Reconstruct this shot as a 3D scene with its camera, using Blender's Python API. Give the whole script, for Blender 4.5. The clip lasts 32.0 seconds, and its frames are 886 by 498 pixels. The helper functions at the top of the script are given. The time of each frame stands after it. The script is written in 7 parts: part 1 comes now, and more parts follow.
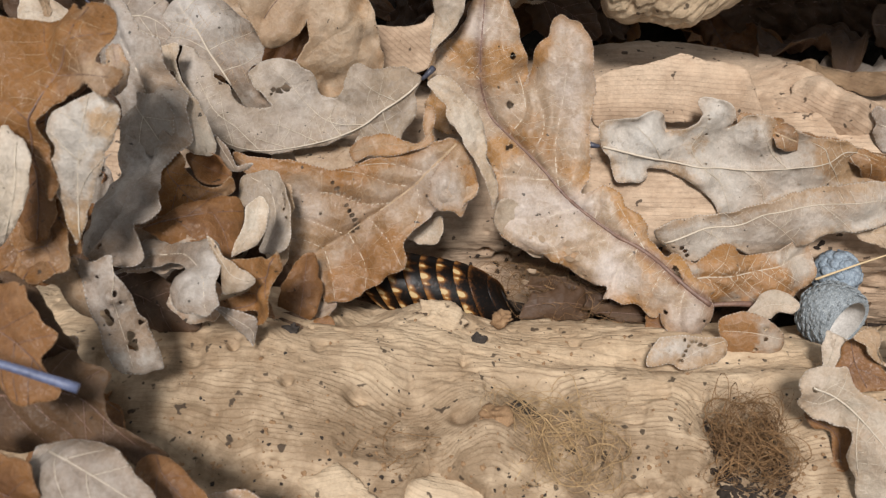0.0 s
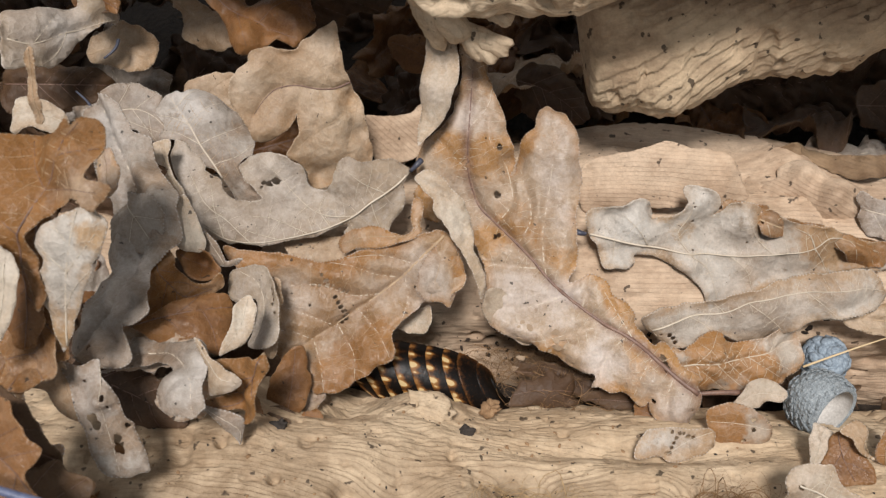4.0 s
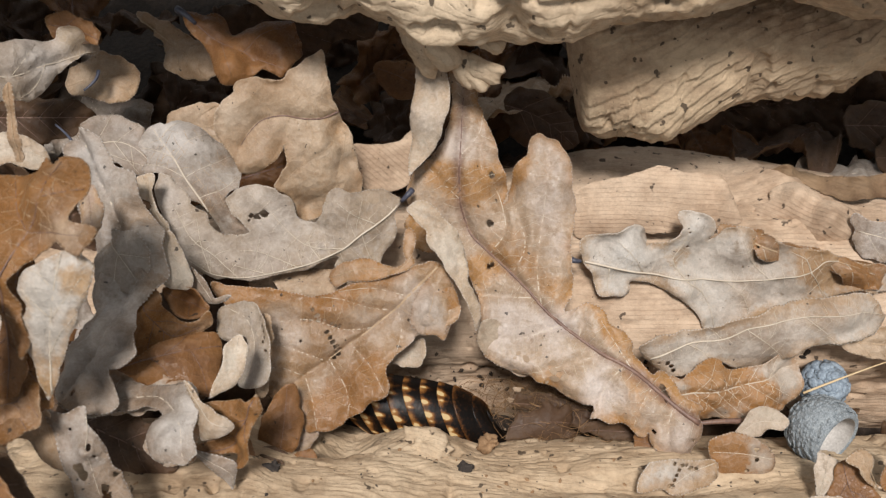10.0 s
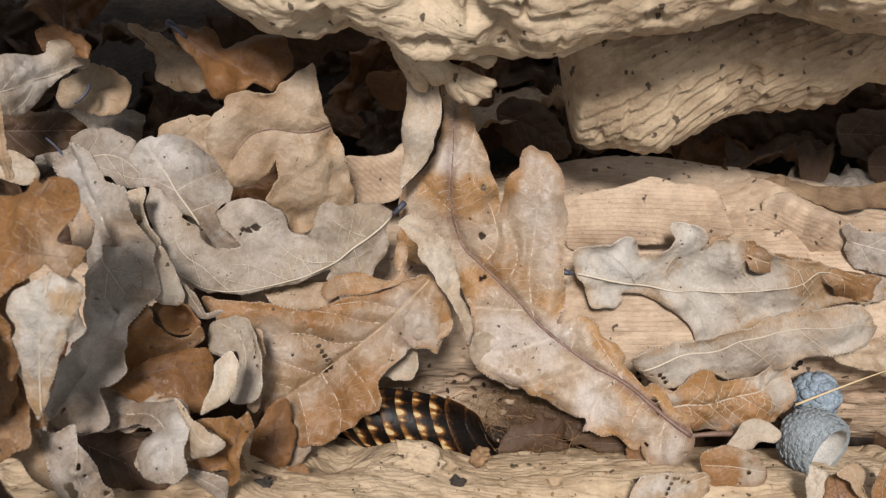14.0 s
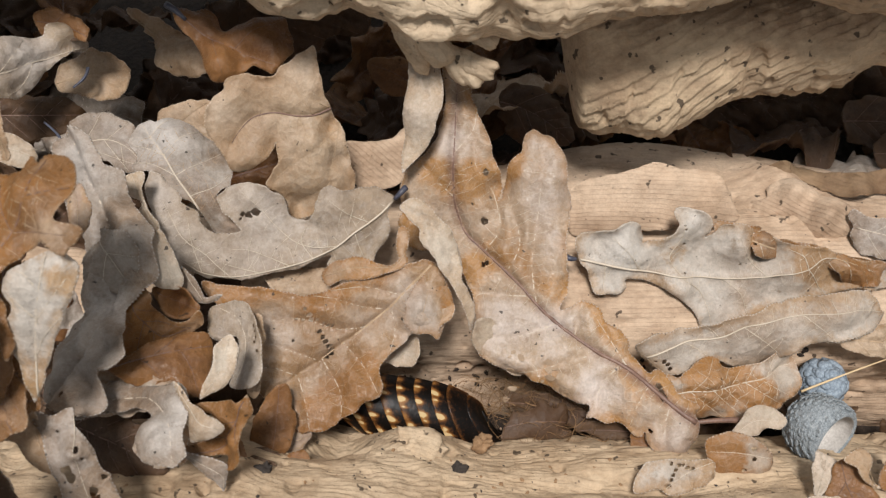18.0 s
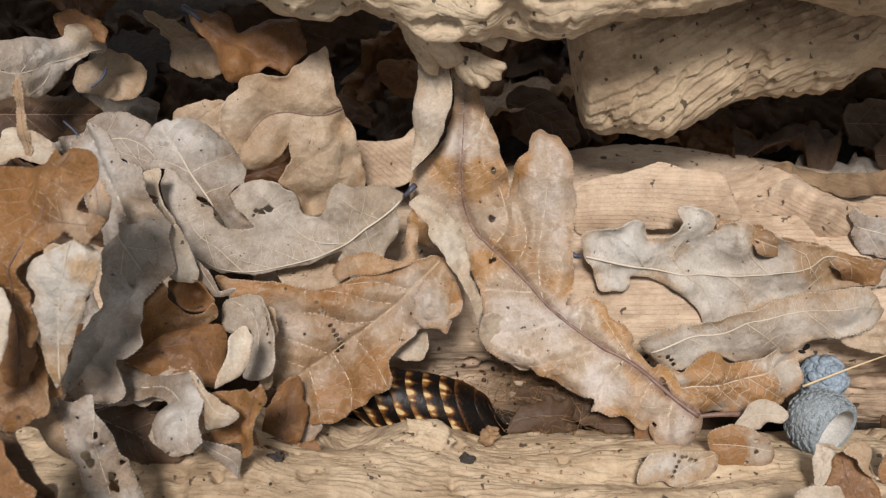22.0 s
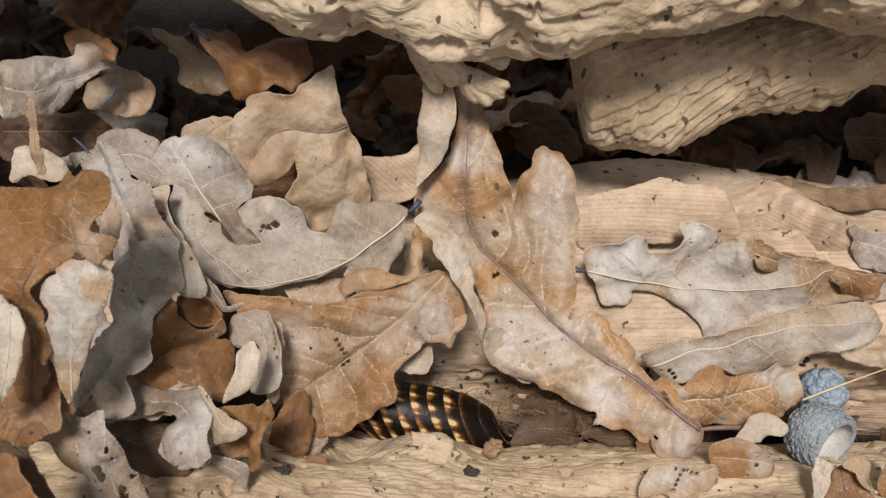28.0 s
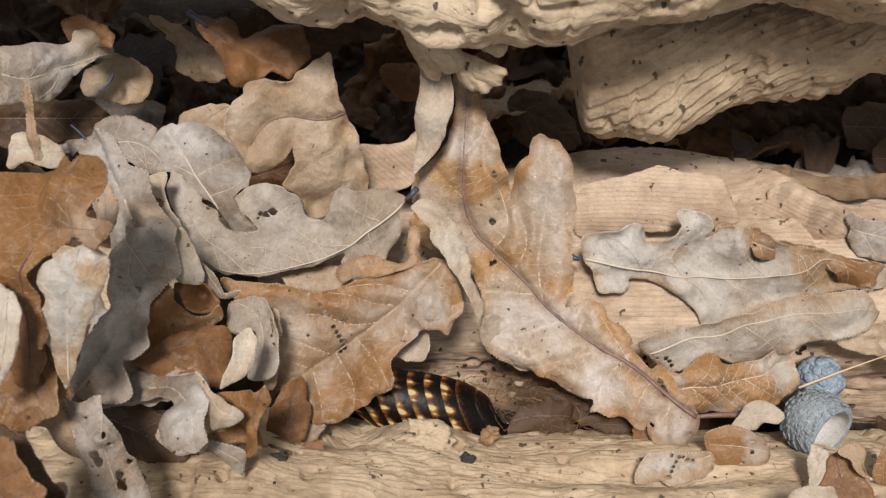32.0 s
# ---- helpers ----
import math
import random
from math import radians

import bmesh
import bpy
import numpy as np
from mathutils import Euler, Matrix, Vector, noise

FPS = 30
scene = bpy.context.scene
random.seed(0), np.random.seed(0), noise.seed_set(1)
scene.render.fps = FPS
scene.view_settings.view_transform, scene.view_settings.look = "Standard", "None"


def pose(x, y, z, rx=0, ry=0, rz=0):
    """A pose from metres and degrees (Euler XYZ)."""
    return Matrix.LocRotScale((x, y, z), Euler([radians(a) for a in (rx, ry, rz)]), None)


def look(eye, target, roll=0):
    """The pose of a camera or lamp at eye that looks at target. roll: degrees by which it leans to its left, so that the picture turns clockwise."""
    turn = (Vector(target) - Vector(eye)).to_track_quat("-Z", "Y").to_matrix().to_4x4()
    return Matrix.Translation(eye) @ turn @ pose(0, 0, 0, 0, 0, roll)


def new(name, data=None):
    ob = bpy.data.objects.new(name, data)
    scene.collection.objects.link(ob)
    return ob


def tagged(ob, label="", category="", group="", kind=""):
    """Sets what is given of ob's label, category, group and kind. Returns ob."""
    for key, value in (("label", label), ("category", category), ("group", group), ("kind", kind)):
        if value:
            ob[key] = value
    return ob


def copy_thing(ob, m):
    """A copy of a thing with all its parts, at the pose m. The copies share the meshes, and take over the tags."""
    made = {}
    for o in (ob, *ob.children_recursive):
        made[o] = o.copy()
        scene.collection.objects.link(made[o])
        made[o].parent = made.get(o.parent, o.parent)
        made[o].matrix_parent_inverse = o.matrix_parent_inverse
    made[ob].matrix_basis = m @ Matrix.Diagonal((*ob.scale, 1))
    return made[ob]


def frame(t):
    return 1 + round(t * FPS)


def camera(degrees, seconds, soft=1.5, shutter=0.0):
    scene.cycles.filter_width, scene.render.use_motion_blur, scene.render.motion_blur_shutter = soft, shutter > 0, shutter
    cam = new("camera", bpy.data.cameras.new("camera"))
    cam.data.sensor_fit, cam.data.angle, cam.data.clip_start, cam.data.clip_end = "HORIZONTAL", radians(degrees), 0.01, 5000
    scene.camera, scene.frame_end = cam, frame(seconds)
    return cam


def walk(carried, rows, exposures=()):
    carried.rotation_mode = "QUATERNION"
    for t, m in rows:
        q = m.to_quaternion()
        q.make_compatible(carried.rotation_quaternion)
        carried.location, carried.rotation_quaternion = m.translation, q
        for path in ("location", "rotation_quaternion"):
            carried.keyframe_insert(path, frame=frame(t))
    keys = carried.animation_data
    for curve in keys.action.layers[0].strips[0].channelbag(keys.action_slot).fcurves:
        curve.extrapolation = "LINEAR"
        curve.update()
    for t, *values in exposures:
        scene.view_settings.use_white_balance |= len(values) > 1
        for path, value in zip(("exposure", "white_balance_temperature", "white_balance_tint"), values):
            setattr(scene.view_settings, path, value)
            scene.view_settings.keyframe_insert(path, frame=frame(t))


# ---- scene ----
# Leaf litter between three pieces of bleached dead wood, seen from a hand's width or two above.
# x runs along the wood, y away from the viewer, z up; the soil lies at z = 0.
cam = camera(52.0, 32.0, soft=1.3)
# a phone lens near its closest focus
cam.data.dof.use_dof, cam.data.dof.focus_distance, cam.data.dof.aperture_fstop = True, 0.238, 36
PATH = [
    (0, -0.0006, -0.15341, 0.25229, 28.46, 0.529, 1.722),
    (0.5, 0.00017, -0.1554, 0.25458, 29.245, 0.614, 1.681),
    (1, 0.00047, -0.15326, 0.25424, 29.734, 0.36, 1.8),
    (1.5, 0.00183, -0.15097, 0.25952, 30.189, 0.42, 1.866),
    (2, 0.00221, -0.15212, 0.26441, 30.678, 0.543, 2.008),
    (2.5, 0.00268, -0.14977, 0.26528, 30.834, 0.743, 1.822),
    (3, 0.00163, -0.14736, 0.25948, 30.961, 0.759, 1.602),
    (3.5, 0.00334, -0.14505, 0.26103, 31.173, 0.909, 1.595),
    (5.5, 0.00281, -0.142, 0.25458, 31.3, 0.719, 1.207),
    (6, 0.00304, -0.14012, 0.25564, 31.393, 0.607, 0.98),
    (6.5, 0.00243, -0.14049, 0.25306, 31.295, 0.414, 0.884),
    (7, 0.00339, -0.14018, 0.25744, 31.306, 0.497, 0.813),
    (7.5, 0.00318, -0.14162, 0.25795, 31.386, 0.432, 0.664),
    (8, 0.00132, -0.14219, 0.25883, 31.542, 0.18, 0.516),
    (8.5, -0.00049, -0.14254, 0.26024, 31.829, 0.217, 0.425),
    (9, -0.00112, -0.13888, 0.25668, 31.803, 0.185, 0.162),
    (9.5, -0.00152, -0.14017, 0.25696, 32.109, 0.074, 0.006),
    (10, -0.00102, -0.13808, 0.25775, 32.227, 0.19, -0.065),
    (10.5, -0.00117, -0.1377, 0.2535, 31.693, 0.294, -0.047),
    (11, -0.00096, -0.13673, 0.24771, 31.769, 0.147, -0.126),
    (11.5, -0.00082, -0.13808, 0.25186, 31.665, 0.076, -0.058),
    (12, -0.00085, -0.13859, 0.25346, 31.602, -0.059, 0.01),
    (12.5, -0.00131, -0.13987, 0.25518, 31.829, -0.031, 0.03),
    (13, 0, -0.14, 0.26, 32, -0, 0),
    (13.5, 0.00104, -0.1353, 0.26343, 32.048, -0.021, -0.269),
    (14, 8e-05, -0.1347, 0.2597, 32.094, 0.062, -0.308),
    (14.5, -0.00027, -0.13528, 0.25686, 32.135, 0.183, -0.276),
    (16.5, -0.00015, -0.13441, 0.25746, 31.969, 0.203, -0.338),
    (17, 0.00082, -0.13368, 0.25969, 32.135, 0.219, -0.407),
    (17.5, 0.00074, -0.13376, 0.25652, 31.956, 0.264, -0.306),
    (18, 0.00031, -0.13648, 0.25575, 32.034, 0.233, -0.245),
    (18.5, 0.00101, -0.13532, 0.25933, 32.11, 0.376, -0.304),
    (19, 0.00082, -0.13629, 0.26177, 32.194, 0.4, -0.502),
    (19.5, 0.00061, -0.13716, 0.26084, 32.167, 0.441, -0.399),
    (20, -4e-05, -0.13901, 0.25845, 32.229, 0.454, -0.295),
    (20.5, -0.00021, -0.13765, 0.25778, 32.068, 0.268, -0.238),
    (21, -0.00036, -0.14113, 0.25976, 32.395, 0.365, -0.14),
    (21.5, -0.00042, -0.14205, 0.25903, 32.557, 0.416, -0.051),
    (22, -0.00045, -0.14199, 0.25852, 32.596, 0.426, 0.084),
    (22.5, -0.00049, -0.14176, 0.25728, 32.631, 0.386, 0.219),
    (23, -0.00054, -0.14308, 0.25712, 32.591, 0.423, 0.356),
    (23.5, -1e-05, -0.14133, 0.25765, 32.721, 0.418, 0.338),
    (24, -0.00016, -0.14146, 0.25896, 32.829, 0.418, 0.315),
    (24.5, -0.00031, -0.14178, 0.25816, 32.847, 0.395, 0.378),
    (26.5, -0.00085, -0.14461, 0.26149, 32.899, 0.396, 0.497),
    (27, -0.00011, -0.14053, 0.26353, 32.823, 0.357, 0.408),
    (27.5, 0.00054, -0.1398, 0.26267, 32.667, 0.439, 0.402),
    (28, -0.00054, -0.14145, 0.2629, 32.872, 0.619, 0.222),
    (28.5, -0.00241, -0.14568, 0.25348, 32.483, 0.472, 0.387),
    (29, -0.00091, -0.14595, 0.25791, 32.423, 0.531, 0.615),
    (29.5, -0.00051, -0.1458, 0.26017, 32.519, 0.453, 0.825),
    (30, -0.00071, -0.14436, 0.26222, 32.366, 0.342, 0.877),
    (30.5, 0.0002, -0.14461, 0.26741, 32.419, 0.46, 0.762),
    (31, 0.00046, -0.14475, 0.27194, 32.337, 0.576, 0.74),
    (31.5, 0.00054, -0.14108, 0.26646, 32.345, 0.517, 0.312),
    (32, 0.00015, -0.14258, 0.26241, 32.376, 0.56, 0.294),
]
walk(cam, [(t, pose(x, y, z, rx, ry, rz)) for t, x, y, z, rx, ry, rz in PATH])

# ---- light: one strip lamp's worth of soft top light, dim surroundings ----
world = bpy.data.worlds.new("room")
scene.world = world
world.use_nodes = True
world.node_tree.nodes["Background"].inputs[0].default_value = (0.9, 0.95, 1.0, 1)
world.node_tree.nodes["Background"].inputs[1].default_value = 0.41
sun = new("top_light", bpy.data.lights.new("top_light", "SUN"))
sun.data.energy, sun.data.angle, sun.data.color = 4.15, radians(12), (1.0, 0.97, 0.95)
sun.matrix_world = look((-0.05, -0.27, 0.96), (0, 0, 0))

from mathutils.bvhtree import BVHTree
from mathutils.geometry import delaunay_2d_cdt

FACE = Vector((0, -0.53, 0.848))


# ---- noise in numpy ----
def _cell(i, seed):
    h = (i[..., 0] * 374761393 + i[..., 1] * 668265263 + i[..., 2] * 2147483647 + seed * 974711) & 0x7FFFFFFF
    h = ((h ^ (h >> 13)) * 1274126177) & 0x7FFFFFFF
    return ((h ^ (h >> 16)) & 0xFFFF) / 65535.0


def noise3(p, seed=0):
    """Smooth value noise from -1 to 1 at rows of points."""
    i = np.floor(p).astype(np.int64)
    f = p - i
    f = f * f * (3 - 2 * f)
    out = 0.0
    for a in (0, 1):
        for b in (0, 1):
            for c in (0, 1):
                w = (f[..., 0] if a else 1 - f[..., 0]) * (f[..., 1] if b else 1 - f[..., 1]) * (f[..., 2] if c else 1 - f[..., 2])
                out = out + w * _cell(i + np.array((a, b, c)), seed)
    return out * 2 - 1


def fbm(p, freq, octaves=4, seed=0):
    return sum(noise3(p * freq * 2**k + 17.3 * k, seed + k) / 2**k for k in range(octaves))


# ---- small builders ----
def mesh_from(name, verts, faces, mat, smooth=True):
    me = bpy.data.meshes.new(name)
    me.from_pydata([tuple(v) for v in verts], [], faces)
    me.materials.append(mat)
    if smooth:
        me.polygons.foreach_set("use_smooth", [True] * len(me.polygons))
    me.update()
    return me


def child(name, me, parent, label=""):
    ob = new(name, me)
    ob.parent = parent
    if label:
        tagged(ob, label)
    return ob


def tube_data(points, radii, sides=7):
    """Vertices and faces of a tapered tube along points, closed at both ends."""
    pts = [Vector(p) for p in points]
    verts, faces = [], []
    ref = Vector((0.13, 0.21, 0.97))
    for k, p in enumerate(pts):
        t = (pts[min(k + 1, len(pts) - 1)] - pts[max(k - 1, 0)]).normalized()
        u = t.cross(ref).normalized()
        v = t.cross(u)
        for j in range(sides):
            a = 2 * math.pi * j / sides
            verts.append(p + (u * math.cos(a) + v * math.sin(a)) * radii[k])
    for k in range(len(pts) - 1):
        for j in range(sides):
            a, b = k * sides + j, k * sides + (j + 1) % sides
            faces.append((a, b, b + sides, a + sides))
    faces.append(tuple(range(sides))[::-1])
    faces.append(tuple(range(len(verts) - sides, len(verts))))
    return verts, faces


def join_data(chunks):
    verts, faces = [], []
    for v, f in chunks:
        n = len(verts)
        verts += v
        faces += [tuple(i + n for i in q) for q in f]
    return verts, faces


# ---- materials ----
def nodes_of(name):
    mat = bpy.data.materials.new(name)
    mat.use_nodes = True
    nt = mat.node_tree
    return mat, nt, nt.nodes["Principled BSDF"]


def add(nt, kind, **values):
    n = nt.nodes.new(kind)
    for key, value in values.items():
        if key in n.inputs:
            n.inputs[key].default_value = value
    return n


def ramp(nt, source, stops):
    r = nt.nodes.new("ShaderNodeValToRGB")
    while len(r.color_ramp.elements) < len(stops):
        r.color_ramp.elements.new(0.5)
    for e, (at, col) in zip(r.color_ramp.elements, stops):
        e.position, e.color = at, (*col, 1) if len(col) == 3 else col
    nt.links.new(source, r.inputs[0])
    return r.outputs[0]


def grey(v):
    return (v, v, v)


def mixed(nt, fac, a, b, how="MIX"):
    m = nt.nodes.new("ShaderNodeMix")
    m.data_type, m.blend_type = "RGBA", how
    for sock, val in ((m.inputs[0], fac), (m.inputs[6], a), (m.inputs[7], b)):
        if isinstance(val, (int, float)):
            sock.default_value = val
        elif isinstance(val, tuple):
            sock.default_value = (*val, 1)
        else:
            nt.links.new(val, sock)
    return m.outputs[2]


def noise_tex(nt, vec, scale, detail=4.0, rough=0.55):
    n = add(nt, "ShaderNodeTexNoise", Scale=scale, Detail=detail, Roughness=rough)
    nt.links.new(vec, n.inputs["Vector"])
    return n.outputs["Fac"]


def scaled(nt, value, by):
    m = nt.nodes.new("ShaderNodeMath")
    m.operation = "MULTIPLY"
    nt.links.new(value, m.inputs[0])
    if isinstance(by, (int, float)):
        m.inputs[1].default_value = by
    else:
        nt.links.new(by, m.inputs[1])
    return m.outputs[0]


def cells(nt, vec, scale):
    net = add(nt, "ShaderNodeTexVoronoi", Scale=scale)
    net.feature = "DISTANCE_TO_EDGE"
    nt.links.new(vec, net.inputs["Vector"])
    return ramp(nt, net.outputs[0], [(0.0, grey(1)), (0.09, grey(0))])


def attribute(nt, name):
    n = nt.nodes.new("ShaderNodeAttribute")
    n.attribute_name = name
    return n.outputs["Fac"]


def plus(nt, a, by, b):
    """a * by + b"""
    m = nt.nodes.new("ShaderNodeMath")
    m.operation = "MULTIPLY_ADD"
    nt.links.new(a, m.inputs[0])
    m.inputs[1].default_value = by
    nt.links.new(b, m.inputs[2])
    return m.outputs[0]


def leaf_material(name, base, patch, bloom, bloom_amount, rough, edge, patch_at=0.5, rib_tone=None):
    """Dead leaf: two blotchy tones, tawny stains along the veins and margin, a silvery bloom with painted sheen, a net
    of fine veins and dark specks.
    """
    mat, nt, b = nodes_of(name)
    co = nt.nodes.new("ShaderNodeTexCoord").outputs["Object"]
    info = nt.nodes.new("ShaderNodeObjectInfo").outputs["Random"]
    shift = nt.nodes.new("ShaderNodeVectorMath")
    shift.operation = "ADD"
    nt.links.new(co, shift.inputs[0])
    nt.links.new(info, shift.inputs[1])
    vec = shift.outputs[0]
    rim, rib, net, warm = (attribute(nt, q) for q in ("rim", "rib", "net", "warm"))
    coarse, middle = noise_tex(nt, vec, 45, 6, 0.62), noise_tex(nt, vec, 170, 6, 0.68)
    ragged = mixed(nt, 0.5, coarse, mixed(nt, 0.35, middle, noise_tex(nt, vec, 700, 4, 0.6)))
    big = ramp(nt, ragged, [(patch_at - 0.05, grey(0)), (patch_at + 0.05, grey(1))])
    col = mixed(nt, big, base, patch)
    # tawny stains: blotches of their own, along the veins and along the margin
    tawny = ramp(nt, plus(nt, warm, 0.30, ragged), [(0.585, grey(0)), (0.72, grey(0.88))])
    col = mixed(nt, tawny, col, edge)
    near_vein = ramp(nt, plus(nt, net, -0.06, ragged), [(0.40, grey(0)), (0.58, grey(0.38))])
    col = mixed(nt, near_vein, col, edge)
    near_rim = ramp(nt, plus(nt, rim, -0.05, ragged), [(0.36, grey(0)), (0.50, grey(0.75))])
    col = mixed(nt, near_rim, col, edge)
    if rib_tone:
        near_rib = ramp(nt, plus(nt, rib, -0.09, ragged), [(0.34, grey(0)), (0.50, grey(0.8))])
        col = mixed(nt, near_rib, col, rib_tone)
    # silvery bloom in blotches, with the blade's waxy sheen put into the colour
    bloom_sheen = ramp(nt, plus(nt, warm, -0.30, noise_tex(nt, vec, 85, 7, 0.66)), [(0.60 - bloom_amount * 0.22, grey(0)), (0.78, grey(min(1, bloom_amount * 1.5)))])
    col = mixed(nt, bloom_sheen, col, bloom)
    # bright edge line: the curled rim's highlight, painted on
    col = mixed(nt, ramp(nt, rim, [(0.0, grey(0.95)), (0.35, grey(0))]), col, tuple(min(1, c * 1.12) for c in bloom))
    # the net of small veins
    warp = nt.nodes.new("ShaderNodeVectorMath")
    warp.operation = "MULTIPLY_ADD"
    wob = add(nt, "ShaderNodeTexNoise", Scale=260.0, Detail=3.0)
    nt.links.new(vec, wob.inputs["Vector"])
    nt.links.new(wob.outputs["Color"], warp.inputs[0])
    warp.inputs[1].default_value = (0.0022, 0.0022, 0.0022)
    nt.links.new(vec, warp.inputs[2])
    veins, fine_veins = cells(nt, warp.outputs[0], 480), cells(nt, warp.outputs[0], 1300)
    pale = tuple(min(1, c * 1.08) for c in bloom)
    col = mixed(nt, scaled(nt, veins, 0.13), col, pale)
    col = mixed(nt, scaled(nt, fine_veins, 0.12), col, pale)
    fine = noise_tex(nt, vec, 1500, 4, 0.65)
    col = mixed(nt, 0.30, col, ramp(nt, fine, [(0.3, grey(0.5)), (0.66, grey(1.22))]), "MULTIPLY")
    col = mixed(nt, 0.38, col, ramp(nt, middle, [(0.3, grey(0.62)), (0.66, grey(1.2))]), "MULTIPLY")
    # broad brown mottling and stains, strengthened to stand in for the curves' shading
    col = mixed(nt, 0.55, col, ramp(nt, noise_tex(nt, vec, 32, 5, 0.6), [(0.36, (0.62, 0.52, 0.42)), (0.62, grey(1.12))]), "MULTIPLY")
    stain = ramp(nt, noise_tex(nt, vec, 150, 6, 0.7), [(0.60, grey(0)), (0.70, grey(0.6))])
    col = mixed(nt, stain, col, tuple(c * 0.5 for c in edge))
    speck = ramp(nt, noise_tex(nt, vec, 520, 2, 0.45), [(0.725, grey(0)), (0.75, grey(0.85))])
    col = mixed(nt, speck, col, (0.03, 0.02, 0.014))
    nt.links.new(col, b.inputs["Base Color"])
    nt.links.new(ramp(nt, middle, [(0.35, grey(rough - 0.08)), (0.65, grey(min(1, rough + 0.14)))]), b.inputs["Roughness"])
    pucker = add(nt, "ShaderNodeTexVoronoi", Scale=480.0)
    pucker.feature = "SMOOTH_F1"
    nt.links.new(warp.outputs[0], pucker.inputs["Vector"])
    bump = add(nt, "ShaderNodeBump", Strength=0.7, Distance=0.0005)
    nt.links.new(mixed(nt, 0.75, middle, pucker.outputs["Distance"]), bump.inputs["Height"])
    fine_bump = add(nt, "ShaderNodeBump", Strength=0.65, Distance=0.00032)
    nt.links.new(mixed(nt, 0.45, fine, mixed(nt, 0.45, veins, fine_veins)), fine_bump.inputs["Height"])
    nt.links.new(bump.outputs[0], fine_bump.inputs["Normal"])
    nt.links.new(fine_bump.outputs[0], b.inputs["Normal"])
    b.inputs["Specular IOR Level"].default_value = 0.5 if sum(base) > 0.45 else 0.28
    glow = add(nt, "ShaderNodeBsdfTranslucent")
    nt.links.new(col, glow.inputs[0])
    blend = nt.nodes.new("ShaderNodeMixShader")
    blend.inputs[0].default_value = 0.14
    nt.links.new(b.outputs[0], blend.inputs[1])
    nt.links.new(glow.outputs[0], blend.inputs[2])
    nt.links.new(blend.outputs[0], nt.nodes["Material Output"].inputs[0])
    return mat


LEAF = {
    "grey": leaf_material("grey_leaf", (0.452, 0.382, 0.319), (0.367, 0.290, 0.216), (0.577, 0.527, 0.478), 0.6, 0.52, (0.357, 0.269, 0.182)),
    "tan": leaf_material("tan_leaf", (0.482, 0.355, 0.240), (0.388, 0.259, 0.154), (0.577, 0.479, 0.376), 0.45, 0.5, (0.377, 0.236, 0.125)),
    "tawny": leaf_material("tawny_leaf", (0.445, 0.323, 0.217), (0.488, 0.382, 0.297), (0.583, 0.519, 0.477), 0.45, 0.36, (0.382, 0.191, 0.053), rib_tone=(0.249, 0.154, 0.117)),
    "brown": leaf_material("brown_leaf", (0.228, 0.107, 0.041), (0.129, 0.059, 0.027), (0.327, 0.203, 0.118), 0.35, 0.34, (0.257, 0.122, 0.043)),
    "ochre": leaf_material("ochre_leaf", (0.37, 0.23, 0.12), (0.44, 0.32, 0.22), (0.52, 0.46, 0.41), 0.45, 0.36, (0.32, 0.15, 0.04)),
    "rust": leaf_material("rust_leaf", (0.25, 0.125, 0.047), (0.15, 0.07, 0.028), (0.40, 0.30, 0.21), 0.5, 0.34, (0.28, 0.13, 0.04)),
    # also given to leaves in shaded places, so its darkness carries their shade
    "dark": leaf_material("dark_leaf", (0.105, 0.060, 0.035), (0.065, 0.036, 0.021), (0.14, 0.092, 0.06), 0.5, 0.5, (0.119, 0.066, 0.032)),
    "pale": leaf_material("pale_leaf", (0.577, 0.490, 0.387), (0.493, 0.392, 0.296), (0.651, 0.591, 0.524), 0.55, 0.58, (0.462, 0.334, 0.216)),
    "ash": leaf_material("ash_leaf", (0.418, 0.360, 0.304), (0.290, 0.234, 0.191), (0.580, 0.541, 0.505), 0.55, 0.55, (0.290, 0.203, 0.133)),
    "mottled": leaf_material("mottled_leaf", (0.509, 0.451, 0.387), (0.445, 0.366, 0.297), (0.599, 0.557, 0.503), 0.5, 0.5, (0.371, 0.223, 0.101)),
    "patched": leaf_material("patched_leaf", (0.488, 0.413, 0.339), (0.456, 0.355, 0.265), (0.562, 0.498, 0.424), 0.35, 0.42, (0.350, 0.164, 0.042), 0.56),
}


def plain_material(name, lo, hi, scale, rough, bump=0.3, dist=0.0004):
    mat, nt, b = nodes_of(name)
    co = nt.nodes.new("ShaderNodeTexCoord").outputs["Object"]
    n = noise_tex(nt, co, scale, 5, 0.65)
    m = noise_tex(nt, co, scale * 6, 4, 0.6)
    both = mixed(nt, 0.5, n, m)
    nt.links.new(ramp(nt, both, [(0.33, lo), (0.66, hi)]), b.inputs["Base Color"])
    b.inputs["Roughness"].default_value = rough
    bu = add(nt, "ShaderNodeBump", Strength=bump, Distance=dist)
    nt.links.new(both, bu.inputs["Height"])
    nt.links.new(bu.outputs[0], b.inputs["Normal"])
    return mat


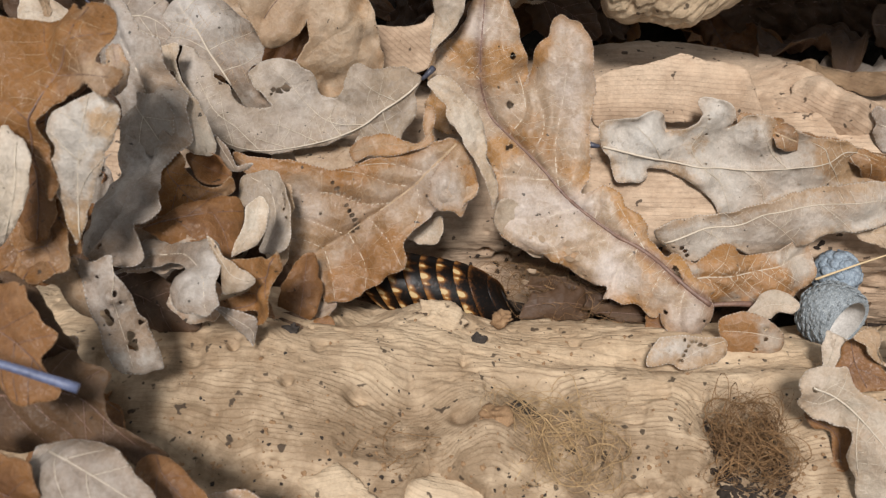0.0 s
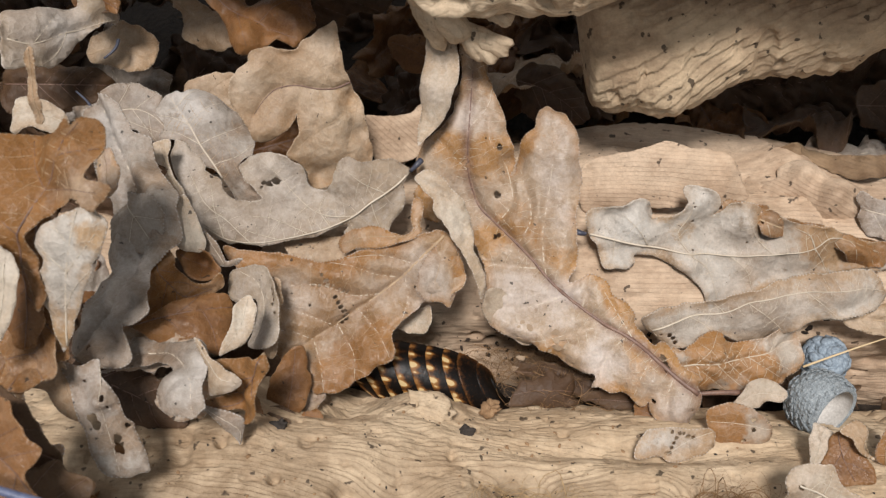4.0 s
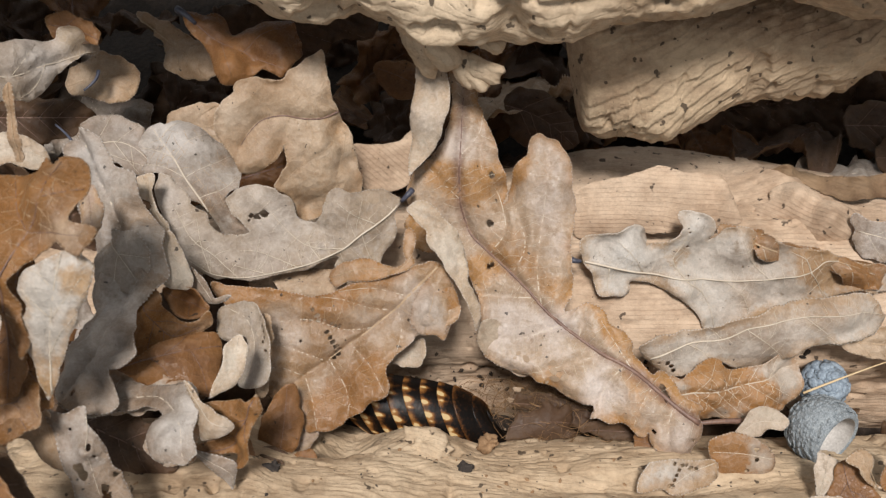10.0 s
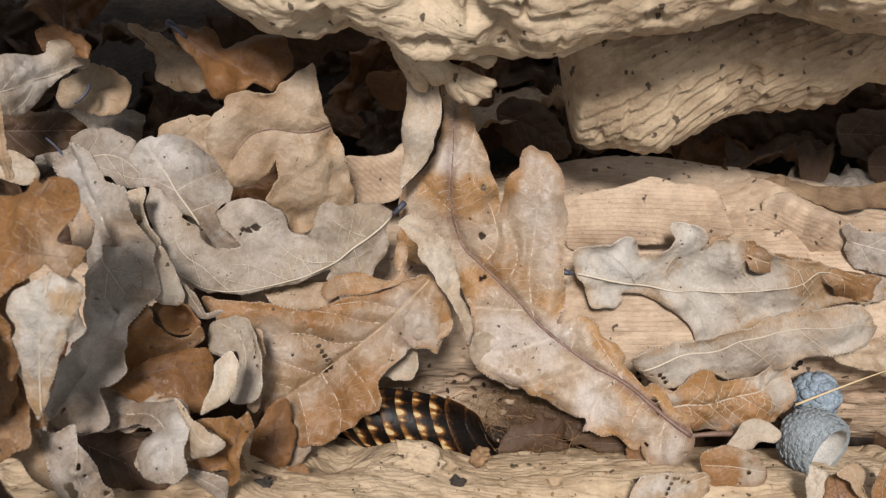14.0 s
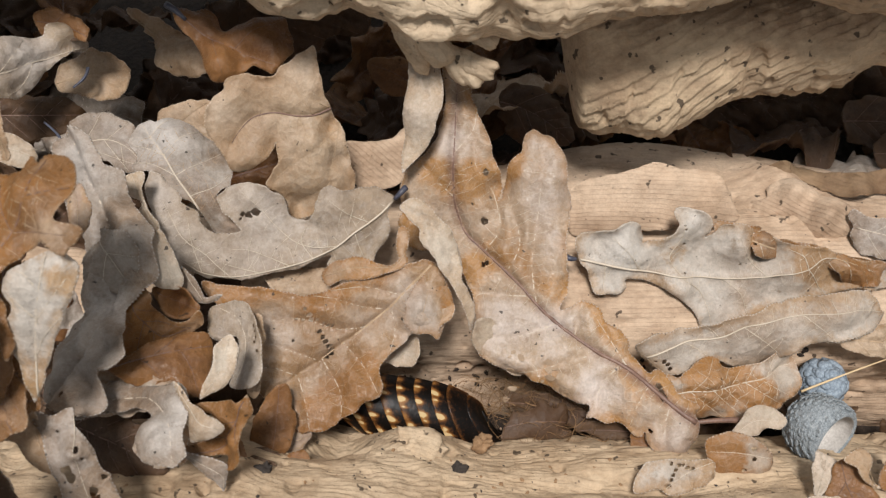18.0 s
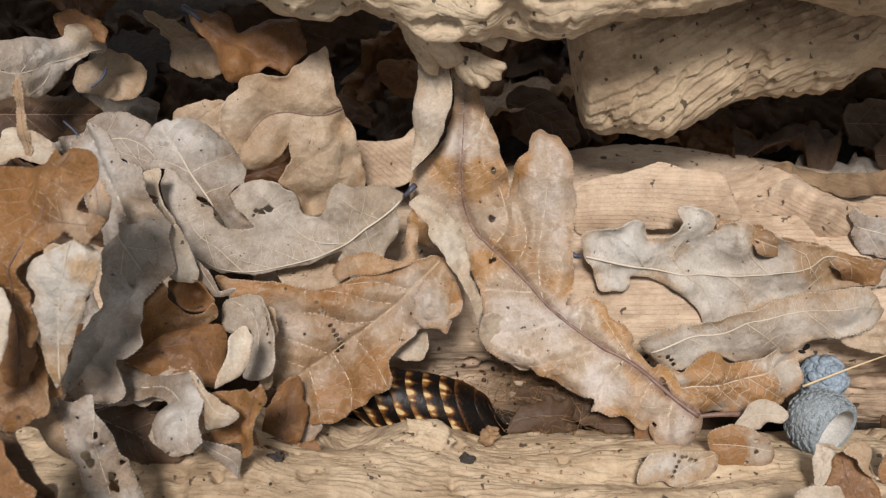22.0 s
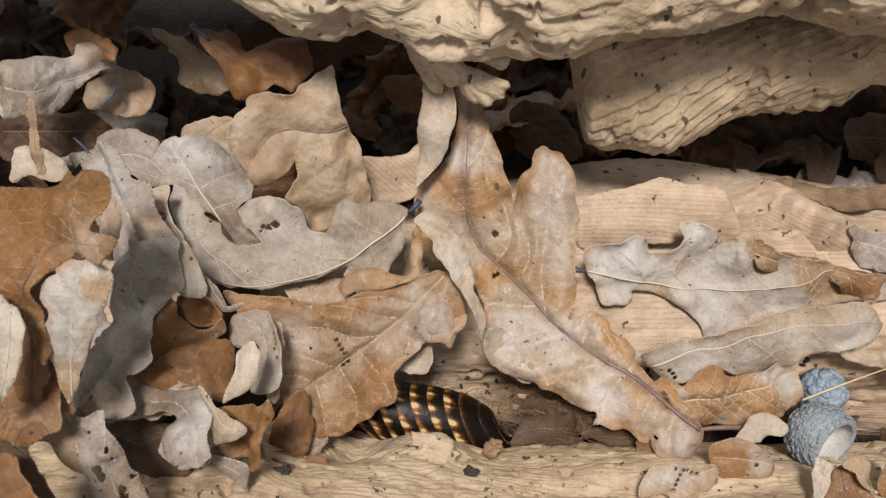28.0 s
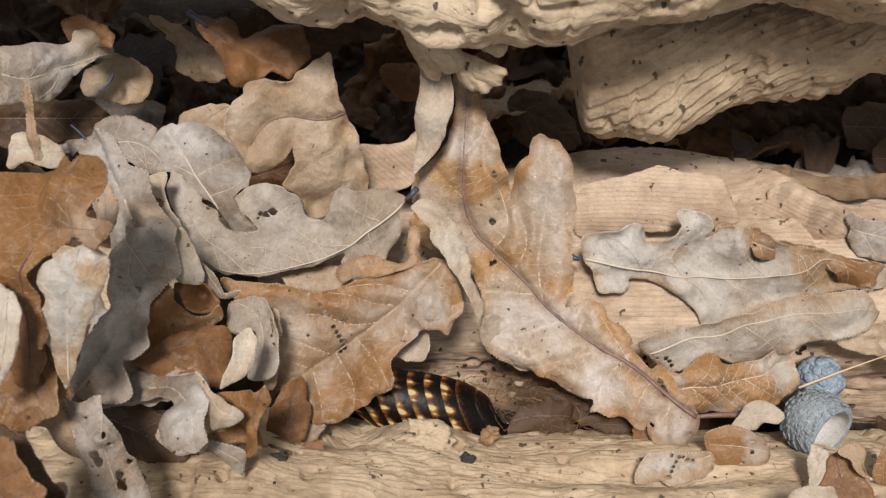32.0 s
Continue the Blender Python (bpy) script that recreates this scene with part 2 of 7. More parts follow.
VEIN_PALE = plain_material("pale_vein", (0.48, 0.40, 0.30), (0.60, 0.52, 0.42), 300, 0.6)
VEIN_TAN = plain_material("tan_vein", (0.36, 0.24, 0.14), (0.46, 0.34, 0.22), 300, 0.55)
VEIN_DARK = plain_material("dark_vein", (0.10, 0.055, 0.045), (0.24, 0.14, 0.095), 300, 0.5)
STALK_LILAC = plain_material("lilac_stalk", (0.05, 0.06, 0.11), (0.13, 0.15, 0.24), 200, 0.5)
STALK_BLUE = plain_material("blue_black_stalk", (0.022, 0.022, 0.032), (0.085, 0.09, 0.125), 300, 0.45)
SOIL = plain_material("dark_soil", (0.012, 0.008, 0.006), (0.05, 0.033, 0.022), 90, 0.95, 0.9, 0.003)


def wood_material(name, light, mid, dark, line_amount):
    """Bleached dead wood: grain lines that follow the ridges, soft stains, dark frass specks."""
    mat, nt, b = nodes_of(name)
    co = nt.nodes.new("ShaderNodeTexCoord").outputs["Object"]
    grain = nt.nodes.new("ShaderNodeAttribute")
    grain.attribute_name = "grain"
    stretch = nt.nodes.new("ShaderNodeMapping")
    stretch.inputs["Scale"].default_value = (0.22, 1, 1)
    nt.links.new(co, stretch.inputs[0])
    sv = stretch.outputs[0]
    stain = ramp(nt, noise_tex(nt, co, 22, 7, 0.68), [(0.40, grey(0)), (0.60, grey(1))])
    col = mixed(nt, stain, light, mid)
    # this attribute darkens the wood: brown stain, and shade put into the colour
    stain_shade = nt.nodes.new("ShaderNodeAttribute")
    stain_shade.attribute_name = "stain_shade"
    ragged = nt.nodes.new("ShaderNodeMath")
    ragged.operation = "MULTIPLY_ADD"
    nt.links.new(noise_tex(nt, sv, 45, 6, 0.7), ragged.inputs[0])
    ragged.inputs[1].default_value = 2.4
    nt.links.new(stain_shade.outputs["Fac"], ragged.inputs[2])
    stain_shade_at = nt.nodes.new("ShaderNodeMapRange")
    stain_shade_at.inputs[1].default_value, stain_shade_at.inputs[2].default_value, stain_shade_at.inputs[4].default_value = 1.2, 2.2, 0.9
    nt.links.new(ragged.outputs[0], stain_shade_at.inputs[0])
    col = mixed(nt, stain_shade_at.outputs[0], col, tuple(0.5 * q + 0.3 * w for q, w in zip(mid, dark)))
    fibre = noise_tex(nt, sv, 900, 4, 0.6)
    dust = noise_tex(nt, co, 1500, 4, 0.65)
    col = mixed(nt, 0.35, col, ramp(nt, fibre, [(0.3, grey(0.6)), (0.62, grey(1.12))]), "MULTIPLY")
    col = mixed(nt, 0.28, col, ramp(nt, dust, [(0.32, grey(0.55)), (0.64, grey(1.15))]), "MULTIPLY")
    bleach = ramp(nt, noise_tex(nt, co, 130, 5, 0.62), [(0.46, grey(0)), (0.66, grey(0.55))])
    col = mixed(nt, bleach, col, tuple(min(1, c * 1.18) for c in light))
    shake = nt.nodes.new("ShaderNodeMath")
    shake.operation = "MULTIPLY_ADD"
    nt.links.new(noise_tex(nt, sv, 260, 4, 0.65), shake.inputs[0])
    shake.inputs[1].default_value = 0.9
    nt.links.new(grain.outputs["Fac"], shake.inputs[2])
    fold = nt.nodes.new("ShaderNodeMath")
    fold.operation = "PINGPONG"
    fold.inputs[1].default_value = 0.5
    nt.links.new(shake.outputs[0], fold.inputs[0])
    lines = ramp(nt, fold.outputs[0], [(0.0, grey(1)), (0.05, grey(0.5)), (0.15, grey(0.1)), (0.5, grey(0))])
    patchy = ramp(nt, noise_tex(nt, sv, 70, 5, 0.65), [(0.44, grey(0.03)), (0.62, grey(line_amount))])
    shown = ramp(nt, plus(nt, stain_shade.outputs["Fac"], 0.5, noise_tex(nt, sv, 30, 4, 0.6)), [(0.30, grey(0.10)), (0.62, grey(1))])
    col = mixed(nt, mixed(nt, 1.0, mixed(nt, 1.0, lines, shown, "MULTIPLY"), patchy, "MULTIPLY"), col, dark)
    blotch = ramp(nt, noise_tex(nt, sv, 60, 6, 0.7), [(0.52, grey(0)), (0.68, grey(0.25 + 0.3 * line_amount))])
    col = mixed(nt, blotch, col, dark)
    speck = ramp(nt, noise_tex(nt, co, 330, 2, 0.45), [(0.675, grey(0)), (0.71, grey(0.85))])
    col = mixed(nt, speck, col, (0.035, 0.022, 0.014))
    nt.links.new(col, b.inputs["Base Color"])
    b.inputs["Roughness"].default_value = 0.75
    b.inputs["Specular IOR Level"].default_value = 0.3
    bump = add(nt, "ShaderNodeBump", Strength=0.8, Distance=0.0009)
    nt.links.new(mixed(nt, 0.35, noise_tex(nt, co, 300, 5, 0.65), mixed(nt, 0.35, dust, lines)), bump.inputs["Height"])
    nt.links.new(bump.outputs[0], b.inputs["Normal"])
    return mat


WOOD = wood_material("bleached_wood", (0.53, 0.405, 0.275), (0.41, 0.29, 0.18), (0.17, 0.10, 0.05), 0.62)
WOOD_ROTTEN = wood_material("rotten_wood", (0.56, 0.42, 0.275), (0.36, 0.24, 0.145), (0.10, 0.055, 0.03), 0.8)
WOOD_PINK = wood_material("pinkish_wood", (0.56, 0.42, 0.30), (0.43, 0.30, 0.20), (0.17, 0.10, 0.055), 0.5)
WOOD_CREAM = wood_material("cream_wood", (0.58, 0.45, 0.31), (0.44, 0.315, 0.20), (0.17, 0.105, 0.06), 0.6)


LEAF["flake"] = WOOD_PINK
# orange-brown wood, darkened to include the shade on the far log's edge
LEAF["bark"] = wood_material("rusty_bark", (0.25, 0.165, 0.095), (0.17, 0.10, 0.055), (0.06, 0.035, 0.02), 0.6)


# ---- the setting: soil and dead wood ----
def soil_sheet():
    n = 120
    g = np.linspace(-1, 1, n)
    g = np.sign(g) * np.abs(g) ** 2.0 * 0.6
    x, y = np.meshgrid(g, g)
    p = np.stack([x, y, 0 * x], -1).reshape(-1, 3)
    p[:, 2] = 0.004 * fbm(p, 30, 4, 3)
    faces = [(r * n + c, r * n + c + 1, (r + 1) * n + c + 1, (r + 1) * n + c) for r in range(n - 1) for c in range(n - 1)]
    return tagged(new("ground", mesh_from("ground", p, faces, SOIL)), "dark crumbly forest soil under the litter", "soil", kind="structure")


soil_sheet()


def wood_piece(name, label, mat, centre, radius, x0, x1, nx, na, lumps, ridge, pitch, shape=None, dents=(), seed=0, twist=0.0, stain_shade=None, edge=None, face=(0, 210), warp_by=3.2, rough=0.0004, pits=0.0, knobbly=0.0, contour=0.0, spread=0.45, kind="structure"):
    """A weathered length of wood along x: centre(x) -> (y, z), radius(x, a) with a the turn round it (0 = towards +y, 90 = up)."""
    near = np.linspace(max(x0, -0.15), min(x1, 0.15), nx - 60)
    x = np.concatenate([np.linspace(x0, near[0], 31)[:-1], near, np.linspace(near[-1], x1, 31)[1:]]) if x0 < -0.16 else np.linspace(x0, x1, nx)
    nx = len(x)
    x = x[:, None] + np.zeros((1, na))
    front = np.linspace(radians(face[0]), radians(face[1]), na - 60)
    rest = np.linspace(front[-1], front[0] + 2 * math.pi, 62)[1:-1]
    a = np.concatenate([front, rest])[None, :] + np.zeros((nx, 1))
    cy, cz = centre(x)
    r0 = radius(x, a)
    flat = np.stack([x, cy + r0 * np.cos(a), cz + r0 * np.sin(a)], -1)
    warp = fbm(flat * np.array((spread, 1, 1)), 24, 4, seed + 5)
    big = sum(noise3(flat * np.array((0.6, 1, 1)) * 28 * 2.1**k + 9.1 * k, seed + k) * 0.52**k for k in range(6))
    rings = a * 0.045 / pitch + twist * x / pitch + warp_by * warp
    d = lumps * big
    if shape is not None:
        d = d + shape(x, a, flat)
    fields = d
    for dx, da, dr, deep in dents:
        d2 = ((x - dx) ** 2 + (r0 * ((a - radians(da) + math.pi) % (2 * math.pi) - math.pi)) ** 2) / dr**2
        d = d - deep * np.exp(-(d2**2))
    phase = rings + contour * fields / pitch
    strength = 0.5 + 0.5 * np.clip(fbm(flat, 22, 2, seed + 9) * 1.5 + 0.4, 0, 1)
    fine = fbm(flat * np.array((0.3, 1, 1)), 420, 2, seed + 13)
    saw = phase % 1.0
    saw = np.where(saw < 0.85, saw / 0.85, (1 - saw) / 0.15)
    d = d + ridge * strength * saw + rough * fine
    if pits:
        d = d - pits * np.clip((noise3(flat * 150, seed + 21) - 0.50) * 4, 0, 1) - 0.5 * pits * np.clip((noise3(flat * 330, seed + 22) - 0.55) * 5, 0, 1)
    if knobbly:
        d = d + knobbly * np.abs(noise3(flat * 170, seed + 23)) ** 0.7 + 0.5 * knobbly * np.abs(noise3(flat * 360, seed + 24))
    if edge is not None:
        at, wide, xs, mm = edge
        turn_off = (a - radians(at) + math.pi) % (2 * math.pi) - math.pi
        d = d + np.interp(x, np.array(xs) / 1000, np.array(mm) / 1000) * bell(turn_off, 0, wide)
    ends = 1 - np.clip((np.abs(x - (x0 + x1) / 2) / ((x1 - x0) / 2) - 0.93) / 0.07, 0, 1) ** 2 * 0.8
    r = (r0 + d) * ends
    p = np.stack([x, cy + r * np.cos(a), cz + r * np.sin(a)], -1).reshape(-1, 3)
    i = np.arange(nx - 1)[:, None] * na + np.arange(na)[None, :]
    j = np.arange(nx - 1)[:, None] * na + (np.arange(na)[None, :] + 1) % na
    quads = np.stack([i, i + na, j + na, j], -1).reshape(-1, 4)
    me = bpy.data.meshes.new(name)
    me.vertices.add(len(p))
    me.vertices.foreach_set("co", p.ravel())
    me.loops.add(quads.size)
    me.loops.foreach_set("vertex_index", quads.ravel())
    me.polygons.add(len(quads))
    me.polygons.foreach_set("loop_start", np.arange(0, quads.size, 4))
    me.polygons.foreach_set("use_smooth", np.ones(len(quads), bool))
    me.update()
    me.validate()
    me.attributes.new("grain", "FLOAT", "POINT").data.foreach_set("value", phase.ravel())
    if stain_shade is not None:
        me.attributes.new("stain_shade", "FLOAT", "POINT").data.foreach_set("value", (stain_shade(x, a) + 0 * x + 0 * a).ravel())
    me.materials.append(mat)
    return tagged(new(name, me), label, "dead wood", kind=kind)


def bell(x, at, wide):
    return np.exp(-(((x - at) / wide) ** 2))


def oval(across, up, tilt=0.0, n=2.0):
    """The radius of a rounded slab's cross-section, tilted by degrees."""
    def radius(x, a):
        b = a - radians(tilt)
        return (np.abs(np.cos(b) / across) ** n + np.abs(np.sin(b) / up) ** n) ** (-1 / n) + 0 * x
    return radius


# brown stain low on its flank also carries some painted shade
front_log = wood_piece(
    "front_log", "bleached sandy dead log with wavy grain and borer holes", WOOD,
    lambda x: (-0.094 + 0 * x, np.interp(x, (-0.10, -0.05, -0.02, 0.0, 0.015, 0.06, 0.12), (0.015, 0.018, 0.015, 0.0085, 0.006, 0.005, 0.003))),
    lambda x, a: 0.047 + 0 * x, -0.24, 0.24, 820, 380, 0.0022, 0.00034, 0.0011, seed=11, contour=1.0, stain_shade=lambda x, a: np.interp(a, (0.95, 1.3, 1.65), (-0.5, 0.45, 1.45)) - 0.4 * np.clip(x / 0.05, -1, 1), pits=0.0013, face=(15, 150), warp_by=3.0, spread=0.35,
    shape=lambda x, a, p: 0.004 * bell(x, -0.006, 0.010) * bell(a, 0.55, 0.25) - 0.006 * bell(x, 0.016, 0.008) * bell(a, 1.32, 0.10)
    - 0.011 * bell(x, 0.064, 0.010) * bell(a, 1.40, 0.15) + 0.006 * bell(x, 0.006, 0.013) * bell(a, 1.75, 0.22) + 0.002 * bell(x, -0.045, 0.004) * bell(a, 1.05, 0.10) - 0.006 * bell(x, -0.032, 0.012) * bell(a, 0.6, 0.3) - 0.004 * bell(x, -0.025, 0.006) * bell(a, 0.50, 0.18) - 0.0065 * bell(x, -0.012, 0.011) * bell(a, 1.45, 0.20) + 0.004 * bell(x, 0.007, 0.008) * bell(a, 1.52, 0.15) - 0.007 * np.clip(fbm(p, 55, 3, 77) * 1.3, 0, 1) * bell(a, 1.85, 0.22) - 0.004 * bell(x, 0.048, 0.03) * bell(a, 1.02, 0.09),
    dents=[(0.0006, 43, 0.0021, 0.006), (0.0144, 74, 0.0028, 0.009), (-0.0265, 44, 0.0016, 0.004), (-0.052, 68, 0.0013, 0.003),
           (0.041, 36, 0.0013, 0.003), (-0.039, 78, 0.0014, 0.003), (-0.024, 80, 0.0022, 0.003), (0.0, 84, 0.0028, 0.003), (0.028, 50, 0.0012, 0.002)])
back_log = wood_piece(
    "back_log", "pinkish-tan dead log with fine straight grain behind the leaves", WOOD_PINK,
    lambda x: (0.0 + 0 * x, -0.001 + 0 * x),
    lambda x, a: 0.040 + 0 * x, -0.24, 0.24, 640, 300, 0.0021, 0.00022, 0.0015, seed=31, pits=0.0012, face=(0, 180), warp_by=4.5, spread=0.3,
    shape=lambda x, a, p: -0.010 * bell(x, 0.015, 0.045) * bell(a, 2.75, 0.42) + 0.006 * bell(x, 0.100, 0.010) * bell(a, 0.85, 0.2)
    + 0.004 * bell(x, 0.055, 0.022) * bell(a, 0.95, 0.25) - 0.006 * bell(x, -0.10, 0.05) + 0.006 * bell(x, 0.115, 0.02) * bell(a, 2.35, 0.2) + 0.009 * bell(x, 0.065, 0.06) * bell(a, 0.45, 0.28) + 0.006 * bell(x, 0.055, 0.045) * bell(a, 0.5, 0.35),
    dents=[(0.006, 146, 0.0016, 0.004), (0.011, 150, 0.0022, 0.006), (0.019, 148, 0.0024, 0.006), (0.014, 143, 0.0012, 0.003), (-0.012, 60, 0.001, 0.002), (-0.018, 66, 0.001, 0.002), (0.096, 70, 0.0012, 0.002)])
upper_log = wood_piece(
    "upper_log", "cream lumpy overhanging dead log with knobs along its ragged lip", WOOD_CREAM,
    lambda x: (0.0615 + 0 * x, 0.139 + 0 * x), oval(0.054, 0.028, 32),
    -0.24, 0.24, 760, 330, 0.0027, 0.0002, 0.0021, seed=51, pits=0.0040, knobbly=0.0013, face=(130, 290), rough=0.0006, warp_by=6.0,
    edge=(212, 0.30, (-140, -75, -52, -43, -35, -28, -21, -14, -9, -6, 8, 12, 15, 18, 28, 32, 38, 46, 55, 62, 70, 80, 92, 110, 130),
          (-34, -24, -10, -3, 1.0, 1.5, -2.5, 0.5, 3.5, 5, 5, 4, 4.5, 5, 5, 3, 0.5, -0.5, -1, -3.5, -6.5, -6, -2.5, -1.2, -1)),
    # first term: an unseen bulge, added to throw shade on the slab
    shape=lambda x, a, p: 0.013 / (1 + np.exp(-(x - 0.040) / 0.006)) * bell(a, 2.86, 0.36) - 0.010 * bell(x, -0.002, 0.006) * bell(a, 3.45, 0.10) - 0.004 * bell(x, 0.014, 0.004) * bell(a, 3.62, 0.08))
# the overhang's shadow on its upper face is put into the colour
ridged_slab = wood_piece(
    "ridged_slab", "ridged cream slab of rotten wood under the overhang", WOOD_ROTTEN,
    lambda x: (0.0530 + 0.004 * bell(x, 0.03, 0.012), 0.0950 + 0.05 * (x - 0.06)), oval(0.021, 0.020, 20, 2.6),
    0.030, 0.26, 520, 300, 0.0022, 0.0008, 0.0034, seed=71, twist=0.55, shape=lambda x, a, p: -0.013 * bell(a, 2.75, 0.45) + 0.0125 * bell(a, 3.93, 0.58), pits=0.0022, knobbly=0.0017, face=(130, 300), warp_by=0.6, rough=0.0005, stain_shade=lambda x, a: np.interp(a % (2 * math.pi), (2.5, 3.1, 3.45), (2.4, 1.1, -0.6)),
    edge=(225, 0.45, (30, 37, 42, 46, 52, 59, 65, 72, 80, 90, 100, 106, 112, 130), (-4, 9, 10, 9, 10, 11, 8, 4, 1, 0.5, 0.5, -1, -6, -6)))


def knob(pts, rad, seed):
    """A gnarled finger of wood that hangs from the overhang."""
    v, f = tube_data(pts, rad, 40)
    p = np.array([tuple(q) for q in v])
    c = p.mean(0)
    out = (p - c) / (np.linalg.norm(p - c, axis=1)[:, None] + 1e-6)
    p = p + out * (0.0008 * fbm(p, 300, 3, seed) + 0.0005 * fbm(p, 900, 2, seed))[:, None]
    me = mesh_from("knob", p, f, WOOD_CREAM)
    me.attributes.new("grain", "FLOAT", "POINT").data.foreach_set("value", (p[:, 0] + p[:, 2] * 0.6) / 0.0022 + fbm(p, 120, 2, 5))
    return child("knob", me, upper_log, "gnarled hanging knob")


def arc(p, q, bow, n=14):
    p, q, bow = Vector(p), Vector(q), Vector(bow)
    return [p.lerp(q, k / (n - 1)) + bow * math.sin(math.pi * k / (n - 1)) for k in range(n)]


def swell(r0, r1, r2, n=14):
    return [max(0.0004, np.interp(k / (n - 1), (0, 0.5, 0.9, 1.0), (r0, r1, r2, r2 * 0.35))) for k in range(n)]


knob(arc((-0.010, 0.024, 0.104), (0.002, 0.0175, 0.0945), (0, -0.001, 0.001)), swell(0.0038, 0.0036, 0.0034), 3)
for k, (tx, ty, tz, thick) in enumerate(((0.0135, 0.0172, 0.0925, 0.0015), (0.0128, 0.0165, 0.0900, 0.0019), (0.0100, 0.0160, 0.0882, 0.0020), (0.0062, 0.0162, 0.0885, 0.0017))):
    knob(arc((-0.001, 0.0205, 0.0965), (tx, ty, tz), (0, -0.001, 0.0008)), swell(0.0016, thick, thick * 1.05), 10 + k)
knob(arc((0.004, 0.026, 0.1000), (0.0130, 0.0190, 0.0985), (0, -0.001, 0.0005)), swell(0.0017, 0.0018, 0.0022), 5)
knob(arc((-0.010, 0.023, 0.106), (-0.004, 0.018, 0.0905), (0, -0.001, 0.001)), swell(0.003, 0.0028, 0.0022), 6)


# ---- leaves ----
def soft_ring(points, step):
    """A closed soft curve through the corners of an outline, in even steps."""
    p = np.array(points, float)
    n, out = len(p), []
    for k in range(n):
        a, b, c, d = p[k - 1], p[k], p[(k + 1) % n], p[(k + 2) % n]
        m = max(2, int(np.linalg.norm(c - b) / step))
        for q in range(m):
            t = q / m
            out.append(0.5 * (2 * b + (c - a) * t + (2 * a - 5 * b + 4 * c - d) * t * t + (3 * b - a - 3 * c + d) * t**3))
    return np.array(out)


def within(ring, pts):
    """Which points lie inside a closed ring."""
    x, y = pts[:, 0][:, None], pts[:, 1][:, None]
    x0, y0 = ring[:, 0][None], ring[:, 1][None]
    x1, y1 = np.roll(ring[:, 0], -1)[None], np.roll(ring[:, 1], -1)[None]
    cross = ((y0 > y) != (y1 > y)) & (x < (x1 - x0) * (y - y0) / np.where(y1 == y0, 1e-9, y1 - y0) + x0)
    return cross.sum(1) % 2 == 1


def soft_line(points, step=1.2):
    """An open soft curve through points, in even steps."""
    p = np.array(points, float)
    if len(p) < 3:
        n = max(3, int(np.linalg.norm(p[-1] - p[0]) / step))
        return p[0] + (p[-1] - p[0]) * np.linspace(0, 1, n)[:, None]
    p = np.concatenate([2 * p[:1] - p[1:2], p, 2 * p[-1:] - p[-2:-1]])
    out = []
    for a, b, c, d in zip(p, p[1:], p[2:], p[3:]):
        for t in np.linspace(0, 1, max(2, int(np.linalg.norm(c - b) / step)), endpoint=False):
            out.append(0.5 * (2 * b + (c - a) * t + (2 * a - 5 * b + 4 * c - d) * t * t + (3 * b - a - 3 * c + d) * t**3))
    return np.array(out + [p[-2]])


def line_gap(q, line):
    """The signed distance of points from an open line of short steps."""
    best, sign = np.full(len(q), 1e9), np.ones(len(q))
    for a, b in zip(line, line[1:]):
        d = b - a
        w = q - a
        s = np.clip(w @ d / (d @ d + 1e-12), 0, 1)
        gap = np.hypot(*(w - s[:, None] * d).T)
        near = gap < best
        best = np.where(near, gap, best)
        sign = np.where(near, np.sign(d[0] * w[:, 1] - d[1] * w[:, 0] + 1e-12), sign)
    return best * sign


def point_gap(q, pts):
    return np.concatenate([np.sqrt(((c[:, None] - pts[None]) ** 2).sum(-1).min(1)) for c in np.array_split(q, max(1, len(q) // 1500))])


leaf_count = [0]


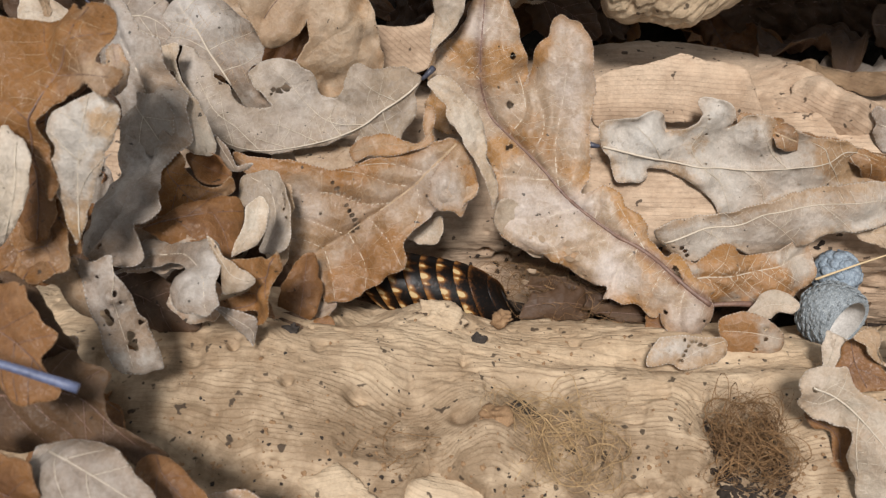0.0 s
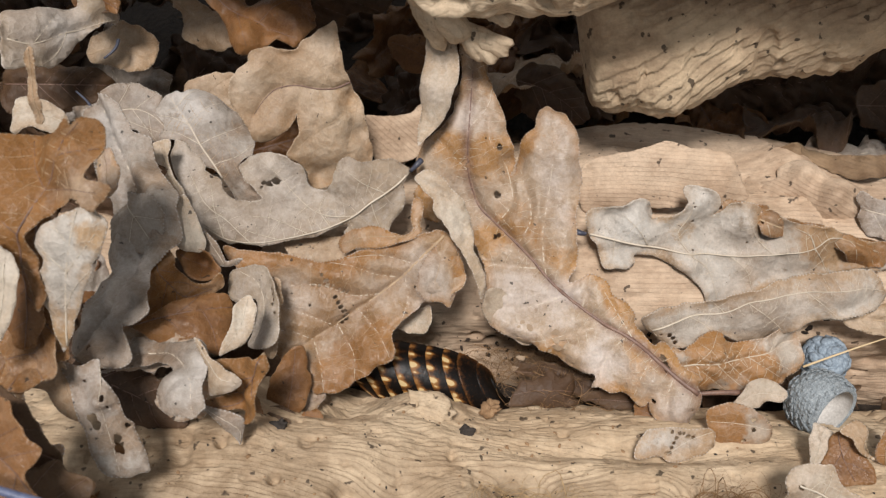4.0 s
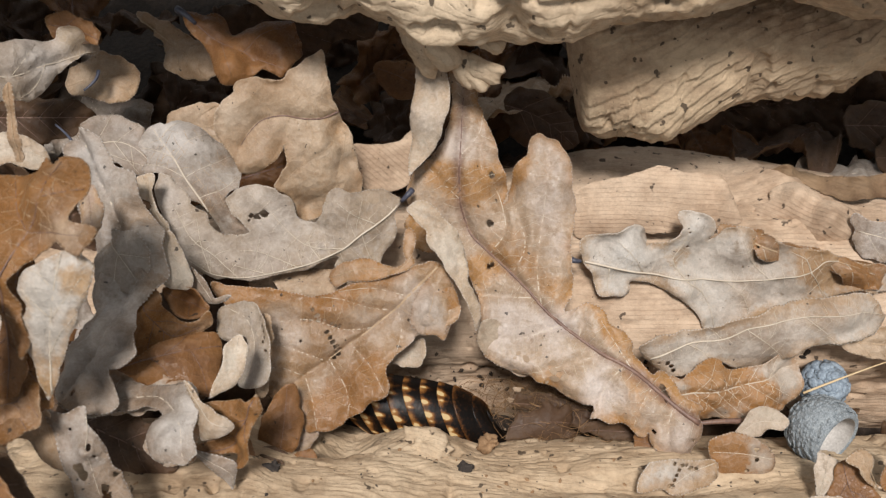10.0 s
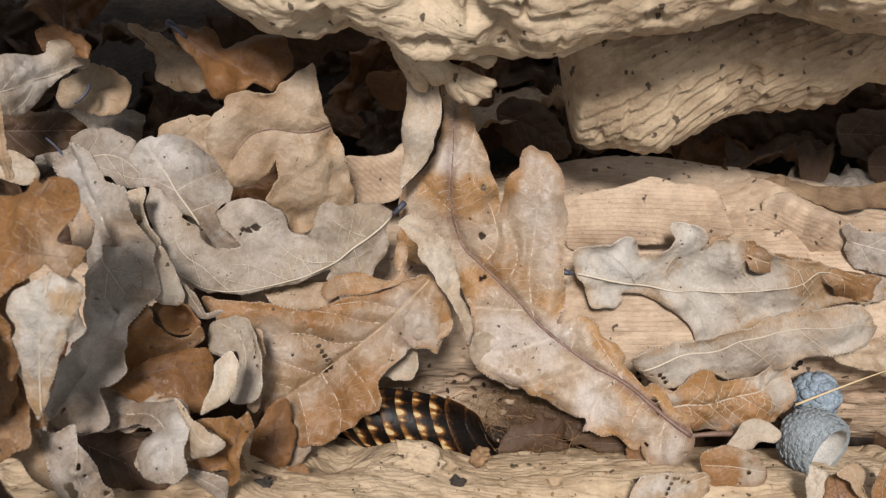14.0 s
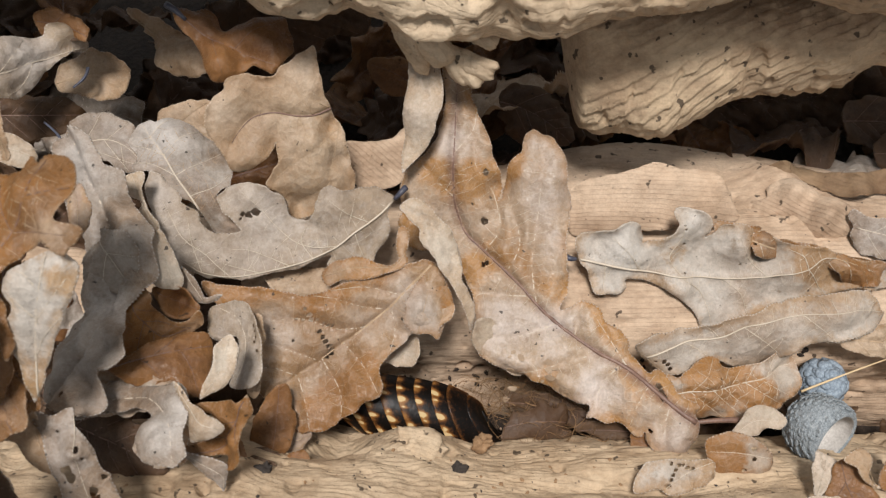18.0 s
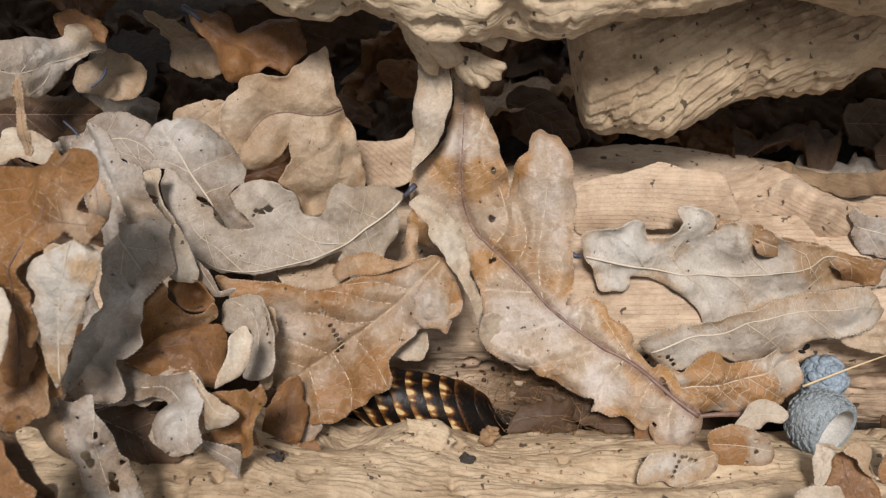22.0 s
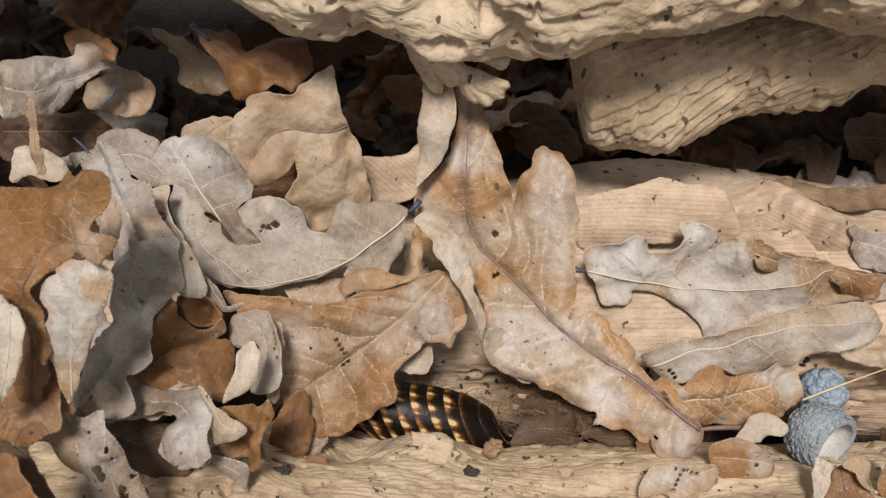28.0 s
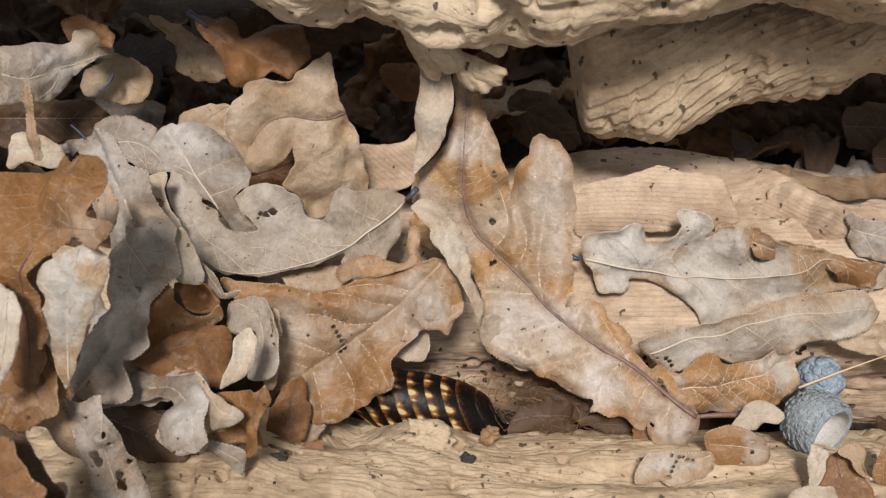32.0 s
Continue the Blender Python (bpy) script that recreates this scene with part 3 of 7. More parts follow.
def leaf(name, label, colour, base, tip, outline, roll=0, bow=0.0, sag=0.0, curl=(0, 0), wave=1.0, crease=1.0, holes=(), vein="", rib=None, veins=None, warm=(), bumps=(), thin=0, fine=0, stalk=0.0, parent=None, group="fallen oak leaves", category="leaf"):
    """A dead oak leaf. base, tip: two points of its plane in the world. outline, rib, veins: its lobed edge, midrib and side veins in that
    plane, in millimetres. roll: degrees by which the plane turns about base-tip; bow, sag: the midrib's bend sideways and out of the plane;
    curl: how tightly each half bends up (+) or down (-), in 1/m; crease: how deep the veins lie; holes: (along, across, radius);
    warm: (along, across, radius, amount) tawny (+) or silvery (-) blotches; bumps: (along, across, radius, height)."""
    leaf_count[0] += 1
    seed = leaf_count[0] * 7
    rng = np.random.RandomState(seed)
    curl_way = rng.choice((-1, 1))
    base, tip = Vector(base), Vector(tip)
    ax = (tip - base).normalized()
    up = Matrix.Rotation(radians(roll), 3, ax) @ (FACE - ax * FACE.dot(ax)).normalized()
    ay = up.cross(ax)
    length = (tip - base).length * 1000
    traced = rib is not None
    if rib is None:
        s = np.linspace(0, 1, 9)
        rib = np.stack([s * length, 4 * bow * s * (1 - s)], 1)
    spine = soft_line(rib)
    size = np.linalg.norm(np.diff(spine, axis=0), axis=1).sum()
    ring = soft_ring(outline, 0.4)
    span = np.ptp(ring, 0)
    tang = np.roll(ring, -1, 0) - np.roll(ring, 1, 0)
    side = np.stack([tang[:, 1], -tang[:, 0]], 1) / (np.linalg.norm(tang, axis=1)[:, None] + 1e-9)
    flat = np.concatenate([ring, np.zeros((len(ring), 1))], 1)
    rag = (0.6 if traced else 2.2) if category != "leaf" else 0.72 if traced else 1.0 if size > 40 else 1.5
    ring = ring + side * (rag * (0.75 * np.abs(noise3(flat * 0.22, seed)) - 0.25 + 0.40 * fbm(flat, 0.45, 2, seed)) * min(1, 0.6 + size / 90) + 0.010 * rng.randn(len(ring)))[:, None]
    gapv = 7.0 if size > 50 else 5.0
    if veins is None:
        veins, along = [], np.concatenate([[0], np.cumsum(np.linalg.norm(np.diff(spine, axis=0), axis=1))])
        for k in range(1, int(size / gapv)):
            for way in (1, -1):
                at = k * gapv + way * 0.6 + rng.uniform(-1, 1)
                p = np.array([np.interp(at, along, spine[:, 0]), np.interp(at, along, spine[:, 1])])
                q = np.array([np.interp(at + 1, along, spine[:, 0]), np.interp(at + 1, along, spine[:, 1])])
                d = (q - p) / (np.linalg.norm(q - p) + 1e-9)
                reach = np.linspace(0, max(span), 9)[:, None]
                veins.append(p + (d * 0.75 + way * np.array((-d[1], d[0])) * 0.8) * reach + d * 0.006 * reach**2)
    lines = []
    for v in veins:
        v = soft_line(v)
        ok = within(ring, v)
        ok[0] = True
        stop = len(v) if ok.all() else int(np.argmin(ok))
        if stop > 2:
            lines.append(v[:stop])
    net_points = np.concatenate([spine] + lines)

    def height(q):
        """How far the blade stands off its plane (m)."""
        d = line_gap(q, spine)
        k = np.where(d > 0, curl[0], curl[1]) + 1e-3
        turn = np.clip(np.abs(d) * k / 1000, -1.15, 1.15)
        h = (1 - np.cos(turn)) / k
        s = np.clip(q[:, 0] / max(length, span[0]), 0, 1)
        h = h + 4 * sag / 1000 * s * (1 - s)
        f3 = np.concatenate([q, np.full((len(q), 1), seed * 3.7)], 1)
        edge = point_gap(q, ring[::2])
        gap = point_gap(q, net_points)
        soft = min(1, size / 55)
        h = h + crease * soft * (0.0026 * (1 - np.exp(-gap / 2.0)) * np.clip(edge / 3, 0.2, 1) - 0.0012 * np.exp(-np.abs(d) / 1.3)) * (category == "leaf")
        h = h + wave * soft * (0.0024 * fbm(f3, 0.055, 2, seed) + 0.0011 * noise3(f3 * 0.13, seed + 3) + 0.0005 * noise3(f3 * 0.31, seed + 5) + 0.0020 * np.abs(noise3(f3 * 0.10 + 5, seed + 6)) + 0.0005 * np.abs(noise3(f3 * 0.26 + 9, seed + 7))) + 0.00010 * fbm(f3, 0.8, 2, seed + 4)
        for bx, by, br, bh in bumps:
            h = h + bh / 1000 * np.exp(-((q[:, 0] - bx) ** 2 + (q[:, 1] - by) ** 2) / br**2)
        h = h + np.exp(-edge / 1.9) * (0.25 * curl_way + 1.2 * noise3(f3 * 0.12, seed + 8) + 0.5 * noise3(f3 * 0.3, seed + 9)) * 0.0032 * min(1, size / 40) * wave
        return h, d, edge, gap

    base_a, ax_a, ay_a, up_a = (np.array(w) for w in (base, ax, ay, up))

    def place(q, h):
        return base_a + ax_a * (q[:, :1] / 1000) + ay_a * (q[:, 1:] / 1000) + up_a * h[:, None]

    grid = max(0.62 if fine else 0.75, math.sqrt(span[0] * span[1] / (9000 if fine else 2600)))
    gx, gy = np.meshgrid(np.arange(ring[:, 0].min(), ring[:, 0].max(), grid), np.arange(ring[:, 1].min(), ring[:, 1].max(), grid))
    inner = np.stack([gx.ravel(), gy.ravel()], 1) + rng.uniform(-0.25, 0.25, (gx.size, 2)) * grid
    inner = inner[within(ring, inner)]
    if len(inner):
        inner = inner[point_gap(inner, ring) > 0.45 * grid]
    rims = []
    for hx, hy, hr in holes:
        a = np.linspace(0, 2 * math.pi, 11, endpoint=False)
        r = max(0.25, hr) * (1 + 0.35 * rng.uniform(-1, 1, 11))
        rims.append(np.stack([hx + r * np.cos(a), hy + 0.8 * r * np.sin(a)], 1))
    n, at = len(ring), len(ring)
    edges = [(k, (k + 1) % n) for k in range(n)]
    for r in rims:
        edges += [(at + k, at + (k + 1) % 11) for k in range(11)]
        at += 11
    flat = np.concatenate([ring] + rims + [inner])
    found = delaunay_2d_cdt([Vector(q) for q in flat], edges, [], 0, 1e-7)
    uv = np.array([tuple(q) for q in found[0]])
    tris = np.array([f for f in found[2] if len(f) == 3])
    mid = uv[tris].mean(1)
    keep = within(ring, mid)
    for r in rims:
        keep &= ~within(r, mid)
    tris = tris[keep]
    lift, d, edge, gap = height(uv)
    p = place(uv, lift)
    total = len(p)
    both = np.concatenate([p, p - up_a * 0.00026])
    border = {}
    for a, b, c in tris.tolist():
        for e in ((a, b), (b, c), (c, a)):
            border[e] = True
    full = tris.tolist() + (tris[:, ::-1] + total).tolist() + [(b, a, a + total, b + total) for a, b in border if (b, a) not in border]
    root = parent
    if parent is None:
        root = tagged(new(name), label, category, group)
        root.matrix_world = Matrix.Translation(base)
    org = np.array(root.matrix_world.translation)
    me = mesh_from("blade", both - org, full, LEAF[colour])
    tone = np.zeros(len(uv))
    for wx, wy, wr, wa in warm:
        tone = tone + wa * np.exp(-((uv[:, 0] - wx) ** 2 + (uv[:, 1] - wy) ** 2) / wr**2)
    for key, value in (("rim", edge), ("rib", np.abs(d)), ("net", gap), ("warm", np.clip(tone, -1.2, 1.6))):
        me.attributes.new(key, "FLOAT", "POINT").data.foreach_set("value", np.tile(value, 2))
    if category != "leaf":
        me.attributes.new("grain", "FLOAT", "POINT").data.foreach_set("value", np.tile(uv[:, 1] / 1.3 + 1.5 * fbm(np.concatenate([uv, 0 * uv[:, :1]], 1), 0.06, 2, seed), 2))
    child(("blade" if category == "leaf" else "plate") if parent is None else name, me, root, "" if parent is None else label)
    if parent is not None or category != "leaf":
        return root
    # midrib and side veins, a little proud of the blade
    vmat = VEIN_DARK if vein == "dark" or colour in ("brown", "rust", "dark") else VEIN_TAN if colour in ("tan", "tawny", "ochre") else VEIN_PALE
    small = min(1.4, size / 75) * (0.5 if vein == "none" else 0.55 if thin else 0.7 if vein == "pale" else 1)

    if traced and vein not in ("", "none"):
        small = max(small, 0.5)

    def run(line, r0, r1, sides):
        ok = within(ring, line)
        line = line[ok]
        if len(line) < 4:
            return None
        pts = [Vector(w) for w in place(line, height(line)[0]) - org + up_a * (r0 * 0.55 + 0.00022 * max(0, crease))]
        return tube_data(pts, [r0 + (r1 - r0) * k / (len(pts) - 1) for k in range(len(pts))], sides)

    got = run(spine, 0.00052 * small, 0.00008, 7)
    if got:
        child("midrib", mesh_from("midrib", *got, vmat), root)
    chunks = [run(v, 0.00016 * min(1, small) + 0.00004, 0.00005, 5) for v in lines] if vein != "none" else []
    chunks = [c for c in chunks if c]
    if chunks:
        child("venation", mesh_from("venation", *join_data(chunks), VEIN_TAN if colour == "tan" else VEIN_PALE if colour in ("tawny", "ochre", "patched") else vmat), root)
    if fine and vein != "none":
        # cross veins between the side veins
        ladder = []
        for v in lines + [spine]:
            for k in range(2, len(v) - 2, 2):
                d = v[k + 1] - v[k - 1]
                d = d / (np.linalg.norm(d) + 1e-9)
                for way in (1, -1):
                    far = rng.uniform(1.5, 4.8)
                    s = np.linspace(0, 1, 6)[:, None]
                    side_way = way * np.array((-d[1], d[0])) + d * rng.uniform(-0.25, 0.25)
                    ladder.append(v[k] + side_way * far * s + d * rng.uniform(-1.2, 1.2) * s**2)
        got = [q for q in ladder if within(ring, q).all()]
        lift = height(np.concatenate(got))[0].reshape(len(got), 6)
        tubes = []
        for q, h in zip(got, lift):
            pts = [Vector(w) for w in place(q, h) - org + up_a * 0.00002]
            tubes.append(tube_data(pts, [0.00006, 0.00006, 0.000055, 0.00005, 0.00004, 0.00002], 4))
        child("reticulation", mesh_from("reticulation", *join_data(tubes), VEIN_TAN if colour in ("tan", "rust", "ochre", "ash") else VEIN_PALE), root)
    if stalk:
        d0 = Vector(ax_a * (spine[0] - spine[3])[0] + ay_a * (spine[0] - spine[3])[1]).normalized()
        foot = Vector(place(spine[:1], height(spine[:1])[0])[0] - org)
        pts = [foot + d0 * stalk * k / 6 + up * (0.0003 + 0.0010 * math.sin(k * 0.5)) for k in range(7)]
        child("stalk", mesh_from("stalk", *tube_data(pts, [0.0005 + 0.00007 * k for k in range(7)], 8), STALK_BLUE), root, "blue-black leaf stalk")
    return root


big_leaf = leaf("oak_leaf", "large tawny dead oak leaf leaning against the wood", "tawny", (0.063, -0.0525, 0.0394), (0.0056, 0.0231, 0.0805), [(-1.0, -0.7), (-3.0, 1.3), (-4.9, 4.6), (-5.4, 7.4), (-4.0, 10.5), (-1.4, 12.5), (1.6, 12.9), (4.5, 11.8), (4.4, 13.1), (5.5, 14.4), (9.3, 15.7), (11.5, 18.6), (14.2, 20.3), (15.1, 22.4), (17.5, 19.7), (19.2, 22.2), (23.0, 24.1), (27.7, 26.3), (31.9, 28.8), (33.6, 30.9), (35.0, 32.2), (39.9, 34.3), (44.7, 36.1), (47.9, 35.6), (50.6, 33.0), (54.0, 30.5), (60.0, 28.7), (66.2, 28.9), (72.6, 31.9), (75.5, 34.9), (78.5, 36.6), (82.3, 36.4), (84.7, 34.6), (86.5, 31.8), (89.3, 30.5), (92.3, 27.7), (93.4, 24.6), (94.0, 21.4), (94.7, 17.2), (97.1, 12.8), (99.9, 9.1), (103.8, 5.5), (107.8, 3.5), (110.8, 0.7), (108.9, -3.0), (103.4, -2.6), (99.3, -0.3), (93.5, 1.8), (87.4, 2.9), (82.9, 4.6), (79.4, 5.6), (74.4, 9.0), (74.2, 10.0), (76.3, 6.6), (79.0, 3.7), (80.9, 0.2), (81.0, -2.5), (83.2, -4.3), (84.4, -6.4), (83.5, -8.6), (81.4, -9.8), (80.0, -10.9), (76.6, -11.2), (72.9, -10.4), (67.6, -7.7), (62.4, -5.0), (57.7, -1.5), (54.4, 1.5), (49.7, 5.1), (48.1, 5.7), (43.6, 9.2), (41.7, 12.4), (40.7, 9.8), (40.3, 7.2), (39.1, 5.2), (36.5, 4.2), (32.0, 4.0), (28.8, 2.8), (25.1, 2.5), (22.4, 3.7), (18.6, 3.3), (16.1, 2.6), (16.0, 0.6), (14.2, -0.6), (11.7, -0.5), (8.1, -0.6), (4.5, -2.5), (2.4, -3.0), (1.5, -1.2)], roll=-9, sag=-4, curl=(7, -7), wave=0.8, holes=[(81.8, 8.3, 0.9), (71.5, 15.8, 1.0), (77.1, 15.8, 0.4), (62.3, 22.5, 0.7), (62.2, 21.5, 0.7), (12.5, 2.4, 1.0), (10.6, 2.8, 1.2), (9.4, 3.1, 1.0), (4.2, 10.5, 0.6), (-2.6, 3.4, 0.4)], vein="dark", crease=0.85, fine=1, rib=[(-1.2, -0.6), (6.1, 2.3), (15.1, 4.9), (21.6, 7.5), (27.2, 10.7), (33.7, 13.4), (39.7, 15.5), (45.8, 16.8), (51.3, 17.5), (58.7, 18.9), (65.4, 20.6), (72.0, 22.0), (78.0, 20.6), (83.2, 17.7), (90.4, 12.3), (98.7, 6.1), (106.7, -0.5)], veins=[[(45.8, 16.8), (51.3, 14.3), (56.4, 11.2), (62.5, 5.7), (70.3, -1.1), (77.9, -6.9)], [(49.3, 18.0), (52.4, 22.2), (56.2, 26.8), (56.5, 28.9)], [(26.6, 10.3), (29.4, 18.0), (31.7, 24.5), (34.0, 30.6)], [(39.1, 15.4), (40.9, 22.8), (42.8, 27.7), (46.7, 31.8)], [(81.4, 18.9), (86.8, 19.8), (92.5, 20.6)], [(19.2, 6.5), (27.5, 6.2), (35.7, 5.9)], [(57.2, 18.6), (61.2, 11.7), (68.2, 8.8), (74.1, 7.0)], [(71.6, 21.9), (69.6, 26.9), (64.9, 27.9)], [(65.0, 20.6), (67.8, 13.6), (76.2, 10.1), (84.7, 9.4), (91.0, 5.5)], [(33.6, 13.5), (36.9, 9.9), (38.8, 7.4)], [(21.6, 7.5), (20.0, 13.8), (16.0, 20.0)], [(13.6, 4.2), (11.7, 8.9), (7.9, 14.0)], [(7.0, 2.6), (3.4, 6.7), (-1.6, 10.0)], [(90.4, 12.3), (92.5, 5.0), (95.6, 1.7)]], warm=[(81.9, 13.1, 6.7, 1.0), (89.5, 18.9, 6.0, 1.0), (81.4, 33.7, 6.7, 1.0), (33.2, 4.1, 6.7, 1.0), (61.2, 14.4, 10.5, 0.8), (47.7, 12.8, 6.7, 0.8), (28.1, 25.1, 6.0, 1.0), (10.5, 16.7, 6.0, 0.8), (10.2, -0.3, 6.0, 1.0), (96.5, -2.2, 9.0, 0.9), (78.0, 2.2, 5.2, 1.0), (61.3, 25.2, 6.0, 0.8), (19.4, 7.3, 6.0, 0.7), (69.4, 0.0, 6.7, -1.0), (46.4, 24.4, 10.5, -0.9), (20.4, 17.1, 7.5, -0.9), (37.5, 10.8, 5.2, -0.8), (93.1, 11.0, 6.7, -0.7), (-0.2, 6.6, 6.0, -0.5), (57.9, 4.2, 6.0, -0.6)], bumps=[(74.6, 23.5, 10.5, -3.0), (71.0, -2.8, 6.0, 3.0), (76.4, 7.8, 3.7, -4.0), (41.4, 12.7, 3.7, -2.0), (31.6, 23.6, 7.5, 2.5), (33.2, 4.1, 5.2, 2.0), (45.1, 30.7, 5.2, 3.0), (-1.5, 7.4, 4.5, 2.0), (11.3, 8.3, 6.0, 2.0), (86.7, 22.7, 6.0, 2.0)])
leaf("folded_margin", "pale folded-over margin of the leaf", "pale", (-0.009, 0.0016, 0.0722), (-0.0039, 0.0245, 0.0915), [(29.3, 3.0), (22.8, 2.9), (14.3, 2.1), (5.7, 1.2), (-0.4, 0.6), (0.7, -0.6), (4.0, -3.0), (8.2, -5.3), (12.8, -6.5), (17.9, -7.1), (22.8, -6.6), (26.8, -4.8), (29.9, -2.6), (30.6, 0.3)], roll=-16, sag=1.2, curl=(-30, -30), vein="none", parent=big_leaf, wave=0.6, rib=[(-0.0, 0.0), (9.1, -1.9), (19.3, -2.5), (29.7, -0.2)], bumps=[(14.8, -0.9, 4.5, 3.0)])
leaf("rolled_margin", "pale rolled margin of the leaf", "pale", (0.0075, -0.0342, 0.0523), (-0.0088, -0.0123, 0.0787), [(36.9, 2.0), (38.0, -0.1), (37.6, -2.2), (35.7, -4.0), (31.9, -5.3), (27.7, -6.2), (22.8, -6.2), (17.1, -4.7), (13.6, -3.4), (10.0, -3.8), (4.6, -2.8), (0.6, -0.5), (2.3, 0.2), (7.7, -0.3), (13.3, -0.6), (17.2, -0.2), (22.2, 0.6), (26.0, 1.1), (28.7, 1.4), (30.8, 0.1), (33.8, 1.0)], roll=12, sag=2.7, curl=(-40, -40), vein="none", parent=big_leaf, wave=0.6, rib=[(37.1, 1.3), (31.5, -2.3), (23.6, -3.3), (15.8, -2.6), (7.7, -2.0), (1.0, -0.3)])
leaf("turned_lip", "pale turned lip of the leaf", "pale", (0.0075, -0.031, 0.0472), (-0.0088, -0.0091, 0.0736), [(2.2, -1.7), (2.2, -3.8), (0.3, -6.0), (-4.4, -6.6), (-9.0, -6.8), (-14.2, -7.2), (-17.6, -6.8), (-16.0, -4.2), (-10.7, -1.3), (-5.5, 1.2), (-1.7, 1.3), (0.9, -0.3)], roll=12, sag=2.7, curl=(-25, -25), vein="none", parent=big_leaf, wave=0.6, rib=[(1.2, -1.9), (-5.9, -3.3), (-16.3, -5.8)])
leaf("oak_leaf", "tawny dead oak leaf with chewed holes over the insect", "ochre", (-0.0023, -0.0212, 0.0604), (-0.0427, -0.05, 0.05), [(-1.5, -2.1), (-0.1, -4.2), (2.1, -5.3), (5.0, -6.2), (8.6, -7.4), (12.9, -8.8), (17.8, -10.6), (21.2, -11.9), (27.0, -13.5), (31.3, -17.1), (36.0, -22.3), (40.2, -26.0), (43.8, -29.1), (46.4, -31.7), (47.5, -27.4), (46.8, -21.6), (47.6, -13.5), (51.5, -5.9), (51.6, -1.1), (48.1, 2.4), (48.8, 5.4), (49.6, 10.2), (48.4, 12.7), (42.8, 15.3), (38.9, 14.9), (35.5, 15.1), (32.2, 15.2), (28.8, 16.2), (27.2, 14.6), (26.0, 11.8), (24.0, 10.7), (21.3, 10.0), (18.2, 9.6), (15.8, 9.5), (13.3, 9.2), (9.8, 11.5), (9.4, 13.9), (7.5, 12.3), (5.1, 11.4), (1.8, 11.2), (0.5, 7.6), (-0.9, 3.2), (-1.5, 0.4)], roll=-6, sag=-3, curl=(6, -3), holes=[(30.8, -11.9, 0.5), (30.8, -10.0, 0.7), (31.1, -8.8, 0.7), (34.0, -11.0, 0.4), (32.9, -10.0, 0.4), (30.0, -8.0, 0.4), (29.2, -6.3, 0.4), (28.6, -5.2, 0.4), (27.9, -4.5, 0.4), (31.2, -5.2, 0.7), (31.5, -3.6, 0.7), (31.7, -2.4, 0.7), (31.6, -1.0, 0.7), (31.5, 0.3, 0.6), (32.3, 0.9, 0.8), (33.6, 1.2, 0.6), (37.7, -7.2, 0.4)], wave=0.8, crease=0.85, fine=1, rib=[(-1.7, -2.3), (4.2, -1.1), (9.3, -0.4), (14.5, 0.7), (21.8, 0.9), (28.7, 0.7), (35.7, 0.8), (42.4, 0.4), (49.1, 0.2)], veins=[[(21.4, 0.9), (27.6, -3.2), (32.4, -9.8), (38.8, -13.9), (41.2, -15.3)], [(9.8, -0.4), (15.8, -7.3), (23.0, -11.8)], [(14.5, 0.7), (19.3, -3.7), (23.2, -9.3), (27.2, -13.2)], [(13.5, 0.6), (16.1, 5.8), (20.4, 9.2)], [(28.3, 0.7), (27.8, 8.7), (28.9, 15.0)], [(34.9, 0.9), (36.0, 9.5), (39.4, 14.5)], [(35.7, 0.8), (39.8, -5.5), (43.9, -11.6)], [(42.1, 0.4), (44.4, 6.7), (47.4, 12.4)], [(42.3, 0.3), (45.5, -4.8), (48.2, -6.9)]], warm=[(40.2, -23.7, 9.0, 1.0), (27.7, -12.6, 9.0, 0.9), (16.9, -8.2, 9.0, 0.5), (38.3, 11.4, 10.5, 1.0), (26.4, 9.7, 5.2, 0.9), (39.9, -7.7, 9.0, -0.7), (11.1, 3.3, 7.5, -0.8), (20.3, -3.6, 6.0, -0.6), (38.5, 2.2, 6.0, -0.3), (39.9, -14.7, 6.0, -0.6)], bumps=[(39.4, 3.4, 9.0, -3.0), (37.7, -13.1, 7.5, -2.0), (23.2, -9.3, 6.0, 2.5), (32.9, 13.7, 6.0, 2.0), (8.8, 5.0, 4.5, 3.0)])
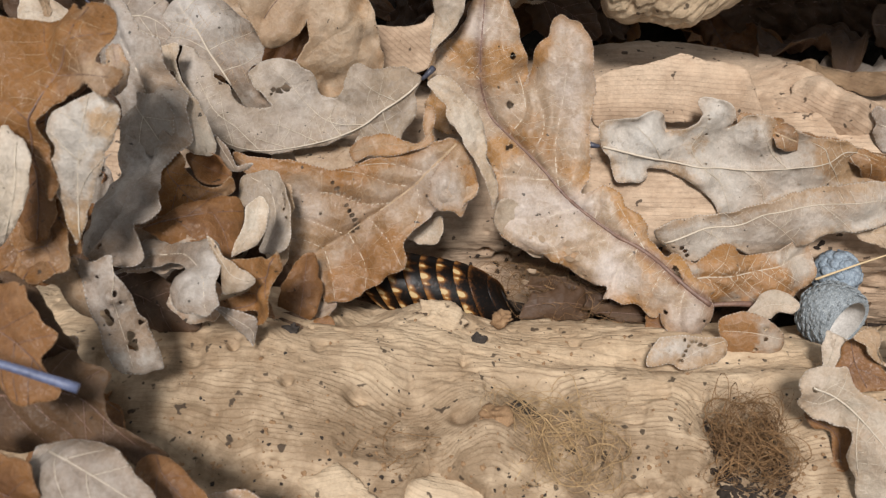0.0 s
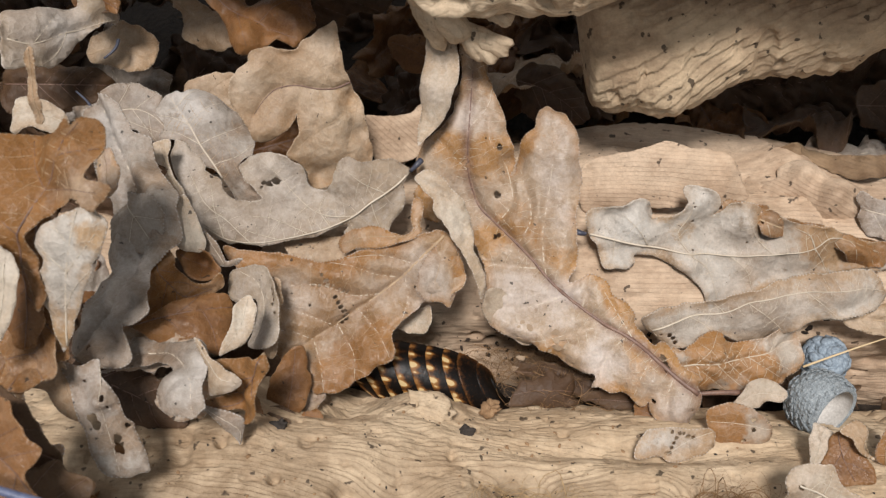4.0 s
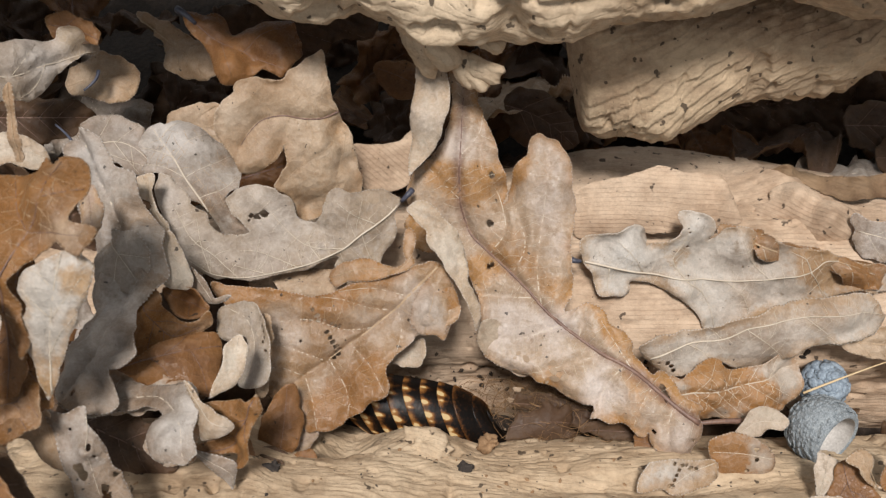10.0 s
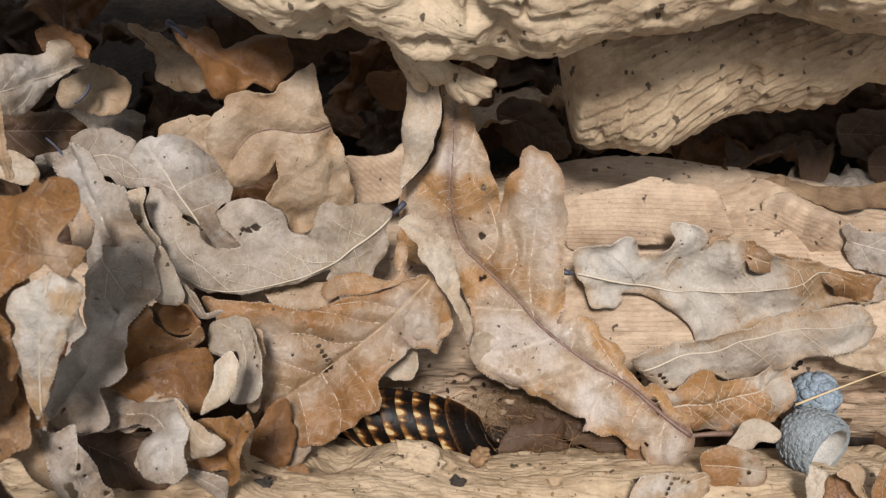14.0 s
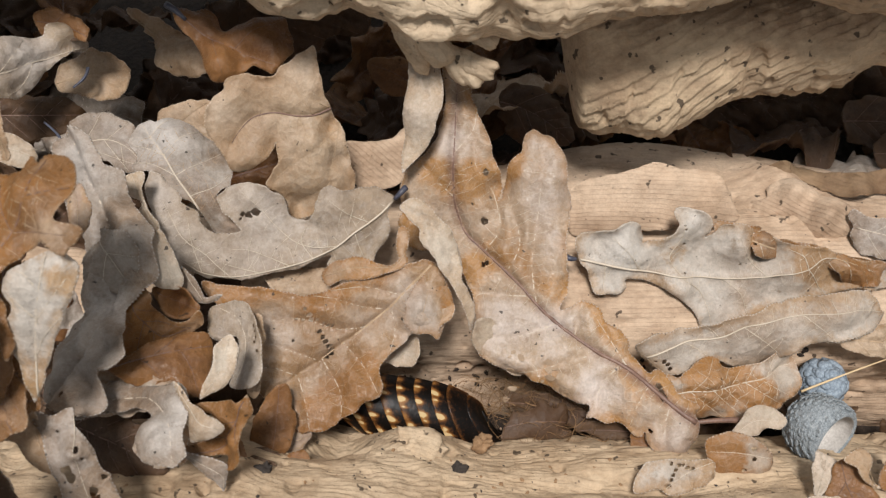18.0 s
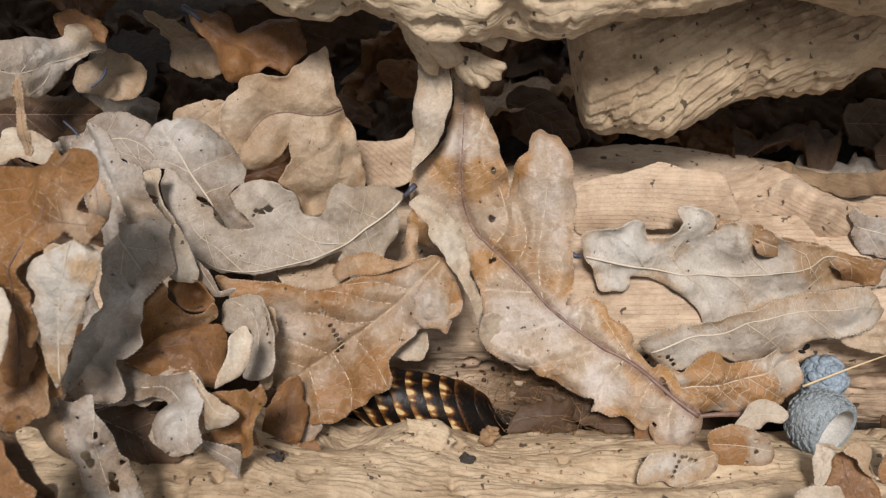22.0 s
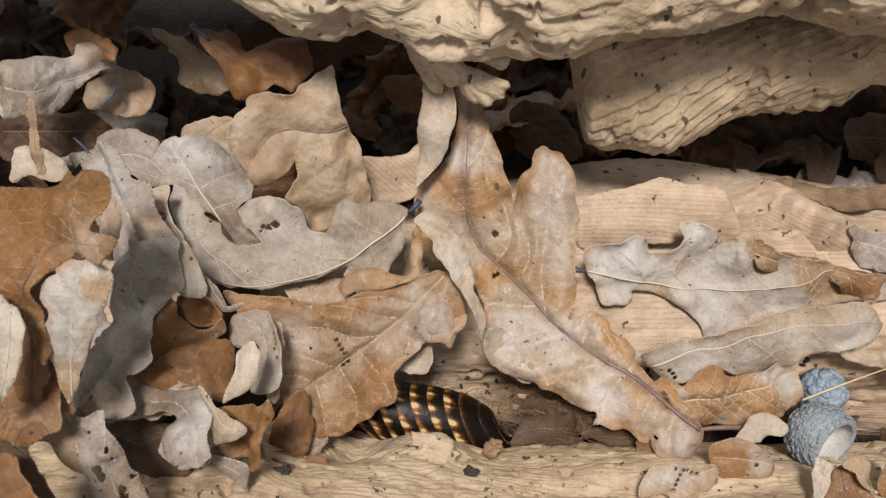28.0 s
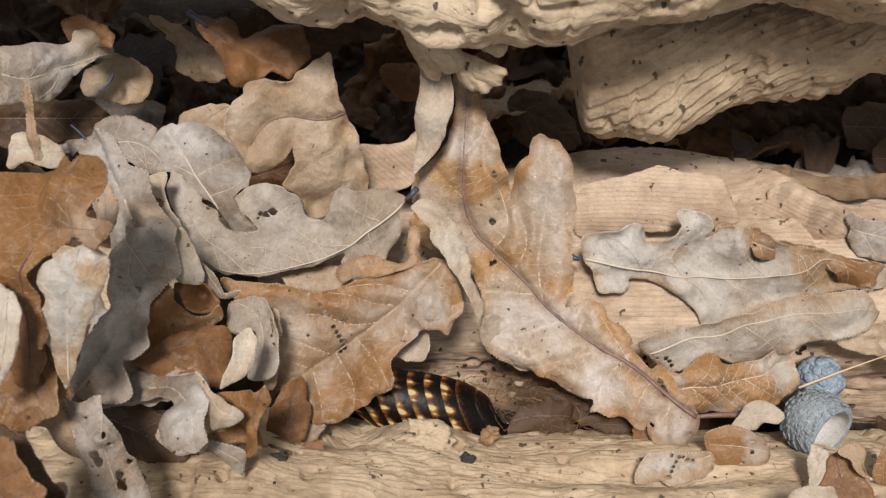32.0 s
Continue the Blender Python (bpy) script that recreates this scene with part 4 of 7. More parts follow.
leaf("oak_leaf", "grey dead oak leaf with deep round lobes", "grey", (-0.0124, -0.0024, 0.0671), (-0.0735, -0.0003, 0.0735), [(-0.2, 0.6), (1.5, -0.7), (4.2, -1.9), (6.7, -2.0), (8.8, -0.8), (11.4, 0.0), (13.9, -0.5), (16.5, -1.0), (18.3, 0.5), (19.2, 3.1), (19.4, 6.0), (20.9, 7.6), (22.8, 8.1), (25.1, 7.7), (26.2, 5.7), (27.5, 2.9), (30.6, 1.0), (34.3, -0.4), (37.9, -0.4), (41.4, 1.1), (43.7, 3.2), (43.6, 4.9), (41.7, 7.7), (39.3, 9.8), (37.4, 11.4), (38.5, 12.2), (42.0, 12.9), (45.0, 12.1), (47.2, 10.4), (48.6, 7.7), (51.0, 7.2), (53.3, 6.1), (53.0, 5.0), (54.9, 3.0), (57.9, 1.0), (60.1, -0.8), (62.3, -0.8), (62.4, 3.7), (60.4, 8.6), (57.9, 13.5), (55.3, 16.9), (54.0, 19.7), (51.5, 21.9), (47.8, 23.4), (42.0, 24.2), (34.8, 23.5), (27.6, 21.7), (21.9, 19.7), (16.9, 17.2), (14.8, 16.6), (15.5, 19.0), (12.4, 18.6), (7.4, 17.3), (4.2, 17.5), (3.0, 14.7), (1.1, 12.3), (0.1, 8.5), (0.6, 6.3), (1.3, 4.5)], roll=-5, sag=2, curl=(-6, -6), holes=[(34.2, 6.9, 1.2), (35.9, 7.8, 1.0), (37.3, 7.6, 0.7), (37.8, 8.8, 0.4)], vein="pale", stalk=0.004, wave=0.7, fine=1, crease=-0.25, rib=[(-0.3, 0.8), (2.5, 4.3), (6.0, 7.5), (9.4, 10.2), (13.5, 14.1), (19.1, 17.4), (24.8, 19.8), (31.9, 22.0), (39.1, 23.4), (46.1, 22.8), (51.6, 20.3)], veins=[[(13.2, 13.9), (19.3, 14.6), (24.6, 13.3), (29.2, 9.8), (33.1, 5.8), (37.7, 2.2)], [(24.5, 19.8), (30.8, 17.8), (35.2, 16.5), (39.3, 16.6)], [(46.1, 22.8), (48.6, 16.4), (49.7, 12.1), (50.9, 9.2)], [(5.5, 7.2), (11.3, 5.3), (15.9, 2.5)], [(31.9, 22.0), (36.4, 21.2), (40.8, 20.1)], [(39.1, 23.4), (45.3, 18.3), (51.3, 14.4), (57.5, 6.2)], [(9.1, 10.0), (7.7, 13.6), (5.9, 16.7)], [(19.1, 17.4), (22.4, 13.4), (21.5, 9.6)]], warm=[(42.5, 16.6, 9.0, -0.5), (20.3, 2.9, 4.5, 0.3), (57.6, 4.7, 4.5, -0.6), (7.7, 13.6, 6.0, 0.4), (8.7, 1.1, 6.0, 0.3)], bumps=[(49.8, 15.7, 7.5, 3.0), (37.7, 2.2, 4.5, 2.0), (24.0, 10.6, 7.5, -2.0), (14.3, 3.8, 6.0, 2.0), (42.1, 22.4, 6.0, 2.0)])
leaf("oak_leaf", "round-ended grey-brown dead oak leaf tip", "ash", (-0.0528, -0.0098, 0.0625), (-0.079, 0.0128, 0.0741), [(36.4, 1.8), (37.8, -0.8), (37.7, -3.1), (36.3, -5.3), (34.6, -5.7), (33.5, -8.7), (30.9, -10.2), (27.7, -11.3), (23.1, -12.0), (18.9, -13.0), (15.1, -12.4), (11.4, -10.7), (9.0, -7.6), (9.8, -4.5), (8.5, -2.6), (2.9, -1.8), (-0.9, -1.7), (1.1, 2.0), (4.5, 3.7), (9.4, 3.0), (13.1, 2.5), (15.8, 3.9), (22.6, 3.5), (26.4, 4.8), (27.5, 6.3), (30.2, 6.5), (31.0, 4.0), (34.5, 3.1)], roll=13, sag=1.3, curl=(-14, -10), vein="pale", fine=1, wave=0.6, rib=[(4.5, 3.7), (13.9, 1.8), (20.3, 0.7), (26.2, -0.9), (32.7, -2.0), (36.7, -2.9)], veins=[[(13.9, 1.8), (11.5, -3.9), (11.4, -9.5)], [(20.3, 0.7), (18.5, -6.6), (17.6, -12.7)], [(26.2, -0.9), (26.1, -7.8), (24.7, -11.4)], [(13.9, 1.8), (19.0, 4.8), (24.5, 4.6)], [(20.3, 0.7), (26.5, 2.7), (30.1, 5.3)], [(26.2, -0.9), (30.7, 0.8), (34.2, 2.8)], [(32.7, -2.0), (33.0, -6.2), (32.4, -8.7)]], warm=[(32.4, -5.7, 6.7, -1.0), (16.1, -10.3, 4.5, 0.9), (4.9, 2.4, 6.0, 0.5), (15.5, 0.2, 7.5, 0.2)], bumps=[(16.1, -10.3, 5.2, -2.0), (26.6, -6.2, 6.0, 2.5), (3.3, 1.9, 4.5, -3.0)])
leaf("oak_leaf", "tan dead oak leaf standing upright before the hollow", "tan", (-0.0291, -0.0021, 0.0622), (-0.0444, 0.0205, 0.0915), [(38.9, -12.9), (38.5, -10.8), (37.6, -6.5), (37.0, -3.0), (36.2, -0.3), (38.8, 3.8), (40.1, 7.8), (39.5, 10.4), (38.0, 10.7), (37.5, 13.0), (36.5, 15.8), (33.7, 18.1), (30.4, 19.5), (26.7, 18.4), (22.5, 17.8), (18.6, 17.8), (17.6, 14.2), (18.3, 10.7), (19.5, 6.9), (20.8, 5.3), (16.6, 7.0), (14.5, 9.4), (12.3, 12.4), (9.2, 11.1), (6.1, 9.8), (1.9, 10.6), (-0.7, 7.7), (-0.1, 4.0), (1.8, -2.5), (1.0, -7.6), (7.2, -9.7), (13.2, -10.9), (17.5, -11.5), (21.3, -10.8), (23.7, -10.7), (29.0, -11.2), (34.6, -12.6), (38.3, -13.3)], roll=5, sag=-0.7, curl=(-10, 8), vein="dark", thin=1, fine=1, wave=0.7, crease=0.9, rib=[(22.9, -10.9), (22.9, -6.6), (24.8, -2.0), (27.3, 1.6), (28.3, 4.3), (28.7, 8.0), (27.2, 11.9), (25.2, 15.2)], veins=[[(17.0, -10.5), (15.6, -4.0), (14.6, 2.1), (12.9, 7.7), (12.0, 10.5)], [(17.0, -10.5), (12.8, -7.6), (8.1, -4.1), (4.4, -1.4)], [(5.4, -2.9), (4.0, 3.0), (3.2, 8.3)], [(23.2, -6.0), (28.3, -5.2), (33.6, -3.8), (35.7, -3.2)], [(23.0, -10.7), (27.4, -7.1), (30.4, -4.6)], [(28.3, 4.3), (33.2, 5.8), (37.7, 8.2)], [(24.5, -2.6), (19.7, -2.0), (16.0, 2.2)], [(26.8, 1.0), (23.8, 3.3), (20.5, 3.3)]], holes=[(3.1, 12.4, 0.0)], warm=[(6.0, 2.1, 6.0, 0.4), (32.8, 14.5, 6.0, -0.5), (36.2, -8.9, 4.5, -0.4), (18.3, -6.9, 4.5, 0.6), (19.0, 8.7, 3.7, 0.5)], bumps=[(18.3, -8.5, 3.0, -3.0), (16.8, -3.0, 3.7, 2.5), (27.9, -5.0, 5.2, 2.0), (34.9, 8.8, 4.5, 2.0), (19.5, 13.3, 3.7, 2.0), (2.5, 7.0, 3.7, -3.0), (9.7, -7.8, 2.7, -2.0)])
leaf("oak_leaf", "curled reddish-brown dead oak leaf", "brown", (-0.0704, 0.0353, 0.0996), (-0.0403, 0.0279, 0.0924), [(5.0, -1.4), (7.9, 0.7), (13.5, 1.9), (16.6, -0.8), (18.7, -1.5), (22.0, 0.9), (29.3, 5.7), (33.2, 3.2), (35.9, -1.2), (34.9, -5.3), (33.2, -9.7), (28.3, -8.4), (26.4, -11.4), (24.4, -14.2), (19.9, -15.4), (16.4, -11.9), (13.2, -7.7), (8.0, -5.4)], roll=-13, sag=-1.9, curl=(21, -18), stalk=0.006, wave=1.2, rib=[(8.4, -2.7), (15.2, -5.0), (23.0, -6.1), (32.4, -7.4)], veins=[[(15.9, -5.0), (19.2, -9.9), (22.0, -13.7)], [(22.2, -5.9), (25.6, -1.0), (30.1, 3.2)]], warm=[(20.3, -11.1, 6.0, 1.0), (28.3, 0.0, 4.5, 0.5)], bumps=[(24.3, -1.5, 5.2, 3.0), (20.3, -11.1, 4.5, 3.0), (25.0, -7.7, 3.7, -2.0)])
leaf("oak_leaf", "dim tan dead leaf deep in the litter", "tan", (-0.0880, 0.0566, 0.0735), (-0.0641, 0.0374, 0.0717), [(-0.5, 0.7), (8.0, 3.6), (17.0, 4.0), (25.2, 5.1), (31.1, -1.6), (24.0, -5.8), (15.6, -7.0), (10.2, -2.7)], roll=9, bow=-1.1, sag=-0.0, curl=(-21, -6))
leaf("oak_leaf", "dim tan dead leaf deep in the litter", "tan", (-0.1047, 0.0330, 0.0708), (-0.0849, 0.0367, 0.0728), [(0.4, 2.5), (5.0, 5.7), (10.2, 7.4), (15.5, 4.9), (19.5, 1.3), (20.1, -1.1), (18.1, -5.4), (12.3, -7.2), (5.7, -5.1), (0.5, -1.8)], roll=-6, bow=0.5, sag=0.1, curl=(10, 14))
leaf("oak_leaf", "pale crumpled dead leaf with curled edge", "grey", (-0.1102, 0.0103, 0.1004), (-0.09, 0.0322, 0.0888), [(2.9, 5.9), (8.2, 5.2), (15.2, 4.7), (21.3, 3.2), (23.2, 5.3), (28.1, 5.6), (31.6, 3.1), (31.7, -1.7), (27.1, -2.4), (19.7, -4.2), (15.3, -7.3), (10.0, -8.8), (1.7, -7.7), (-3.2, -6.3)], roll=8, sag=-1.8, curl=(20, -10), wave=1, rib=[(1.2, -0.3), (7.1, -2.7), (16.2, -2.2), (30.7, -1.8)], veins=[[(7.1, -2.7), (11.3, -0.1), (16.0, 3.3)], [(16.2, -2.2), (12.8, -5.8), (7.2, -8.0)]], warm=[(26.7, 2.9, 5.2, 0.8), (15.9, 0.2, 4.5, -1.0)], bumps=[(12.0, 1.3, 4.5, 2.0), (11.1, -6.1, 3.7, -2.0), (26.3, 2.2, 3.7, 2.0)])
leaf("oak_leaf", "crumbled brown leaf scrap", "dark", (-0.1009, 0.0347, 0.0903), (-0.0892, 0.0310, 0.0905), [(-0.7, 2.4), (3.7, 3.8), (9.8, 3.1), (13.0, -1.2), (8.4, -3.1), (2.8, -1.9)], roll=-15, bow=0.5, sag=1.0, curl=(9, 9), vein="none")
leaf("oak_leaf", "dark brown crumpled dead leaf", "dark", (-0.1234, 0.0182, 0.0749), (-0.0952, 0.0225, 0.0700), [(5.9, 5.2), (18.5, 5.3), (27.0, 3.0), (28.9, -0.8), (23.7, -4.6), (17.8, -6.0), (5.0, -7.5), (-0.4, -5.9), (0.3, 4.4)], roll=9, bow=0.0, sag=-1.0, curl=(-18, 9), wave=2)
leaf("oak_leaf", "grey-brown dead leaf in the litter", "ash", (-0.0988, 0.0119, 0.0685), (-0.0789, 0.0094, 0.0669), [(-0.3, 1.5), (1.3, 8.8), (8.5, 11.5), (16.8, 8.1), (20.5, -1.5), (16.0, -3.8), (11.0, -1.4), (3.9, -4.1)], roll=-7, bow=4.6, sag=-1.6, curl=(-16, -8))
leaf("oak_leaf", "blotchy rust-brown dead leaf rising toward the light", "rust", (-0.0685, -0.0387, 0.1306), (-0.0839, -0.0723, 0.1046), [(11.3, -17.9), (8.0, -12.9), (6.4, -8.6), (4.3, -6.3), (1.7, -5.4), (2.2, -3.4), (0.3, -2.0), (-0.6, 0.7), (0.8, 3.8), (2.6, 6.0), (6.2, 6.5), (8.9, 6.8), (8.8, 9.7), (9.7, 11.7), (12.5, 11.6), (14.4, 11.0), (13.4, 7.6), (14.8, 5.2), (18.2, 2.2), (21.6, 0.4), (24.9, 0.4), (29.0, 2.7), (34.3, 4.8), (36.8, 4.5), (32.5, -0.7), (29.9, -5.3), (30.0, -11.4)], roll=9, sag=3, curl=(10, -10), wave=1.3, fine=1, rib=[(32.0, -0.8), (23.4, -1.4), (14.4, -0.9), (7.6, -0.3), (1.0, -1.5)], veins=[[(14.4, -0.9), (12.4, 4.3), (10.8, 10.3)], [(7.6, -0.3), (5.3, 3.0), (3.8, 5.8)], [(14.4, -0.9), (11.7, -5.5), (7.6, -9.4)], [(23.4, -1.4), (21.7, -5.7), (22.7, -11.5)]], warm=[(11.1, -6.9, 9.0, 0.8), (3.2, -0.1, 6.0, 0.5), (11.8, 8.9, 5.2, -1.0), (12.2, 1.9, 5.2, -0.5), (2.3, -2.2, 2.2, -1.0), (22.1, -6.8, 9.0, 1.0)], bumps=[(6.5, -0.1, 4.5, 3.0), (8.8, -6.5, 5.2, -3.0), (11.3, 7.5, 3.7, 3.0), (20.9, -3.5, 6.0, 3.0), (1.5, 1.7, 3.0, -2.0)])
leaf("oak_leaf", "pale long dead oak leaf standing on edge", "mottled", (-0.0739, -0.071, 0.1003), (-0.0671, -0.0522, 0.1235), [(25.6, 5.5), (27.7, 3.2), (29.7, 0.8), (30.3, -1.1), (29.4, -3.2), (28.4, -4.9), (26.3, -5.4), (22.8, -4.8), (20.4, -4.0), (16.8, -3.4), (11.9, -2.3), (6.9, -1.1), (1.7, -0.3), (-1.0, 0.8), (1.4, 2.0), (6.4, 4.0), (10.3, 5.3), (14.7, 6.1), (18.2, 5.7), (21.3, 7.4), (23.8, 6.9)], roll=6, sag=2.3, curl=(-6, -9), wave=0.35, rib=[(0.6, 0.2), (8.8, 1.1), (16.9, 1.2), (23.8, 0.9), (29.4, 0.6)], veins=[[(16.4, 1.2), (20.8, -0.9), (25.9, -3.5)], [(8.8, 1.1), (13.8, -0.5), (18.5, -3.2)], [(16.9, 1.2), (19.2, 4.0), (21.4, 6.7)], [(22.6, 1.0), (24.9, 3.4), (25.1, 5.3)]], warm=[(24.6, -2.6, 5.2, 0.9), (14.3, 2.6, 6.0, -0.2), (1.6, 1.0, 4.5, 0.8)], bumps=[(25.4, -1.5, 6.0, 1.2), (9.7, 2.2, 6.0, -1.0)])
leaf("oak_leaf", "pale dead leaf curled at its edge", "pale", (-0.0874, -0.077, 0.106), (-0.081, -0.0592, 0.1251), [(22.6, 1.0), (23.0, -2.9), (21.2, -5.0), (19.0, -5.7), (15.2, -5.8), (10.6, -5.2), (5.7, -3.7), (3.0, -0.9)], roll=15, sag=3.3, curl=(-14, -14), rib=[(3.5, -2.7), (13.7, -3.6), (22.2, -2.7)])
leaf("oak_leaf", "broad ash-grey dead oak leaf", "ash", (-0.0833, 0.0001, 0.0839), (-0.0691, -0.0684, 0.0842), [(-0.8, -8.3), (-2.7, -5.8), (-0.9, -0.8), (2.3, 3.2), (7.2, 4.9), (10.5, 5.6), (11.5, 8.6), (16.0, 7.2), (24.5, 11.5), (29.8, 13.4), (35.3, 11.1), (40.5, 9.2), (42.5, 6.9), (44.6, 4.7), (50.5, 5.3), (55.2, 6.5), (58.7, 8.0), (61.0, 3.7), (61.4, 0.8), (67.3, -0.3), (68.3, -5.5), (61.7, -13.4), (57.4, -14.3), (50.4, -10.0), (42.0, -5.6), (35.1, -4.1), (29.2, -3.5), (18.5, -5.7), (9.6, -6.7)], roll=13, sag=-2.5, curl=(-6, -8), vein="none", wave=1, fine=1, rib=[(0.1, -2.5), (7.0, -1.2), (14.7, 0.6), (25.5, 2.8), (36.3, 2.6), (44.3, 0.3), (51.4, -3.4), (57.9, -8.5), (62.0, -12.0)], veins=[[(14.7, 0.6), (13.9, 4.6), (12.8, 7.8)], [(25.5, 2.8), (24.3, 7.4), (23.7, 11.6)], [(36.3, 2.6), (39.3, 6.3), (39.0, 9.2)], [(44.3, 0.3), (47.9, 3.9), (50.5, 5.3)], [(51.4, -3.4), (54.7, 1.6), (56.5, 6.5)], [(57.0, -7.0), (61.0, -3.4), (66.2, 0.0)]], holes=[(62.7, -7.7, 0.7)], warm=[(21.4, 8.3, 7.5, 0.9), (39.6, 7.0, 6.0, 0.6), (63.2, -8.4, 6.0, 0.5), (48.0, -1.2, 9.0, -0.5), (5.4, -0.9, 6.0, -0.8)], bumps=[(8.6, 2.3, 5.2, 3.0), (27.8, 8.1, 6.0, 3.0), (36.8, 11.1, 3.7, -6.0), (54.2, 0.2, 7.5, 2.0), (37.5, -5.7, 4.5, 2.0), (28.3, 2.0, 4.5, -3.0)])
leaf("oak_leaf", "grey dead leaf wing folded down over the log", "ash", (-0.0833, 0.0049, 0.0763), (-0.0691, -0.0636, 0.0766), [(68.7, -9.8), (66.3, -4.2), (61.8, -3.1), (65.0, 3.4), (68.1, 10.4), (69.3, 15.9), (72.7, 17.9), (77.0, 18.4), (82.4, 16.4), (86.2, 17.0), (86.8, 12.8), (84.8, 8.2), (80.3, 6.4), (76.8, 7.2), (75.5, 9.9), (72.8, 7.4), (70.8, 3.2), (70.2, -2.5)], roll=13, sag=-2.5, curl=(-2, -2), vein="none", wave=0.5, rib=[(68.2, -8.3), (67.2, 0.4), (70.8, 8.9), (79.0, 14.0), (86.3, 13.5)], veins=[[(70.8, 8.9), (70.9, 13.1), (71.5, 16.5)], [(75.0, 11.4), (77.0, 15.4), (77.2, 17.9)], [(78.6, 12.6), (80.2, 9.8), (81.2, 7.3)]], warm=[(68.9, 3.3, 6.0, 0.6), (79.0, 14.0, 6.0, -0.8)], bumps=[(67.5, 3.3, 5.2, -2.0), (81.1, 12.5, 6.0, 2.0)])
leaf("oak_leaf", "patchy grey-brown dead leaf bent down over the log", "patched", (-0.0755, -0.0575, 0.0707), (-0.0577, -0.0711, 0.0622), [(-4.4, 2.8), (3.9, 8.5), (11.8, 13.0), (21.9, 5.9), (24.8, 1.8), (22.2, -1.8), (16.9, -3.5), (12.3, -0.0), (12.1, 5.3), (2.1, -4.0)], roll=-7, bow=6.9, sag=3.2, curl=(-21, -10), vein="none")
leaf("oak_leaf", "small pale broken leaf piece", "pale", (-0.068, -0.0243, 0.0838), (-0.0604, -0.0344, 0.075), [(2.3, -3.3), (0.8, 2.6), (1.2, 4.1), (5.3, 3.8), (10.4, 3.3), (14.9, 1.5), (13.1, -2.7), (9.3, -4.2)], roll=-12, sag=1.1, curl=(10, 10), vein="none", wave=0.6, rib=[(1.3, 2.9), (7.7, 1.2), (13.7, -0.2)])
leaf("oak_leaf", "narrow folded grey leaf piece", "ash", (-0.0623, -0.0262, 0.0776), (-0.0565, -0.0334, 0.0705), [(-2.4, 0.6), (0.5, -0.0), (5.0, 1.0), (8.6, 1.7), (12.1, 0.8), (13.0, 4.3), (14.0, 4.7), (14.1, 1.0), (13.0, -1.0), (10.7, -1.9), (7.5, -2.2), (3.7, -1.3)], roll=6, sag=1.1, curl=(19, -11), vein="none", wave=0.8, rib=[(-1.6, 0.5), (6.2, 0.2), (12.5, 0.1)])
leaf("oak_leaf", "curled orange-brown dead leaf", "rust", (-0.0733, -0.0338, 0.0779), (-0.058, -0.0409, 0.0684), [(0.3, -1.4), (1.0, 4.3), (3.5, 4.2), (7.1, 3.4), (9.6, 0.8), (13.2, 0.0), (16.8, 1.6), (17.9, 5.7), (20.4, 2.4), (16.8, -5.2), (12.4, -10.7), (8.4, -11.1), (4.8, -8.6), (3.5, -4.1)], roll=5, sag=4.4, curl=(25, 10), wave=1, rib=[(1.5, 3.5), (7.1, -1.6), (14.3, -4.1), (18.8, 0.7)], warm=[(8.9, -5.4, 6.0, 1.0), (3.8, -2.3, 3.7, 0.6)], bumps=[(5.9, -0.8, 4.5, 4.0), (11.6, -0.1, 3.0, -4.0)])
leaf("oak_leaf", "pointed brown dead oak leaf", "brown", (-0.0514, -0.0492, 0.0708), (-0.072, -0.0547, 0.0775), [(23.1, 0.2), (19.3, -1.8), (15.0, -4.0), (9.3, -5.8), (4.3, -6.3), (0.5, -5.4), (-0.3, -1.3), (1.3, 3.8), (3.6, 8.7), (6.6, 7.1), (9.5, 4.3), (15.0, 5.0), (18.5, 3.8), (20.1, 2.0)], roll=14, sag=0.5, curl=(-10, 8), wave=0.8, rib=[(23.0, 0.2), (15.8, -1.3), (7.1, -2.4), (-0.0, -2.9)], veins=[[(15.8, -1.3), (12.9, 1.3), (11.3, 4.3)], [(7.1, -2.4), (5.0, 2.1), (4.2, 7.3)], [(12.7, -2.0), (9.5, -3.9), (7.4, -5.9)]], warm=[(17.2, 2.8, 4.5, 1.0), (2.0, -2.8, 3.7, 0.8)])
leaf("oak_leaf", "small pale leaf lobe", "pale", (-0.0473, -0.0612, 0.076), (-0.0463, -0.0487, 0.0813), [(13.9, -0.7), (11.3, -2.4), (6.4, -2.5), (3.0, -0.9), (1.0, 1.7), (-0.3, 4.2), (3.4, 3.5), (7.2, 2.4), (10.9, 2.3)], roll=13, sag=1.0, curl=(-20, -20), vein="none", rib=[(0.4, 3.4), (6.1, 0.6), (13.0, -0.5)])
